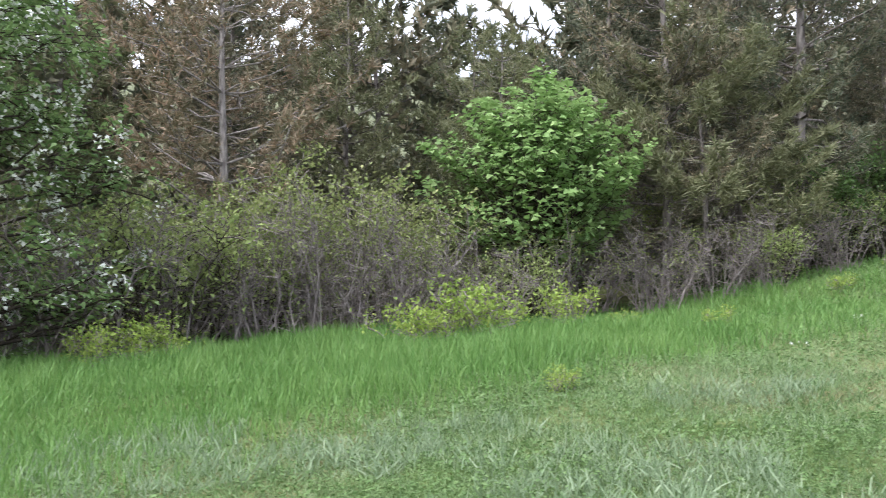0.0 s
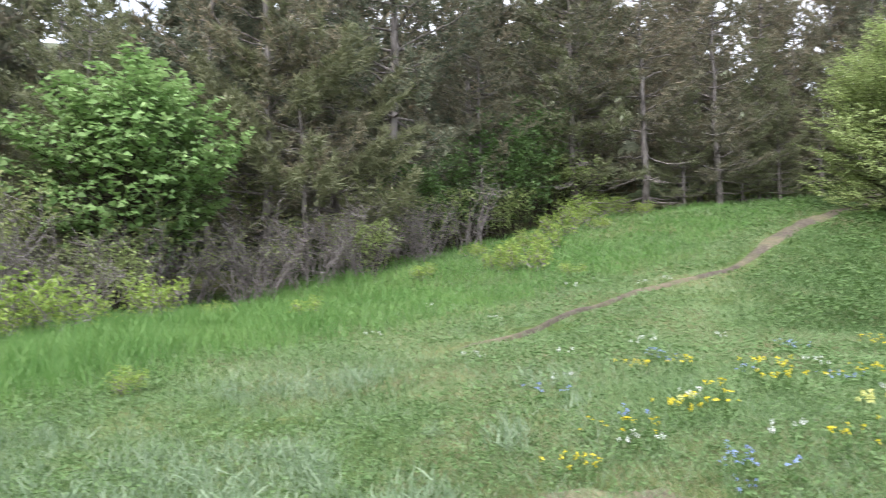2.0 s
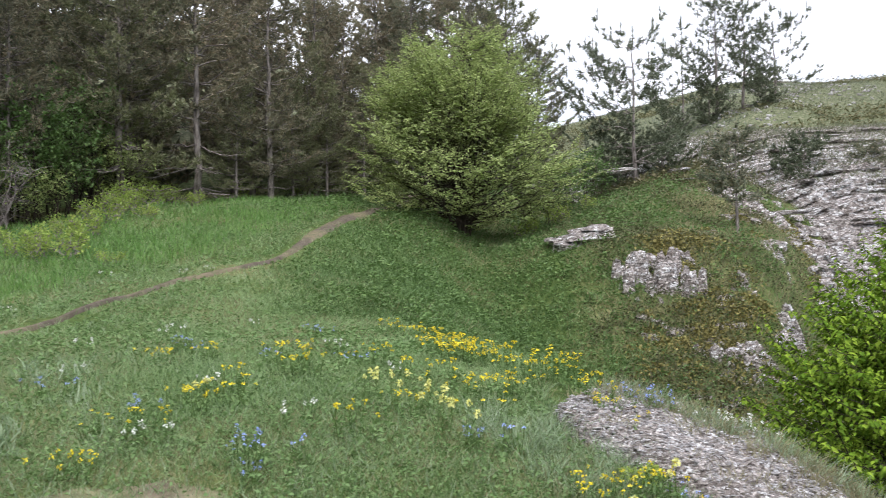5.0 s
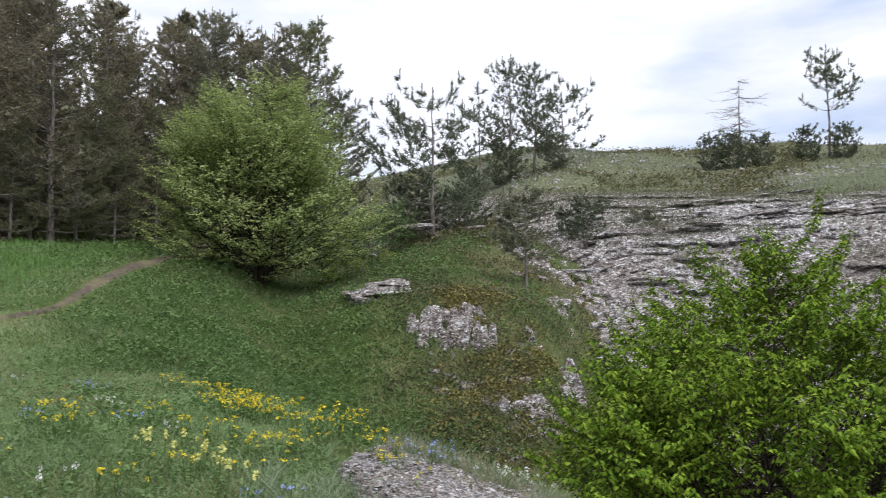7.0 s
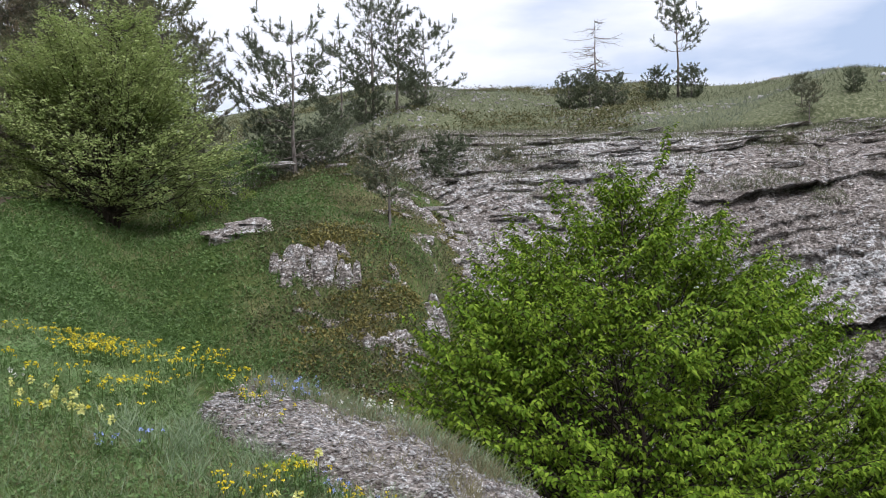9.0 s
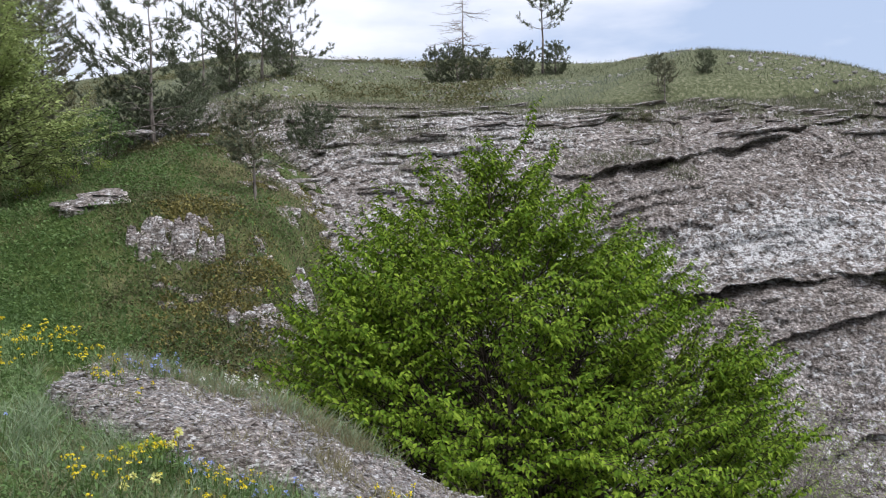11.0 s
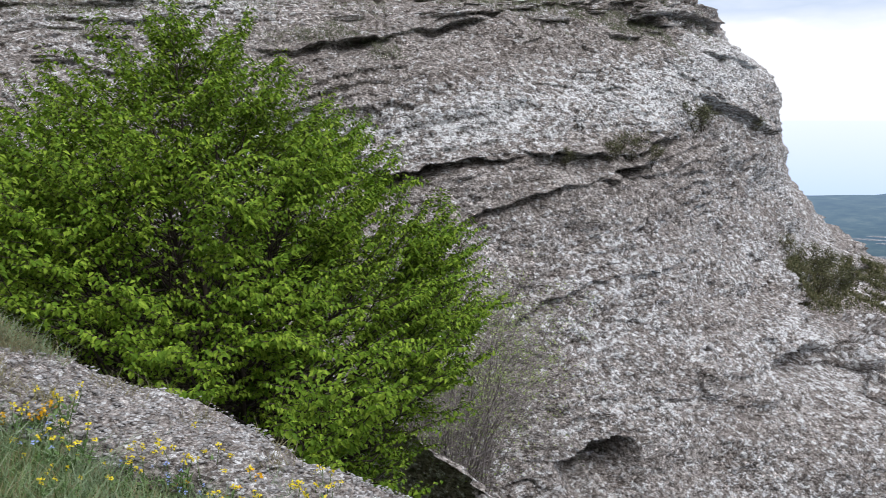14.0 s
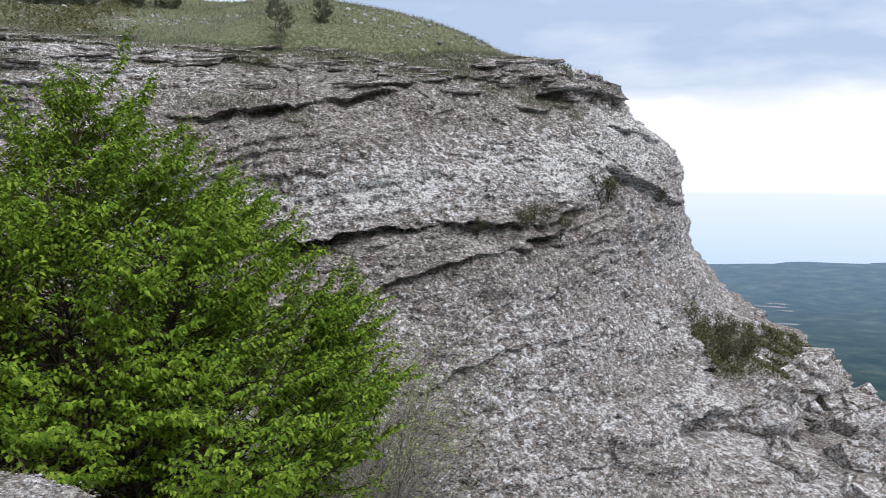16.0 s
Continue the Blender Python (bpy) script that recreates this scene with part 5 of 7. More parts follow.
# broken blocks on the low shoulder of the nose
for q in range(52):
    s_at, zz = rb.uniform(25.5, 37), rb.uniform(-9.2, -5.6)
    ii, jj = int(np.searchsorted(s_keys, s_at)), int(np.searchsorted(zs, zz))
    b = broken("rock_block", [(0, 0, 0, 0.8, 0.6, 0.45), (0.35, 0.2, 0.3, 0.5, 0.45, 0.3)], 200 + q, "stone", M_ROCKBLOCK)
    for key in ("label", "category"):
        del b[key]
    b.parent = cliff
    sc = rb.uniform(0.5, 1.5)
    b.matrix_basis = Matrix.LocRotScale((CX[ii, jj], CY[ii, jj], zs[jj]), Euler((rb.uniform(-0.4, 0.4), rb.uniform(-0.4, 0.4), rb.uniform(0, 6))), (sc,) * 3)
boss = boulder("rock_boss", 0.36, 0.3, 0.42, 5, "rounded brown boulder stuck to the cliff face", M_LEDGE, 2)
ii, jj = int(np.searchsorted(s_keys, 21.5)), int(np.searchsorted(zs, -5.3))
boss.matrix_basis = pose(CX[ii, jj] + nx[ii] * 0.05, CY[ii, jj] + ny[ii] * 0.05, -5.3)

# valley floor and hills far below, out to the coast
va, vr = np.linspace(92, 175, 120), np.concatenate([np.geomspace(150, 1400, 26, endpoint=False), np.linspace(1400, 4900, 70)])
vx, vy, vf = ring_sheet(va, vr)
VR, VA = np.hypot(vx, vy), np.degrees(np.arctan2(vx, vy))
vp = np.stack([vx, vy, 0 * vx], 1)
vz = np.interp(VR, [150, 500, 1200, 2200, 4000, 4500, 4900], [-120, -260, -385, -430, -440, -440, -470])
vz = vz + 70 * fbm(vp * 0.0011, 4, seed=2) * smooth(500, 1500, VR) + 26 * fbm(vp * 0.006, 3, seed=8) * smooth(300, 900, VR)
vz = vz + smooth(3600, 4450, VR) * np.interp(VA, [120, 126, 130, 134, 140, 175], [-8, 0, 22, 34, 52, 60])
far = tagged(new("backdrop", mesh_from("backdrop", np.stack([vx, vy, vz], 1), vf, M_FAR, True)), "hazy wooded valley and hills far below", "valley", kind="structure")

# pale quarry terraces on the valley floor
for az, r, w, d in ((128.4, 3150, 40, 14), (129.0, 3150, 46, 22), (129.7, 3080, 30, 14), (130.0, 2780, 55, 18), (129.3, 3260, 40, 16)):
    x, y = polar(az, r)
    bm = bmesh.new()
    bmesh.ops.create_cone(bm, cap_ends=True, segments=14, radius1=1.0, radius2=0.8, depth=1.0)
    for q in bm.verts:
        q.co.x *= w * (0.7 + 0.6 * noise.noise(q.co * 1.7 + Vector((az, r, 0))) + 0.3)
        q.co.y *= d
    me = bpy.data.meshes.new("quarry")
    bm.to_mesh(me)
    bm.free()
    me.materials.append(M_QUARRY)
    zq = float(np.interp(r, vr, vz.reshape(len(va), len(vr))[int(np.argmin(np.abs(va - az)))]))
    ob = tagged(new("quarry", me), "pale stone quarry terrace far down in the valley", "quarry")
    ob.matrix_basis = pose(x, y, zq + 2.0, 0, 0, -az)

# ---------------------------------------------------------------- forest
FOREST_EDGE_A = [-60, -35, -27, -10, 0, 12, 20, 26, 32, 38, 46, 52, 57]
FOREST_EDGE_R = [12, 11.5, 11.6, 12.2, 12.8, 14.2, 15.6, 17.2, 19.2, 19.6, 23, 26.5, 27]


def edge_of(az):
    return np.interp(az, FOREST_EDGE_A, FOREST_EDGE_R)


kinds = [
    pine("pine_tree", 9.5, 101, M_NEEDLE, 2.5, 0.14, 0.5, 0.9, "tall dark green pine at the forest edge", "forest pines", 0.8, candle=0.5),
    pine("pine_tree", 8.6, 102, M_NEEDLE2, 2.4, 0.30, 0.5, 0.85, "pine with browned needles and dead lower limbs", "forest pines", 0.9),
    pine("pine_tree", 10.2, 103, M_NEEDLE2, 2.6, 0.10, 0.55, 0.9, "broad pine with brownish needles", "forest pines", 0.8, candle=0.6),
    pine("pine_tree", 8.0, 104, M_NEEDLE5, 2.3, 0.05, 0.5, 0.9, "dense olive-green pine with low limbs", "forest pines", 0.6, candle=0.5),
]
kinds += [pine("pine_tree", 9.5, 105 + q, (M_NEEDLE, M_NEEDLE2)[q], 2.9, 0.03, 0.6, 1.0, "pine deep in the dark wood", "forest pines", 0.3, 0.8, 0.40, 0.36, 10, 0.13) for q in range(2)]
rp = random.Random(5)
spots = [(32.6, 20.4, 1, 0.95), (36.9, 20.9, 1, 1.0), (41.6, 21.6, 2, 0.9), (46.4, 25.4, 2, 0.9), (44, 23.6, 3, 0.85), (26.0, 18.8, 1, 0.62), (57.2, 27.5, 3, 1.38), (54.5, 26.8, 2, 1.0), (50.8, 27.5, 0, 1.1), (59.0, 28.5, 0, 0.95), (52.8, 28.5, 1, 1.15), (48.6, 27.3, 2, 0.95), (55.8, 29.5, 2, 1.1), (-2.5, 22, 4, 0.62), (0.3, 23, 5, 0.55), (2.2, 21.5, 4, 0.58), (4.4, 23, 5, 0.62), (6.5, 22, 4, 0.66), (1.2, 30, 4, 0.7), (3.6, 31, 5, 0.7), (45.2, 23.2, 3, 0.62), (47.6, 24.8, 3, 0.75), (49.8, 25.6, 3, 0.8), (51.8, 25.4, 3, 0.78), (43.0, 22.4, 3, 0.6), (39.4, 21.2, 3, 0.5)]
for row, gap in enumerate((2.9, 5.4, 8.2, 11.5, 16.0)):
    a = -42.0
    while a < 56.5:
        r = float(edge_of(a)) + gap * (0.75 if a > 28 else 1.0) + rp.uniform(-1.0, 1.0)
        if (row > 0 or rp.random() < 0.75) and not (row == 0 and a < -19):
            if not (-1.5 < a < 4.5 and row > 1):
                spots.append((a + rp.uniform(-1, 1), r, rp.choice((0, 1, 2, 2, 3, 3) if row < 2 else (4, 5)), rp.uniform(0.82, 1.1) * (0.72 if -1 < a < 5 else 1.0)))
        a += math.degrees((2.5 + 0.3 * row) / r) * rp.uniform(0.8, 1.25)
first = set()
for a, r, kd, sc in spots:
    sc *= float(np.interp(a, [24, 34, 44, 58], [1.0, 0.86, 0.62, 0.61]))
    if a > 51 and r > 42:
        continue
    turn = rp.uniform(0, 6.28)
    if kd not in first:
        first.add(kd)
        stand(kinds[kd], a, r, turn, sc)
    else:
        more(kinds[kd], a, r, turn, sc)

# ---------------------------------------------------------------- single trees and bushes
stand(crown_tree("round_bush", [(0.15, 0.7), (0.7, 2.0), (1.4, 2.7), (2.2, 2.55), (3.0, 2.1), (3.9, 1.5), (4.8, 0.7)], 11, M_HAZEL, 0.072, "round light-green deciduous bush beside the footpath", "bush",
                 stems=12, limbs=460, rise=(10, 72), gap=0.085, shoot=(0.2, 0.45), leaf_gap=0.027, hang=0.2, bole=0.04, clear=0.12, lobes=0.42, depth=1.35, slim=0.7, short=0.5), 53.95, 20, 0.3)
x, y = polar(89.2, 9.15)
horn = crown_tree("hornbeam_tree", [(1.2, 1.3), (1.9, 1.9), (2.7, 2.4), (3.7, 2.78), (4.4, 2.55), (5.0, 2.1), (5.6, 1.55), (6.2, 1.05), (6.95, 0.45)], 12, M_HORNBEAM, 0.061, "bushy fresh-green hornbeam growing below the rock rim", "tree",
                  drift=(0.05, 0.5), stems=13, limbs=1150, rise=(10, 62), gap=0.055, shoot=(0.14, 0.36), leaf_gap=0.0168, hang=0.6, bole=0.055, clear=0.16, lobes=0.40, depth=0.75, short=0.55)
horn.matrix_basis = pose(x, y, -4.25)
stand(crown_tree("maple_tree", [(0.9, 0.5), (1.3, 1.1), (2.0, 1.5), (2.6, 1.45), (3.1, 1.05), (3.5, 0.65), (3.8, 0.3)], 13, M_MAPLE, 0.135, "young bright-green maple in the thicket", "tree",
                 stems=7, limbs=230, rise=(15, 65), gap=0.13, shoot=(0.2, 0.42), leaf_gap=0.045, hang=0.15, slim=0.9, bole=0.05, clear=0.3, lobes=0.25, depth=0.9), 3.5, 14.7, 0.0, 1.08)
blossom = broadleaf("blossoming_tree", 5.6, 2.1, 14, M_BLOSSOMLEAF, 3, 0.10, 17000, "dark-leaved tree with clusters of white blossom", 0.02, limbs=130)
rw = np.random.default_rng(61)
crown_me = [q for q in blossom.children if q.name.startswith("crown")][0].data
cr_ = np.empty(len(crown_me.vertices) * 3, dtype=np.float32)
crown_me.vertices.foreach_get("co", cr_)
cr_ = cr_.reshape(-1, 3)[rw.integers(0, 60000, 420)]
cl = np.repeat(cr_, 9, 0) + rw.normal(0, 0.05, (3780, 3))
v, f = leaf_arrays(cl, rw.normal(0, 1, (3780, 3)), rw.normal(0, 0.6, (3780, 3)) + [0, 0, 1], np.full(3780, 0.065), np.full(3780, 0.055))
part_of(blossom, "blossom", mesh_from("blossom", v, f, M_WHITE), "white blossom clusters")
stand(blossom, -33, 11.5)
stand(pine("browned_pine", 7.4, 231, M_NEEDLE4, 2.7, 0.26, 0.42, 0.62, "half-dead pine with tan needles and bare grey limbs", "", 1.0, 0.36, candle=0.4, bark=M_DEADWOOD), -17.3, 14.6)
stand(pine("olive_pine", 4.3, 232, M_NEEDLE5, 2.4, 0.22, 0.30, 1.0, "low broad olive-green pine behind the thicket", "", 0.8, 0.36, 0.24, 0.16), 14.4, 16.4)

for az, r, h, seed, rad, low in ((65.3, 26, 4.4, 201, 2.7, 0.0), (70.4, 36, 4.9, 202, 1.7, 0.22), (72.0, 36.5, 4.5, 203, 1.7, 0.22), (68.4, 37, 3.2, 205, 2.0, 0.1), (73.9, 37, 2.9, 206, 2.0, 0.12), (90.15, 42, 4.5, 204, 1.5, 0.40)):
    stand(pine("pine_tree", h, seed, M_NEEDLE3, rad, low, 0.38, 0.8, "small open pine on the grassy slope", "slope pines", 0.5, 0.50, 0.17, 0.25, 20, 0.030, 0.8), az, r)
stand(pine("dead_pine", 4.0, 210, M_NEEDLE, 2.1, 1.2, 0.28, 0.0, "bare dead pine with bleached twigs", "", 1.0, 0.36), 85.0, 40)
small = [pine("pine_sapling", 1.7, 220, M_NEEDLE3, 0.75, 0.03, 0.35, 1.0, "low bushy pine sapling rooted in the rock", "pine saplings", 0.5, 0.2, 0.13),
         pine("pine_sapling", 2.0, 221, M_NEEDLE, 0.6, 0.25, 0.4, 0.9, "thin pine sapling with a bare stem", "pine saplings", 0.4, 0.26, 0.13)]
done = set()
for az, r, kd, sc in ((75.3, 25.7, 0, 0.95), (78.8, 26.5, 1, 0.95), (71.3, 18.6, 1, 1.0), (97.8, 29.6, 1, 0.55), (100.3, 31, 0, 0.45), (97.4, 30.6, 1, 0.5), (83.3, 38.6, 0, 0.85), (84.6, 38.8, 0, 0.9), (86.2, 39, 0, 0.8), (88.9, 41, 0, 0.85), (91.0, 41.5, 0, 0.85),
                      (70.0, 35.4, 0, 1.0), (73.3, 35.5, 0, 0.9), (67.6, 34.5, 0, 0.9), (64.2, 27.5, 0, 1.2), (67.0, 27, 0, 0.8)):
    if kd not in done:
        done.add(kd)
        stand(small[kd], az, r, rp.uniform(0, 6), sc, 0.1)
    else:
        more(small[kd], az, r, rp.uniform(0, 6), sc, 0.1)


# thicket along the forest edge
hedge = [
    shrub("thicket_shrub", 2.0, 1.0, 301, M_THICKET, 0.06, 650, "grey twiggy shrub with sparse yellow-green leaves", 16, M_TWIG, "thicket shrubs", 0.9),
    shrub("thicket_shrub", 1.8, 1.1, 302, M_THICKET, 0.05, 350, "nearly bare grey twiggy shrub", 18, M_TWIG, "thicket shrubs"),
    shrub("thicket_shrub", 2.2, 1.0, 303, M_THICKET, 0.06, 1300, "twiggy shrub with young yellow-green leaves", 16, M_TWIG, "thicket shrubs", 0.9),
    shrub("thicket_shrub", 1.7, 1.2, 304, M_THICKET, 0.05, 500, "low spreading brushwood with small leaves", 20, M_TWIG, "thicket shrubs"),
]
leafy = [
    shrub("leafy_shrub", 2.4, 1.0, 311, M_DARKLEAF, 0.08, 2600, "dark-green leafy shrub among the pines", 12, M_DARKTWIG, "leafy shrubs", 0.3),
    shrub("leafy_shrub", 1.6, 0.9, 312, M_HAZEL, 0.07, 1700, "fresh green leafy shrub", 12, M_DARKTWIG, "leafy shrubs", 0.3),
]
first = set()


def plant(stock, kd, az, r, sc, sink=0.08):
    key = (stock[0].name, kd)
    if key not in first:
        first.add(key)
        return stand(stock[kd], az, r, rp.uniform(0, 6.28), sc, sink)
    return more(stock[kd], az, r, rp.uniform(0, 6.28), sc, sink)


for q in range(4):
    plant(hedge, q, -26 + 6 * q, float(edge_of(-26 + 6 * q)) + 0.3, (1.1, 1.05, 1.0, 0.9)[q])
for q in range(2):
    plant(leafy, q, 28.5 + 3.4 * q, 19.4 + q, 1.0)
for row, back in enumerate((0.2, 1.3, 2.6)):
    a = -40.0
    while a < 26:
        r = float(edge_of(a)) + back + rp.uniform(-0.3, 0.3)
        kd = rp.choice((0, 0, 1, 2, 2, 3)) if a < 15 else rp.choice((1, 1, 3, 3, 0))
        plant(hedge, kd, a, r, rp.uniform(0.8, 1.08) * (1.18 if a < -8 else 0.95))
        a += math.degrees(1.2 / r) * rp.uniform(0.75, 1.3)
for az, r, kd, sc in ((24.8, 18.5, 0, 0.9), (26.8, 18.9, 0, 1.1), (29.8, 20.3, 0, 1.2), (31.2, 21.0, 1, 1.0), (27.8, 18.6, 1, 0.8), (33.4, 22.5, 1, 0.7), (23.5, 17.8, 1, 0.9), (22.0, 17.5, 0, 0.9), (-21.5, 11.9, 1, 1.25), (-19.0, 12.4, 1, 1.1), (-14, 12.8, 1, 0.9), (2.5, 13.6, 1, 0.8),
                      (18.6, 15.6, 1, 0.7), (58.7, 21.5, 1, 0.8), (60.5, 22.5, 0, 0.7), (62.4, 24, 0, 0.7), (49.6, 24, 1, 0.6)):
    plant(leafy, kd, az, r, sc)

# bright spurge bushes in the grass
spurge = [shrub("spurge_bush", 0.62, 0.42, 321, M_SPURGE, 0.055, 700, "bright yellow-green spurge bush in the grass", 9, M_TWIG, "spurge bushes", 0.4),
          shrub("spurge_bush", 0.5, 0.5, 322, M_SPURGE, 0.05, 650, "low yellow-green herb bush in the grass", 9, M_TWIG, "spurge bushes", 0.35)]
for az, r, kd, sc in ((-6.2, 10.9, 1, 1.15), (-1.8, 11.0, 0, 1.3), (-0.6, 11.3, 1, 1.1), (4.2, 12.2, 0, 1.1), (-24.0, 10.4, 1, 1.0), (-22.5, 10.8, 0, 0.9), (28.7, 14.3, 1, 1.1), (27.4, 15.3, 1, 0.8), (33.3, 19.6, 1, 1.2), (31.4, 18.0, 1, 1.1), (32.3, 19.0, 0, 1.0), (34.6, 20.3, 0, 0.9), (35.6, 20.8, 1, 0.8), (14, 11.5, 1, 0.6),
                      (22, 14.5, 1, 0.6), (1.9, 7.4, 0, 0.4), (25.5, 16.2, 1, 0.6), (40, 23.6, 1, 0.7), (43, 24.6, 0, 0.6), (58.2, 21, 0, 0.8), (60.2, 21.8, 0, 0.9), (62.4, 22.6, 1, 0.8), (51.0, 21, 0, 0.7), (26.8, 14.6, 1, 0.7), (29.6, 15.4, 0, 0.6), (30.4, 16.6, 1, 0.9), (29.2, 16.9, 1, 0.8), (33.9, 18.4, 1, 0.6), (36.8, 20.2, 1, 0.7), (-4.0, 10.9, 0, 0.8), (-25.2, 10.9, 1, 0.9), (-20.5, 10.6, 1, 0.7), (8.5, 12.4, 1, 0.6), (31.6, 13.6, 1, 0.5)):
    plant(spurge, kd, az, r, sc, 0.04)

# shrubs rooted on the cliff
ledge_bush = [shrub("ledge_bush", 0.75, 0.7, 331, M_LEDGEBUSH, 0.05, 1300, "olive bush growing from a ledge of the cliff", 8, M_DARKTWIG, "ledge bushes", 0.2)]
started = False
for s_at, zz, sc in ((21.3, 0.05, 1.1), (20.6, 0.1, 0.8), (24.4, 0.75, 1.2), (25.0, 1.0, 0.8), (19.5, 0.0, 0.7), (28.3, 0.7, 0.7), (29.3, -3.6, 1.1), (30.4, -4.2, 1.3), (29.6, -4.7, 1.2), (31.0, -4.9, 1.1), (28.7, -4.3, 0.9), (14.0, 4.75, 0.5), (22.0, 0.0, 0.7)):
    ii, jj = int(np.searchsorted(s_keys, s_at)), int(np.searchsorted(zs, zz))
    b = ledge_bush[0] if not started else copy_thing(ledge_bush[0], pose(0, 0, 0))
    started = True
    b.matrix_basis = Matrix.LocRotScale((CX[ii, jj] + nx[ii] * 0.1, CY[ii, jj] + ny[ii] * 0.1, zs[jj] - 0.05), Euler((0, 0, rp.uniform(0, 6))), (sc,) * 3)
bare = shrub("bare_bush", 4.4, 1.9, 341, M_HAZEL, 0.036, 13000, "bare twiggy bush at the foot of the cliff", 80, M_TWIG)
x, y = polar(102.4, 17.6)
bare.matrix_basis = Matrix.LocRotScale((x, y, -7.3), None, (1.35, 1.35, 1.25))

# ---------------------------------------------------------------- grass and flowers
def sow(n, a0, a1, r0, r1, seed):
    """n places, denser near the camera's stand, with their ground height."""
    rnd = np.random.default_rng(seed)
    az, r = rnd.uniform(a0, a1, n), np.exp(rnd.uniform(math.log(r0), math.log(r1), n))
    x, y = polar(az, r)
    return rnd, az, r, x, y


def blades(name, label, x, y, rnd, long, wide, mat, lean=0.35, bend=0.8, make=spike_arrays, lift=0.0):
    n = len(x)
    p = np.stack([x, y, ground(x, y) - 0.01 + lift], 1)
    w = np.stack([rnd.normal(0, lean, n), rnd.normal(0, lean, n), np.ones(n)], 1)
    b = np.stack([rnd.normal(0, bend, n), rnd.normal(0, bend, n), np.zeros(n)], 1)
    v, f = make(p, w, b, long, wide)
    return tagged(new(name, mesh_from(name, v, f, mat)), label, "grass", kind="stuff")


def off_path(x, y):
    line = spline([(21, 7.9), (24.7, 8.3), (27.9, 8.8), (31.3, 9.95), (34.8, 11.1), (38.4, 12.2), (41.7, 13.5), (43.6, 15.0), (45.2, 16.6), (47.0, 18.4), (49.2, 21), (50.5, 25)], 90)
    d, _ = side(x, y, line)
    return np.abs(d)


def on_shelf(az, r):
    lo = np.interp(az, [58, 62, 66, 70, 78, 86, 90, 96, 108], [5.6, 4.9, 4.5, 4.35, 4.3, 4.25, 4.15, 4.0, 3.5])
    return (az > 58.5) & (r > lo)


def worn(az, r):
    """A trodden dry patch at the edge of the meadow."""
    return ((az - 31) / 9) ** 2 + ((r - 3.7) / 0.75) ** 2 < 1


# short meadow turf
rnd, az, r, x, y = sow(380000, -34, 66, 3.0, 27, 401)
rim_d, _ = side(x, y, RIM)
keep = (~worn(az, r) | (rnd.random(len(x)) < 0.42)) & (r < edge_of(az) + 0.8) & ((off_path(x, y) > np.where(az > 41, 0.2, 0.10)) | (rnd.random(len(x)) < np.where(az > 41, 0.06, 0.22))) & ~(on_shelf(az, r) & (rim_d < 1.0)) & (fbm(np.stack([x, y, 0 * x], 1) * 0.9, 3, seed=71) > -0.26) & (rnd.random(len(x)) > 0.55 * smooth(42, 50, az) * smooth(8.5, 11, r))
x, y, r, az = x[keep], y[keep], r[keep], az[keep]
hgt = 0.7 + 1.3 * np.clip(fbm(np.stack([x, y, 0 * x], 1) * 0.6, 3, seed=72) + 0.5, 0, 1) ** 2
blades("meadow_grass", "short green meadow grass", x, y, rnd, 0.062 * hgt * rnd.uniform(0.5, 1.5, len(x)) * (r / 6) ** 0.35, 0.0062 * (r / 5) ** 0.75, M_GRASS, 0.75, 1.0)

rnd, az, r, x, y = sow(115000, -10, 66, 3.0, 14, 412)
rim_d, _ = side(x, y, RIM)
p2 = np.stack([x, y, 0 * x], 1)
keep = (off_path(x, y) > 0.1) & ~(on_shelf(az, r) & (rim_d < 1.0)) & (0.3 * worn(az, r) + fbm(p2 * 0.7, 3, seed=79) + 0.30 * smooth(5.4, 3.8, r) * smooth(8, 24, az) + 0.12 * smooth(1.2, 0.1, np.abs(rim_d)) > 0.055)
x, y, r = x[keep], y[keep], r[keep]
blades("dry_meadow_grass", "straw-coloured dry grass among the turf", x, y, rnd, 0.06 * rnd.uniform(0.5, 1.5, len(x)), 0.0045 * (r / 5) ** 0.75, M_DRY, 0.8, 0.9)

# low broad-leaved herbs between the blades
rnd, az, r, x, y = sow(130000, -34, 66, 3.0, 24, 402)
rim_d, _ = side(x, y, RIM)
patch = fbm(np.stack([x, y, 0 * x], 1) * 0.8, 3, seed=73)
keep = (~worn(az, r) | (rnd.random(len(x)) < 0.25)) & (r < edge_of(az)) & (off_path(x, y) > 0.2) & ~(on_shelf(az, r) & (rim_d < 1.0)) & (patch + rnd.normal(0, 0.1, len(x)) > -0.05)
x, y, r = x[keep], y[keep], r[keep]
n = len(x)
p = np.stack([x, y, ground(x, y) + rnd.uniform(0.0, 1.0, n) * (0.04 + 0.22 * np.clip(fbm(np.stack([x, y, 0 * x], 1) * 2.3, 3, seed=96) + 0.12, 0, 1))], 1)
L = 0.027 * rnd.uniform(0.6, 1.4, n) * (r / 5) ** 0.6
v, f = leaf_arrays(p, rnd.normal(0, 1, (n, 3)) * [1, 1, 0.35] + [0, 0, 0.25], rnd.normal(0, 0.45, (n, 3)) + [0, 0, 1], L, L * 0.6)
tagged(new("meadow_herbs", mesh_from("meadow_herbs", v, f, M_HERB)), "low broad-leaved meadow herbs", "herbs", kind="stuff")

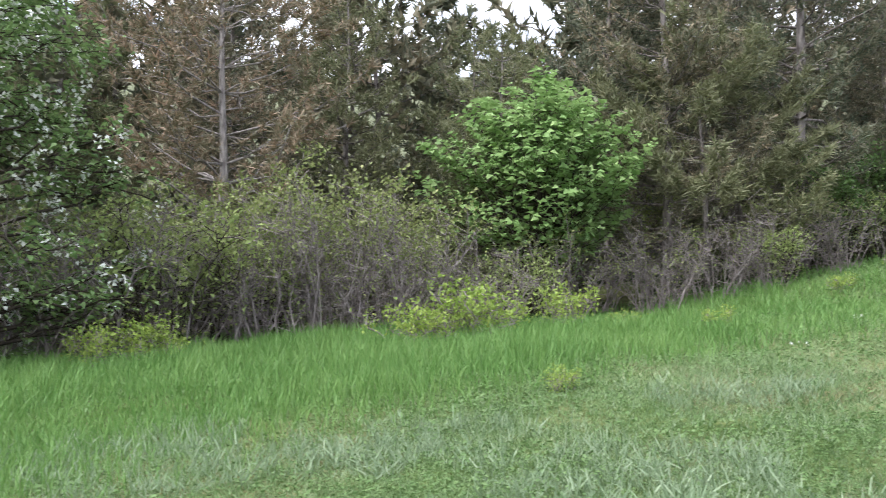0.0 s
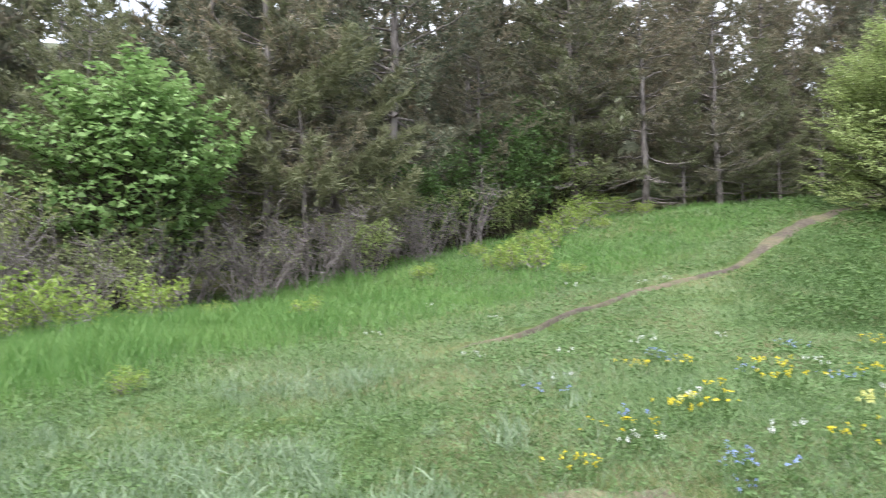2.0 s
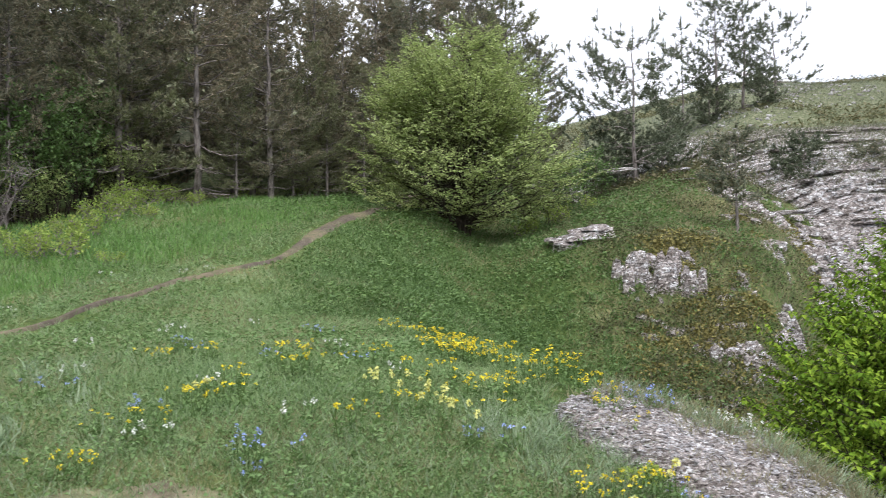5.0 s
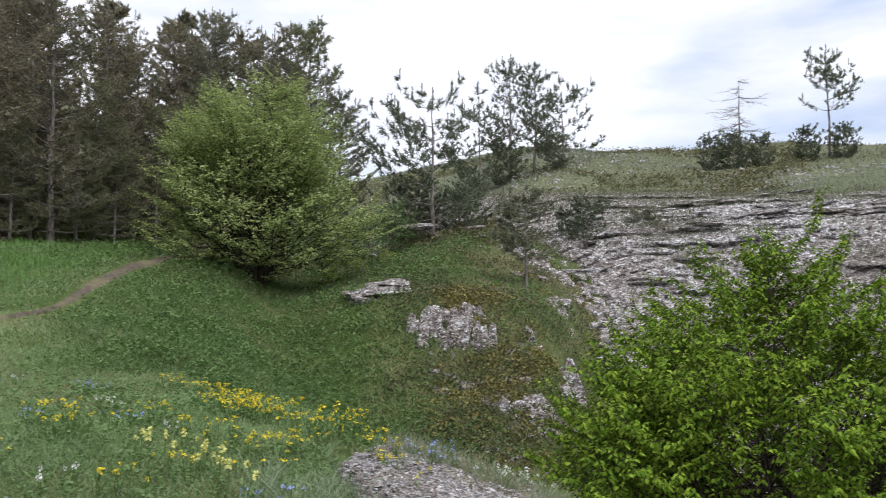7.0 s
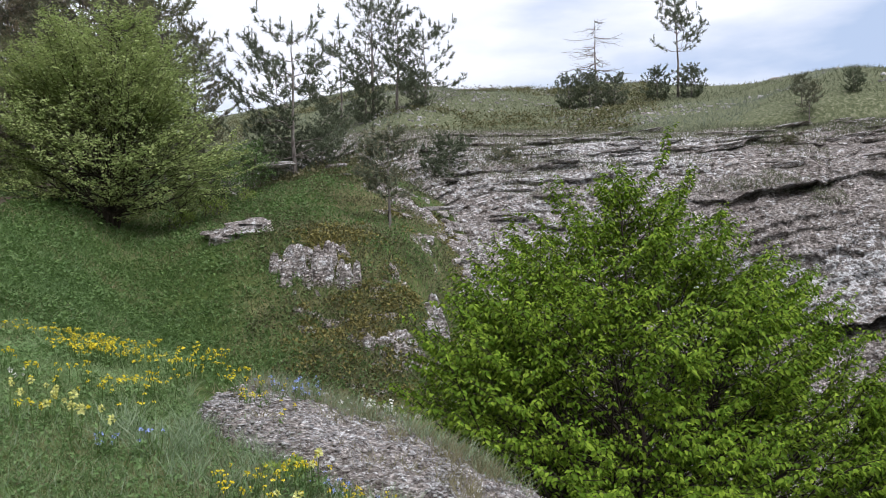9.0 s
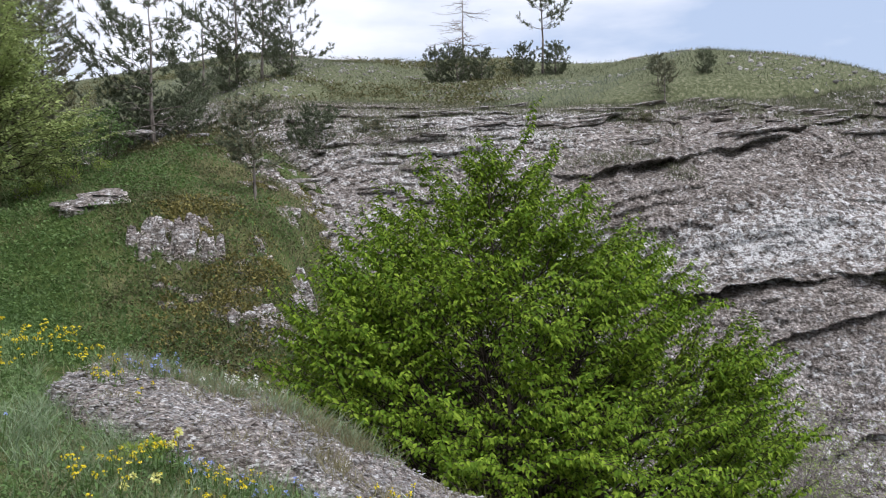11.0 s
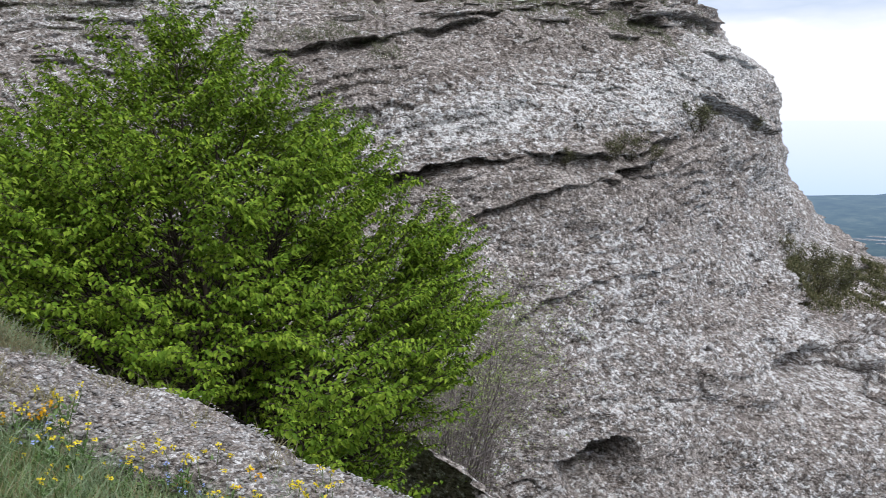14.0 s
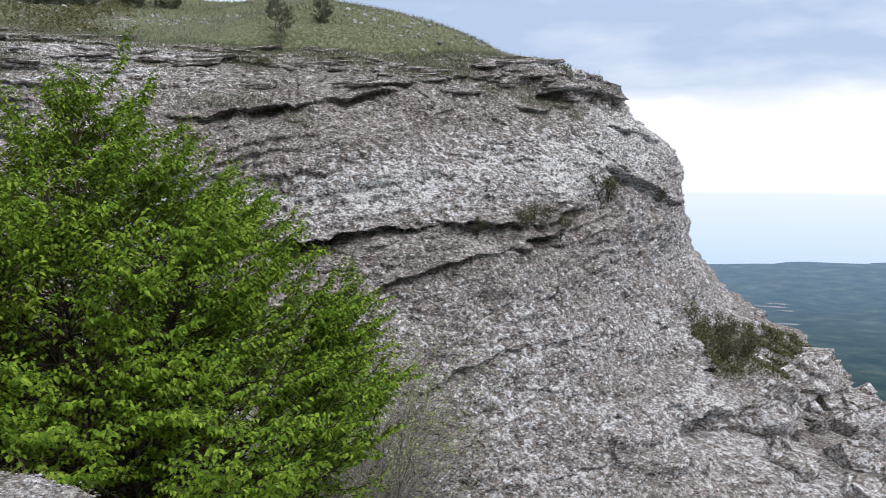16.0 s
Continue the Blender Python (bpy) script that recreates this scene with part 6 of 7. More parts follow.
# tall lush grass before the thicket
rnd, az, r, x, y = sow(150000, -38, 47, 5.6, 22, 403)
gap = edge_of(az) - r
keep = (gap > -1.2) & (gap < np.interp(az, [-38, 0, 15, 25, 34, 47], [5.2, 4.8, 5.0, 6.2, 6.0, 4.0]) + rnd.normal(0, 0.5, len(x))) & (off_path(x, y) > 0.4)
x, y, r = x[keep], y[keep], r[keep]
hgt = (0.75 + 0.9 * fbm(np.stack([x, y, 0 * x], 1) * 0.9, 3, seed=75)) * np.interp(np.degrees(np.arctan2(x, y)), [10, 24], [1.0, 0.62])
blades("tall_grass", "tall lush bright-green grass before the thicket", x, y, rnd, 0.30 * hgt * rnd.uniform(0.6, 1.35, len(x)), 0.0085 * (r / 9) ** 0.6, M_TALL, 0.22, 0.6, blade_arrays)

# darker, broader tufts and pale seed-headed tufts that break up the turf
rnd = np.random.default_rng(415)
for nm, lb, mat, n, per, hh, ww, a0, a1 in (("meadow_tufts", "dark green grass tufts in the meadow", M_HOLLOW, 2600, 14, 0.11, 0.008, -30, 62), ("pale_tufts", "pale silvery grass tufts in the meadow", M_SILVER, 1500, 14, 0.10, 0.007, -5, 62)):
    az, r = rnd.uniform(a0, a1, n), np.exp(rnd.uniform(math.log(3.3), math.log(22), n))
    x, y = polar(az, r)
    rim_d, _ = side(x, y, RIM)
    keep = (r < edge_of(az)) & (off_path(x, y) > 0.3) & ~on_shelf(az, r) & (fbm(np.stack([x, y, 0 * x], 1) * 0.45, 3, seed=93 + per) > -0.02)
    x, y, r = (np.repeat(q[keep], per) for q in (x, y, r))
    wide = 0.04 + 0.010 * r
    blades(nm, lb, x + rnd.normal(0, 1, len(x)) * wide, y + rnd.normal(0, 1, len(x)) * wide, rnd, hh * rnd.uniform(0.5, 1.3, len(x)), ww * (r / 6) ** 0.5, mat, 0.45, 0.8)

# silvery herbs near the camera's stand
rnd = np.random.default_rng(404)
n = 1700
az = rnd.uniform(-32, 30, n)
r = np.exp(rnd.uniform(math.log(4.0), math.log(7.2), n))
keep = fbm(np.stack([az * 0.12, r, 0 * r], 1), 3, seed=76) + 0.12 * (6.0 - r) / 2 - 0.10 * smooth(12, 26, az) > -0.04
x, y = polar(az[keep], r[keep])
n, per = len(x), 26
p = np.repeat(np.stack([x, y, ground(x, y) - 0.01], 1), per, 0) + rnd.normal(0, 0.045, (n * per, 3)) * [1, 1, 0]
w = np.stack([rnd.normal(0, 0.55, n * per), rnd.normal(0, 0.55, n * per), np.ones(n * per)], 1)
L = np.repeat(rnd.uniform(0.06, 0.15, n), per) * rnd.uniform(0.5, 1.3, n * per)
v, f = blade_arrays(p + np.stack([0 * L, 0 * L, rnd.uniform(0, 0.6, n * per) * L], 1), w, rnd.normal(0, 0.55, (n * per, 3)), L * 0.7, L * 0.05)
tagged(new("silvery_herbs", mesh_from("silvery_herbs", v, f, M_SILVER)), "clumps of upright silvery-green herbs", "herbs", kind="stuff")

# the hollow: deep green grass, drier and browner up the slope
rnd, az, r, x, y = sow(165000, 38, 80, 6.2, 30, 405)
rim_d, _ = side(x, y, RIM)
m_d, _ = side(x, y, FOOT)
p2 = np.stack([x, y, 0 * x], 1)
dry = smooth(-6, -1, m_d) * 0.35 + 0.35 * smooth(62, 69, az) * smooth(9, 12, r) + 0.12 * smooth(58, 63, az) + 1.0 * fbm(p2 * 0.8, 4, seed=81)
keep = ((rim_d > 0.35) | ((az < 52) & (r > 9) & (r < edge_of(az)))) & (rnd.random(len(x)) < smooth(39, 53, az)) & (off_path(x, y) > 0.25) & (fbm(p2 * 1.1, 3, seed=82) - 0.25 * smooth(70, 77, az) > -0.25)
is_dry = rnd.random(len(x)) < dry
for flag, nm, lb, mat, hh in ((False, "hollow_grass", "deep green grass in the hollow", M_HOLLOW, 0.15), (True, "slope_grass", "dry brownish grass on the slope", M_DRY, 0.15)):
    k = keep & (is_dry == flag)
    blades(nm, lb, x[k], y[k], rnd, hh * rnd.uniform(0.5, 1.4, k.sum()), 0.010 * (r[k] / 12) ** 0.7, mat, 0.5, 0.9)
rnd, az, r, x, y = sow(60000, 62, 81, 9, 28, 406)
m_d, _ = side(x, y, FOOT)
keep = (m_d > -7) & (fbm(np.stack([x, y, 0 * x], 1) * 0.9, 3, seed=83) > -0.06)
x, y, r = x[keep], y[keep], r[keep]
n = len(x)
p = np.stack([x, y, ground(x, y) + rnd.uniform(0, 0.14, n)], 1)
L = 0.045 * rnd.uniform(0.6, 1.4, n)
v, f = leaf_arrays(p, rnd.normal(0, 1, (n, 3)) + [0, 0, 0.5], rnd.normal(0, 0.6, (n, 3)) + [0, 0, 1], L, L * 0.6)
tagged(new("slope_scrub", mesh_from("slope_scrub", v, f, M_LEDGEBUSH)), "low olive scrub on the broken slope", "scrub", kind="stuff")

# broad-leaved herbs that stand in clumps all over the hollow
rnd, az, r, x, y = sow(110000, 40, 76, 6.2, 26, 417)
rim_d, _ = side(x, y, RIM)
m_d, _ = side(x, y, FOOT)
p2 = np.stack([x, y, 0 * x], 1)
clump = fbm(p2 * 1.5, 3, 0.6, seed=97)
keep = ((rim_d > 0.3) | ((az < 52) & (r > 9) & (r < edge_of(az)))) & (off_path(x, y) > 0.3) & (rnd.random(len(x)) < smooth(40, 52, az) * (1 - 0.7 * smooth(64, 72, az))) & (clump > -0.13)
x, y, r, clump = x[keep], y[keep], r[keep], clump[keep]
n = len(x)
p = np.stack([x, y, ground(x, y) + rnd.uniform(0.1, 1.0, n) * (0.05 + 0.75 * np.clip(clump + 0.05, 0, 1))], 1)
L = 0.042 * rnd.uniform(0.6, 1.4, n) * (r / 9) ** 0.5
v, f = leaf_arrays(p, rnd.normal(0, 1, (n, 3)) * [1, 1, 0.5] + [0, 0, 0.2], rnd.normal(0, 0.5, (n, 3)) + [0, 0, 1], L, L * 0.62)
tagged(new("hollow_herbs", mesh_from("hollow_herbs", v, f, M_DARKLEAF)), "dark green leafy herbs in the hollow", "herbs", kind="stuff")

# cushions of ochre moss between the broken rocks
rnd = np.random.default_rng(414)
cushion = [(a + q * 0.7, d + q * 0.4) for a, d, s1, s2 in outcrops[3:90:2] for q in (rnd.normal(0, 1),)]
cushion += [(rnd.normal(67, 1.2), rnd.normal(15.9, 0.5)) for q in range(30)] + [(rnd.normal(70.5, 2.2), rnd.normal(13.9, 0.9)) for q in range(40)]
ax, dx = np.array(cushion).T
x, y = polar(np.repeat(ax, 90) , np.repeat(dx, 90))
n = len(x)
wide = np.repeat(rnd.uniform(0.06, 0.2, len(ax)), 90)[:, None]
off = rnd.normal(0, 1, (n, 2)) * wide
x, y = x + off[:, 0], y + off[:, 1]
p = np.stack([x, y, ground(x, y) + 0.6 * wide[:, 0] * np.exp(-(off ** 2).sum(1) / (2 * wide[:, 0] ** 2)) + rnd.uniform(0, 0.05, n)], 1)
L = rnd.uniform(0.03, 0.07, n)
v, f = leaf_arrays(p, rnd.normal(0, 1, (n, 3)) + [0, 0, 0.4], rnd.normal(0, 0.6, (n, 3)) + [0, 0, 1], L, L * 0.7)
tagged(new("moss_cushions", mesh_from("moss_cushions", v, f, M_MOSS)), "ochre moss cushions between the broken rocks", "moss", kind="stuff")

# thin dry-green turf on the mountain top
rnd, az, r, x, y = sow(110000, 52, 121, 24, 75, 407)
m_d, _ = side(x, y, FOOT)
p2 = np.stack([x, y, 0 * x], 1)
keep = (m_d > np.where(az > 74, 5.6, 2.5) + 4.0 * fbm(p2 * 0.5, 3, seed=84)) & (m_d < 44) & (fbm(p2 * 0.35, 4, seed=85) > -0.16)
silver = fbm(p2 * 0.16, 3, seed=86) > np.where(az < 84, 0.05, 0.10)
for flag, nm, lb, mat in ((False, "mountain_turf", "thin dry-green turf on the mountain top", M_PLATEAU), (True, "silver_turf", "grey-green herbs on the mountain slope", M_SILVERTURF)):
    k = keep & (silver == flag)
    blades(nm, lb, x[k], y[k], rnd, 0.16 * rnd.uniform(0.4, 1.5, k.sum()), 0.022 * (r[k] / 35) ** 0.7, mat, 0.6, 0.8)
# scrub and stones strewn over the mountain top
rnd, az, r, x, y = sow(11000, 56, 118, 24, 62, 410)
m_d, _ = side(x, y, FOOT)
keep = (m_d > 3.5) & (m_d < 40) & (az < 89) & (fbm(np.stack([x, y, 0 * x], 1) * 0.22, 3, seed=89) > 0.03)
x, y, r = x[keep], y[keep], r[keep]
n, per = len(x), 14
p = np.repeat(np.stack([x, y, ground(x, y)], 1), per, 0) + np.abs(rnd.normal(0, 1, (n * per, 3))) * [0, 0, 0.10] + rnd.normal(0, 0.16, (n * per, 3)) * [1, 1, 0]
L = rnd.uniform(0.06, 0.14, n * per)
v, f = leaf_arrays(p, rnd.normal(0, 1, (n * per, 3)) + [0, 0, 0.5], rnd.normal(0, 0.6, (n * per, 3)) + [0, 0, 1], L, L * 0.6)
tagged(new("mountain_scrub", mesh_from("mountain_scrub", v, f, M_DRYGREEN)), "low olive scrub on the mountain top", "scrub", kind="stuff")
rnd, az, r, x, y = sow(9000, 68, 120, 26, 60, 411)
m_d, _ = side(x, y, FOOT)
keep = (m_d > 4) & (m_d < 36) & (fbm(np.stack([x, y, 0 * x], 1) * 0.3, 3, seed=90) > 0.02)
v, f = cobbles(np.stack([x, y, ground(x, y)], 1)[keep], 0.04 + 0.13 * rnd.random(keep.sum()) ** 3, rnd)
tagged(new("strewn_stones", mesh_from("strewn_stones", v, f, M_COBBLE)), "pale stones strewn over the mountain turf", "stones", kind="stuff")
# grass in the joints and on the shelves of the cliff
rnd = np.random.default_rng(408)
ci = rnd.integers(2, 830, 130000)
cj = rnd.integers(45, 458, 130000)
lie = np.gradient(inward, axis=1)[ci, cj] / np.gradient(Z, axis=1)[ci, cj]
keep = ((lie > 1.6) & (fbm(np.stack([S[ci, cj], Z[ci, cj], 0 * Z[ci, cj]], 1) * 0.7, 3, seed=87) > np.where(s_keys[ci] < 9, -0.02, 0.06)) & ((Z[ci, cj] > 3.6) | (s_keys[ci] < 12)))
ci, cj = ci[keep], cj[keep]
n = len(ci)
p = np.stack([CX[ci, cj], CY[ci, cj], ZZ[ci, cj] - 0.02], 1)
w = np.stack([rnd.normal(0, 0.5, n), rnd.normal(0, 0.5, n), np.ones(n)], 1)
v, f = blade_arrays(p, w, rnd.normal(0, 0.7, (n, 3)), 0.13 * rnd.uniform(0.5, 1.4, n), np.full(n, 0.018))
tagged(new("ledge_grass", mesh_from("ledge_grass", v, f, M_PLATEAU)), "tufts of dry grass on the cliff ledges", "grass", kind="stuff")

# turf that creeps down over the top beds of the cliff
rnd = np.random.default_rng(419)
n = 130000
sa, za = rnd.uniform(s_keys[2], 27, n), 6.2 - 3.4 * rnd.random(n) ** 1.4
ci, cj = np.searchsorted(s_keys, sa), np.searchsorted(zs, za)
lie = np.gradient(inward, axis=1)[ci, cj] / np.gradient(Z, axis=1)[ci, cj]
creep = fbm(np.stack([sa * 0.6, za * 1.4, 0 * sa], 1), 4, 0.6, seed=94) + 0.40 * smooth(4.6, 6.0, za) * (1 - 0.55 * smooth(11, 20, sa)) + 0.16 * smooth(8.5, 5.5, sa) + 0.05 * np.clip(lie, -1, 3)
keep = creep > 0.22
ci, cj = ci[keep], cj[keep]
n = len(ci)
p = np.stack([CX[ci, cj], CY[ci, cj], ZZ[ci, cj] - 0.02], 1) + rnd.normal(0, 0.03, (n, 3))
w = np.stack([rnd.normal(0, 0.6, n), rnd.normal(0, 0.6, n), np.ones(n)], 1)
v, f = spike_arrays(p, w, rnd.normal(0, 0.7, (n, 3)), 0.12 * rnd.uniform(0.5, 1.4, n), np.full(n, 0.022))
tagged(new("creeping_turf", mesh_from("creeping_turf", v, f, M_PLATEAU)), "dry-green turf creeping over the top beds", "grass", kind="stuff")

# grassy shoulder on the nose of the cliff
rnd = np.random.default_rng(413)
n = 30000
sa, za = rnd.uniform(28.3, 39, n), rnd.uniform(-6.8, -3.7, n)
keep = np.abs((za + 4.45) + 0.16 * (sa - 29)) < 0.8 + 0.5 * fbm(np.stack([sa, za, 0 * sa], 1) * 0.8, 3, seed=92)
sa, za = sa[keep], za[keep]
ci, cj = np.searchsorted(s_keys, sa), np.searchsorted(zs, za)
n = len(ci)
p = np.stack([CX[ci, cj], CY[ci, cj], ZZ[ci, cj] - 0.02], 1) + rnd.normal(0, 0.08, (n, 3)) * [1, 1, 0.3]
half = n // 2
w = np.stack([rnd.normal(0, 0.5, half), rnd.normal(0, 0.5, half), np.ones(half)], 1)
v, f = blade_arrays(p[:half], w, rnd.normal(0, 0.7, (half, 3)), 0.24 * rnd.uniform(0.5, 1.4, half), np.full(half, 0.03))
tagged(new("nose_grass", mesh_from("nose_grass", v, f, M_DRYGREEN)), "brownish grass patch on the cliff shoulder", "grass", kind="stuff")
m = n - half
L = 0.11 * rnd.uniform(0.6, 1.4, m)
v, f = leaf_arrays(p[half:] + np.abs(rnd.normal(0, 0.12, (m, 3))) * [0, 0, 1], rnd.normal(0, 1, (m, 3)) + [0, 0, 0.5], rnd.normal(0, 0.6, (m, 3)) + [0, 0, 1], L, L * 0.6)
tagged(new("nose_scrub", mesh_from("nose_scrub", v, f, M_LEDGEBUSH)), "olive scrub on the cliff shoulder", "scrub", kind="stuff")

# feathery grass and herbs on the rim beside the stone shelf
rnd, az, r, x, y = sow(64000, 58, 112, 2.6, 6.6, 409)
rim_d, _ = side(x, y, RIM)
fringe = (rim_d > -0.10) & (rim_d < 0.3) & (az > 62)
clear = ~on_shelf(az, r) | (fringe & (az < 80))
keep = clear & (rim_d < 0.4) & (fbm(np.stack([x, y, 0 * x], 1) * 1.6, 3, seed=88) + 0.1 * fringe > -0.12)
x, y, r = x[keep], y[keep], r[keep]
half = rnd.random(len(x)) < 0.38
pale = (rnd.random(len(x)) < 0.4) & ~half
raised = 0.085 * on_shelf(np.degrees(np.arctan2(x, y)), r)
blades("rim_silver_grass", "pale feathery grass on the rim", x[pale], y[pale], rnd, 0.11 * rnd.uniform(0.5, 1.3, pale.sum()), np.full(pale.sum(), 0.004), M_SILVER, 0.4, 0.9, blade_arrays, raised[pale])
for flag, nm, lb, mat, hh in ((True, "rim_grass", "fine green grass on the rim", M_GRASS, 0.10), (False, "rim_dry_grass", "feathery dry grass on the rim", M_DRY, 0.10)):
    k = (half == flag) & ~pale
    blades(nm, lb, x[k], y[k], rnd, hh * rnd.uniform(0.5, 1.3, k.sum()), np.full(k.sum(), 0.004), mat, 0.4, 0.9, blade_arrays, raised[k])

# small tufts rooted in the joints of the stone shelf
rnd = np.random.default_rng(416)
az, r = rnd.uniform(60, 95, 75), rnd.uniform(3.9, 5.5, 75)
x, y = polar(az, r)
rim_d, _ = side(x, y, RIM)
keep = on_shelf(az, r) & (rim_d < 0.1)
x, y = (np.repeat(q[keep], 60) + rnd.normal(0, 0.05, keep.sum() * 60) for q in (x, y))
p = np.stack([x, y, ground(x, y) + 0.09], 1)
w = np.stack([rnd.normal(0, 0.6, len(x)), rnd.normal(0, 0.6, len(x)), np.ones(len(x))], 1)
v, f = blade_arrays(p, w, rnd.normal(0, 0.8, (len(x), 3)), 0.09 * rnd.uniform(0.5, 1.3, len(x)), np.full(len(x), 0.004))
tagged(new("shelf_tufts", mesh_from("shelf_tufts", v, f, M_DRY)), "small dry tufts in the joints of the stone shelf", "grass", kind="stuff")

# arching feather grass where the meadow meets the stone shelf
rnd = np.random.default_rng(418)
ax = np.concatenate([rnd.uniform(54, 66, 30), rnd.uniform(67, 96, 26)])
dx = np.concatenate([rnd.uniform(4.2, 5.2, 30), rnd.uniform(3.7, 4.2, 26)])
x, y = polar(np.repeat(ax, 70), np.repeat(dx, 70))
x, y = x + rnd.normal(0, 0.06, len(x)), y + rnd.normal(0, 0.06, len(x))
keep = ~on_shelf(np.degrees(np.arctan2(x, y)), np.hypot(x, y))
x, y = x[keep], y[keep]
blades("feather_grass", "pale arching feather grass beside the stone shelf", x, y, rnd, 0.16 * rnd.uniform(0.5, 1.3, len(x)), np.full(len(x), 0.0035), M_SILVER, 0.45, 1.1, blade_arrays)


# thick fringe of feathery grass along the crest, beyond the bare stone
rnd = np.random.default_rng(420)
ax = rnd.uniform(62.5, 78, 90)
dx = np.interp(ax, [62, 66, 70, 78], [5.62, 5.45, 5.32, 5.08]) + rnd.uniform(-0.26, 0.10, 90) * np.interp(ax, [62, 78], [1.0, 0.4])
x, y = polar(np.repeat(ax, 60), np.repeat(dx, 60))
x, y = x + rnd.normal(0, 0.06, len(x)), y + rnd.normal(0, 0.06, len(x))
for nm, lb, mat, part in (("crest_grass", "pale feathery grass along the crest of the rim", M_SILVER, slice(0, None, 2)), ("crest_dry_grass", "dry feathery grass along the crest of the rim", M_DRY, slice(1, None, 2))):
    blades(nm, lb, x[part], y[part], rnd, 0.15 * rnd.uniform(0.4, 1.3, len(x[part])), np.full(len(x[part]), 0.004), mat, 0.45, 0.9, blade_arrays, 0.07)


def flower_clump(name, seed, mat, heads, height, spread, petal, per, label, group, leafmat=M_HERB):
    """A clump of flowers: each a thin stem with a rounded head of many petals, and low leaves."""
    rnd = np.random.default_rng(seed)
    ob = new(name)
    w = Wood()
    w.tube(sway(np.array([0, 0, -0.02]), np.array([0.012, 0.006, height]), 0.006, rnd, 4), [0.0022, 0.002, 0.0018, 0.0015], 3)
    stem_me = w.mesh("stem", M_STEM)
    d = unit(rnd.normal(0, 1, (per, 3)) + [0, 0, 0.4])
    v, f = leaf_arrays(d * petal * 0.35, d + rnd.normal(0, 0.3, (per, 3)), rnd.normal(0, 0.5, (per, 3)) + [0, 0, 1], np.full(per, petal) * rnd.uniform(0.7, 1.2, per), np.full(per, petal * 0.8))
    head_me = mesh_from("flower_head", v, f, mat)
    tops = []
    for q in range(heads):
        a, d, h = rnd.uniform(0, 6.28), spread * math.sqrt(rnd.random()), rnd.uniform(0.65, 1.1)
        turn = Euler((rnd.normal(0, 0.15), rnd.normal(0, 0.15), a))
        s = part_of(ob, "stem", stem_me)
        s.matrix_basis = Matrix.LocRotScale((math.cos(a) * d, math.sin(a) * d, 0), turn, (1, 1, h))
        top = s.matrix_basis @ Vector((0.012, 0.006, height))
        size = rnd.uniform(0.75, 1.2)
        part_of(s, "flower_head", head_me).matrix_basis = Matrix.LocRotScale((0.012, 0.006, height), Euler((0, 0, rnd.uniform(0, 6))), (size, size, size / h))
        tops.append(top[:])
    tops = np.array(tops)
    m = heads * 8
    lp = np.repeat(tops, 8, 0) * np.stack([np.full(m, 0.8), np.full(m, 0.8), rnd.uniform(0.05, 0.6, m)], 1)
    v, f = leaf_arrays(lp, rnd.normal(0, 1, (m, 3)) + [0, 0, 0.4], rnd.normal(0, 0.4, (m, 3)) + [0, 0, 1], np.full(m, 0.035), np.full(m, 0.012))
    tagged(part_of(ob, "foliage", mesh_from("foliage", v, f, leafmat)), kind="stuff")
    return tagged(ob, label, "flower", group)


def scatter_flowers(stock, places, lo=0.8, hi=1.25):
    for q, (az, r) in enumerate(places):
        ob = stock[q] if q < len(stock) else None
        sink = -0.08 if on_shelf(np.array([az]), np.array([r]))[0] else 0.0
        if ob:
            stand(ob, az, r, rf.uniform(0, 6.28), rf.uniform(lo, hi), sink)
        else:
            more(stock[q % len(stock)], az, r, rf.uniform(0, 6.28), rf.uniform(lo, hi), sink)


rf = random.Random(77)
yellow = [flower_clump("yellow_flowers", 501 + q, M_YELLOW, 7 + 2 * q, 0.14, 0.15, 0.012, 8, "clump of small bright yellow flowers", "yellow flower clumps") for q in range(3)]
places = []
for a0, r0, a1, r1, n in ((48.5, 8.3, 52.5, 6.9, 9), (51.5, 7.0, 53.5, 6.4, 13), (53, 6.5, 61, 5.7, 15), (52.5, 5.4, 57, 5.4, 6), (44, 4.6, 55, 4.7, 3), (60, 5.2, 64, 4.9, 3), (60, 4.2, 74, 3.9, 9), (60, 3.7, 80, 3.6, 7), (76, 4.1, 95, 3.8, 12), (28, 4.4, 48, 6.0, 9), (30, 6.5, 50, 5.4, 6)):
    for q in range(n):
        t = (q + rf.random()) / n
        places.append((a0 + (a1 - a0) * t + rf.uniform(-0.8, 0.8), r0 + (r1 - r0) * t + rf.uniform(-0.25, 0.25)))
scatter_flowers(yellow, places)
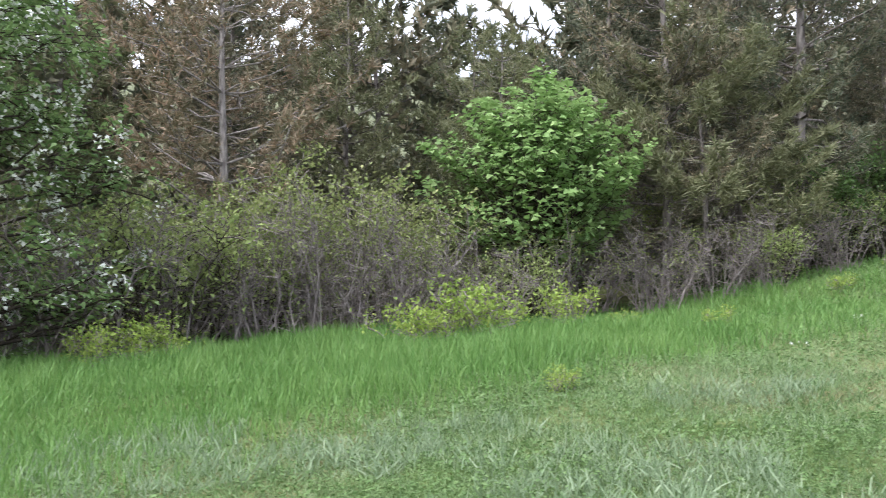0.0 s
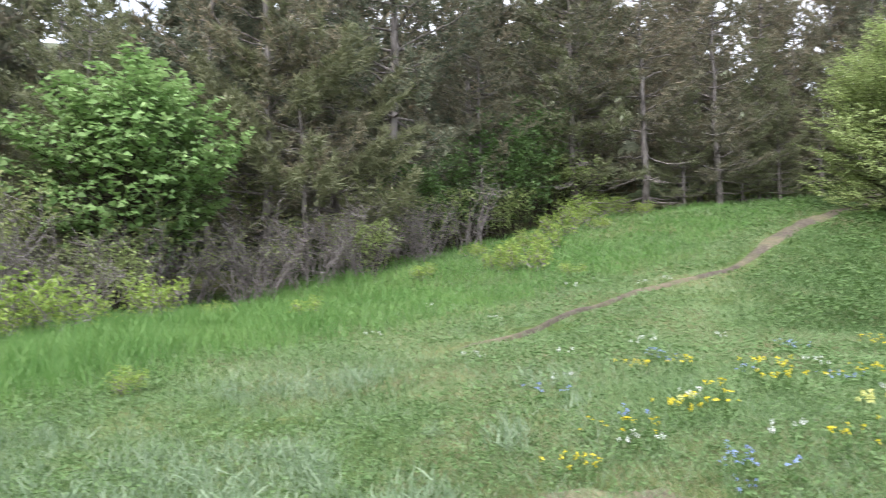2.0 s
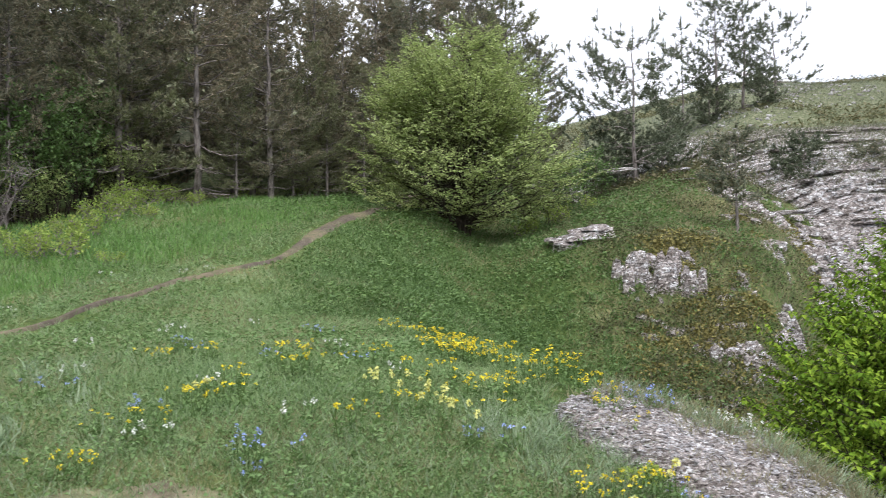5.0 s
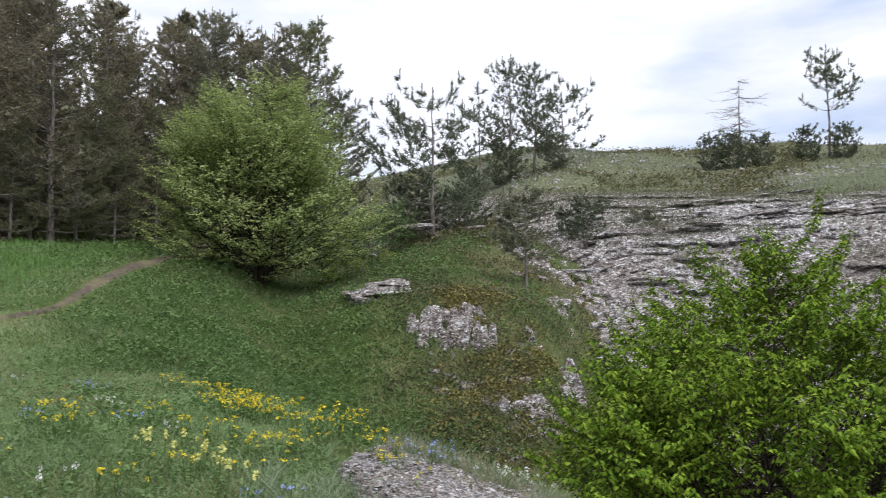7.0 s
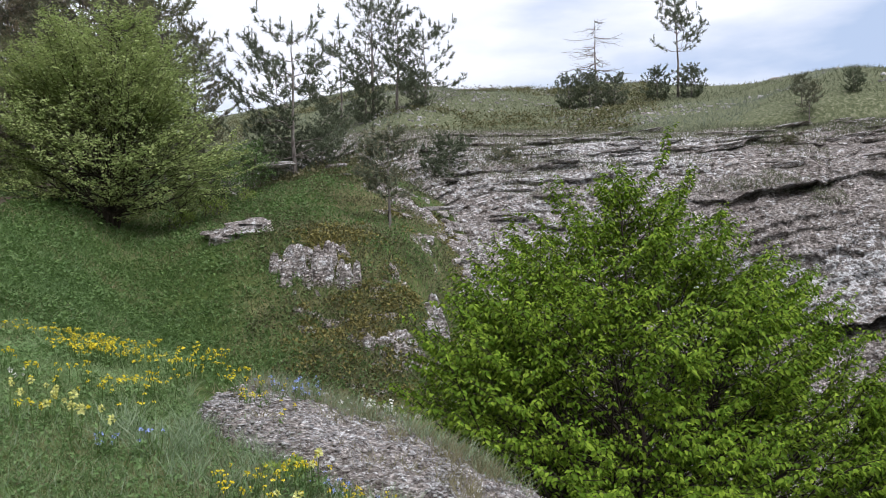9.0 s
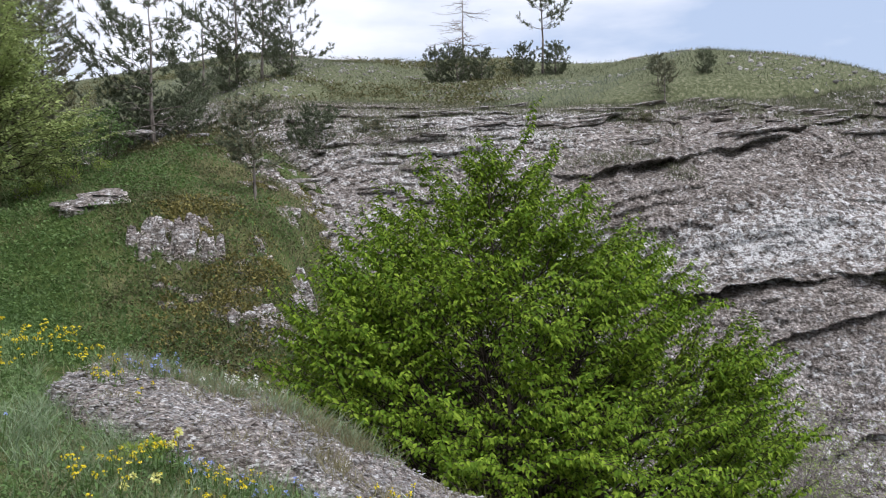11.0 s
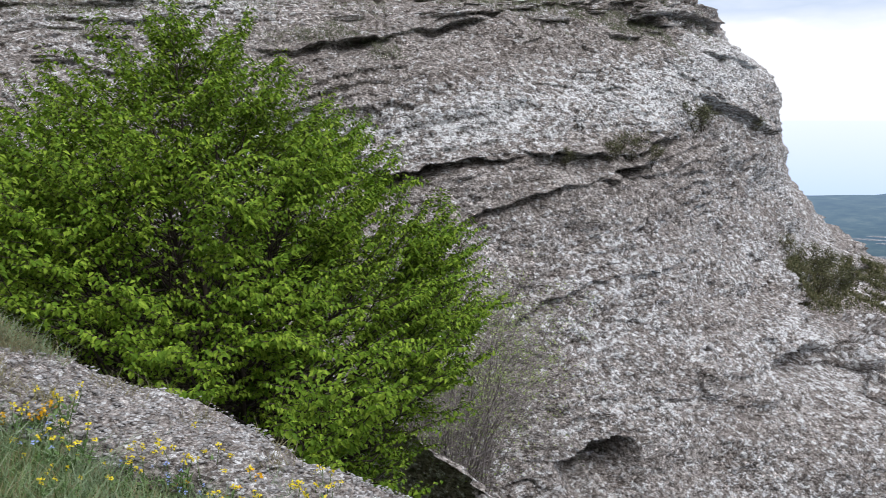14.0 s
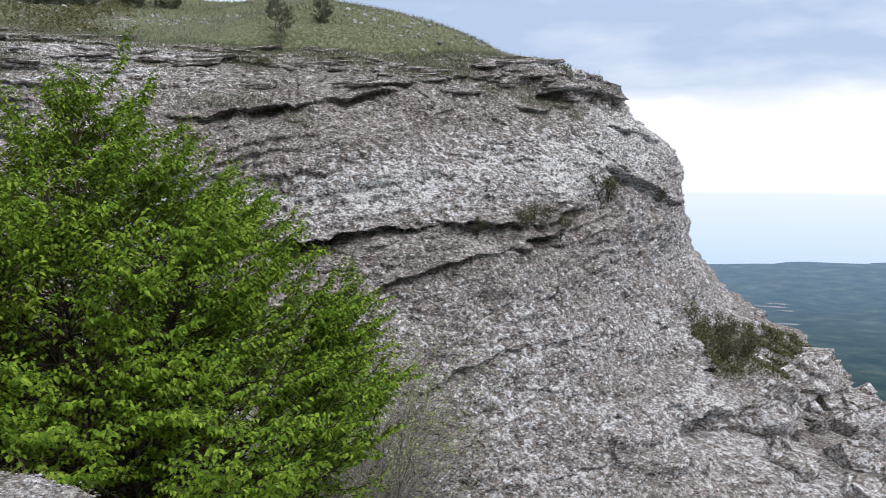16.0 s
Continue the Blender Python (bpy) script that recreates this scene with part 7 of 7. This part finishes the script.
cream = [flower_clump("cream_flowers", 511 + q, M_CREAM, 2 + q, 0.2, 0.07, 0.019, 18, "tall cream-yellow flower spikes", "cream flower clumps") for q in range(2)]
scatter_flowers(cream, [(46.6, 5.05), (47.4, 4.95), (47.9, 5.15), (50.5, 4.75), (51.3, 4.6), (51.0, 4.9), (49.6, 5.0), (52.0, 4.5), (36.5, 4.9), (64.5, 3.9), (65.6, 4.2)])
blue = [flower_clump("blue_flowers", 521 + q, M_BLUE, 8, 0.11, 0.12, 0.011, 7, "clump of small sky-blue flowers", "blue flower clumps") for q in range(2)]
scatter_flowers(blue, [(38.2, 4.3), (39.4, 4.4), (40.6, 4.25), (38.8, 4.1), (46.0, 5.9), (46.8, 6.0), (40.5, 6.0), (36, 6.6), (35.2, 6.8), (53.6, 4.5), (54.6, 4.45), (64.2, 5.4), (64.9, 5.35), (65.6, 5.35), (63.8, 5.45), (65.2, 5.5), (28, 5.6), (33, 5.0), (66.8, 4.3), (67.6, 4.2), (69.5, 4.1), (72.2, 4.0), (78.6, 4.1), (83.5, 4.1), (84.6, 4.0), (86.5, 3.9), (88.2, 4.05), (44.5, 7.4), (43.5, 7.5)])
white = [flower_clump("white_flowers", 531, M_WHITE, 6, 0.12, 0.12, 0.014, 8, "clump of small white flowers", "white flower clumps")]
scatter_flowers(white, [(68.6, 5.35), (69.5, 5.35), (70.3, 5.35), (71.0, 5.35), (71.7, 5.3), (26, 9.6), (31.5, 12), (22, 11), (36, 11.8), (37.5, 12.2), (30, 7.2), (35, 7.5), (18, 9), (33, 4.6), (37, 5.3), (42, 4.7), (45, 6.4), (48.5, 5.6), (40, 8.3), (29, 6.1), (24, 7.3)], 0.7, 1.1)
orange = [flower_clump("orange_flowers", 541, M_ORANGE, 18, 0.10, 0.10, 0.017, 9, "clump of orange-yellow flowers", "orange flower clumps")]
scatter_flowers(orange, [(77.6, 4.25), (87.0, 4.0), (89.5, 3.95)])
rosette = flower_clump("yellow_umbel", 551, M_SPURGE, 20, 0.11, 0.10, 0.03, 10, "yellow-green spurge clump beside the stone shelf", "")
stand(rosette, 63.9, 4.4)
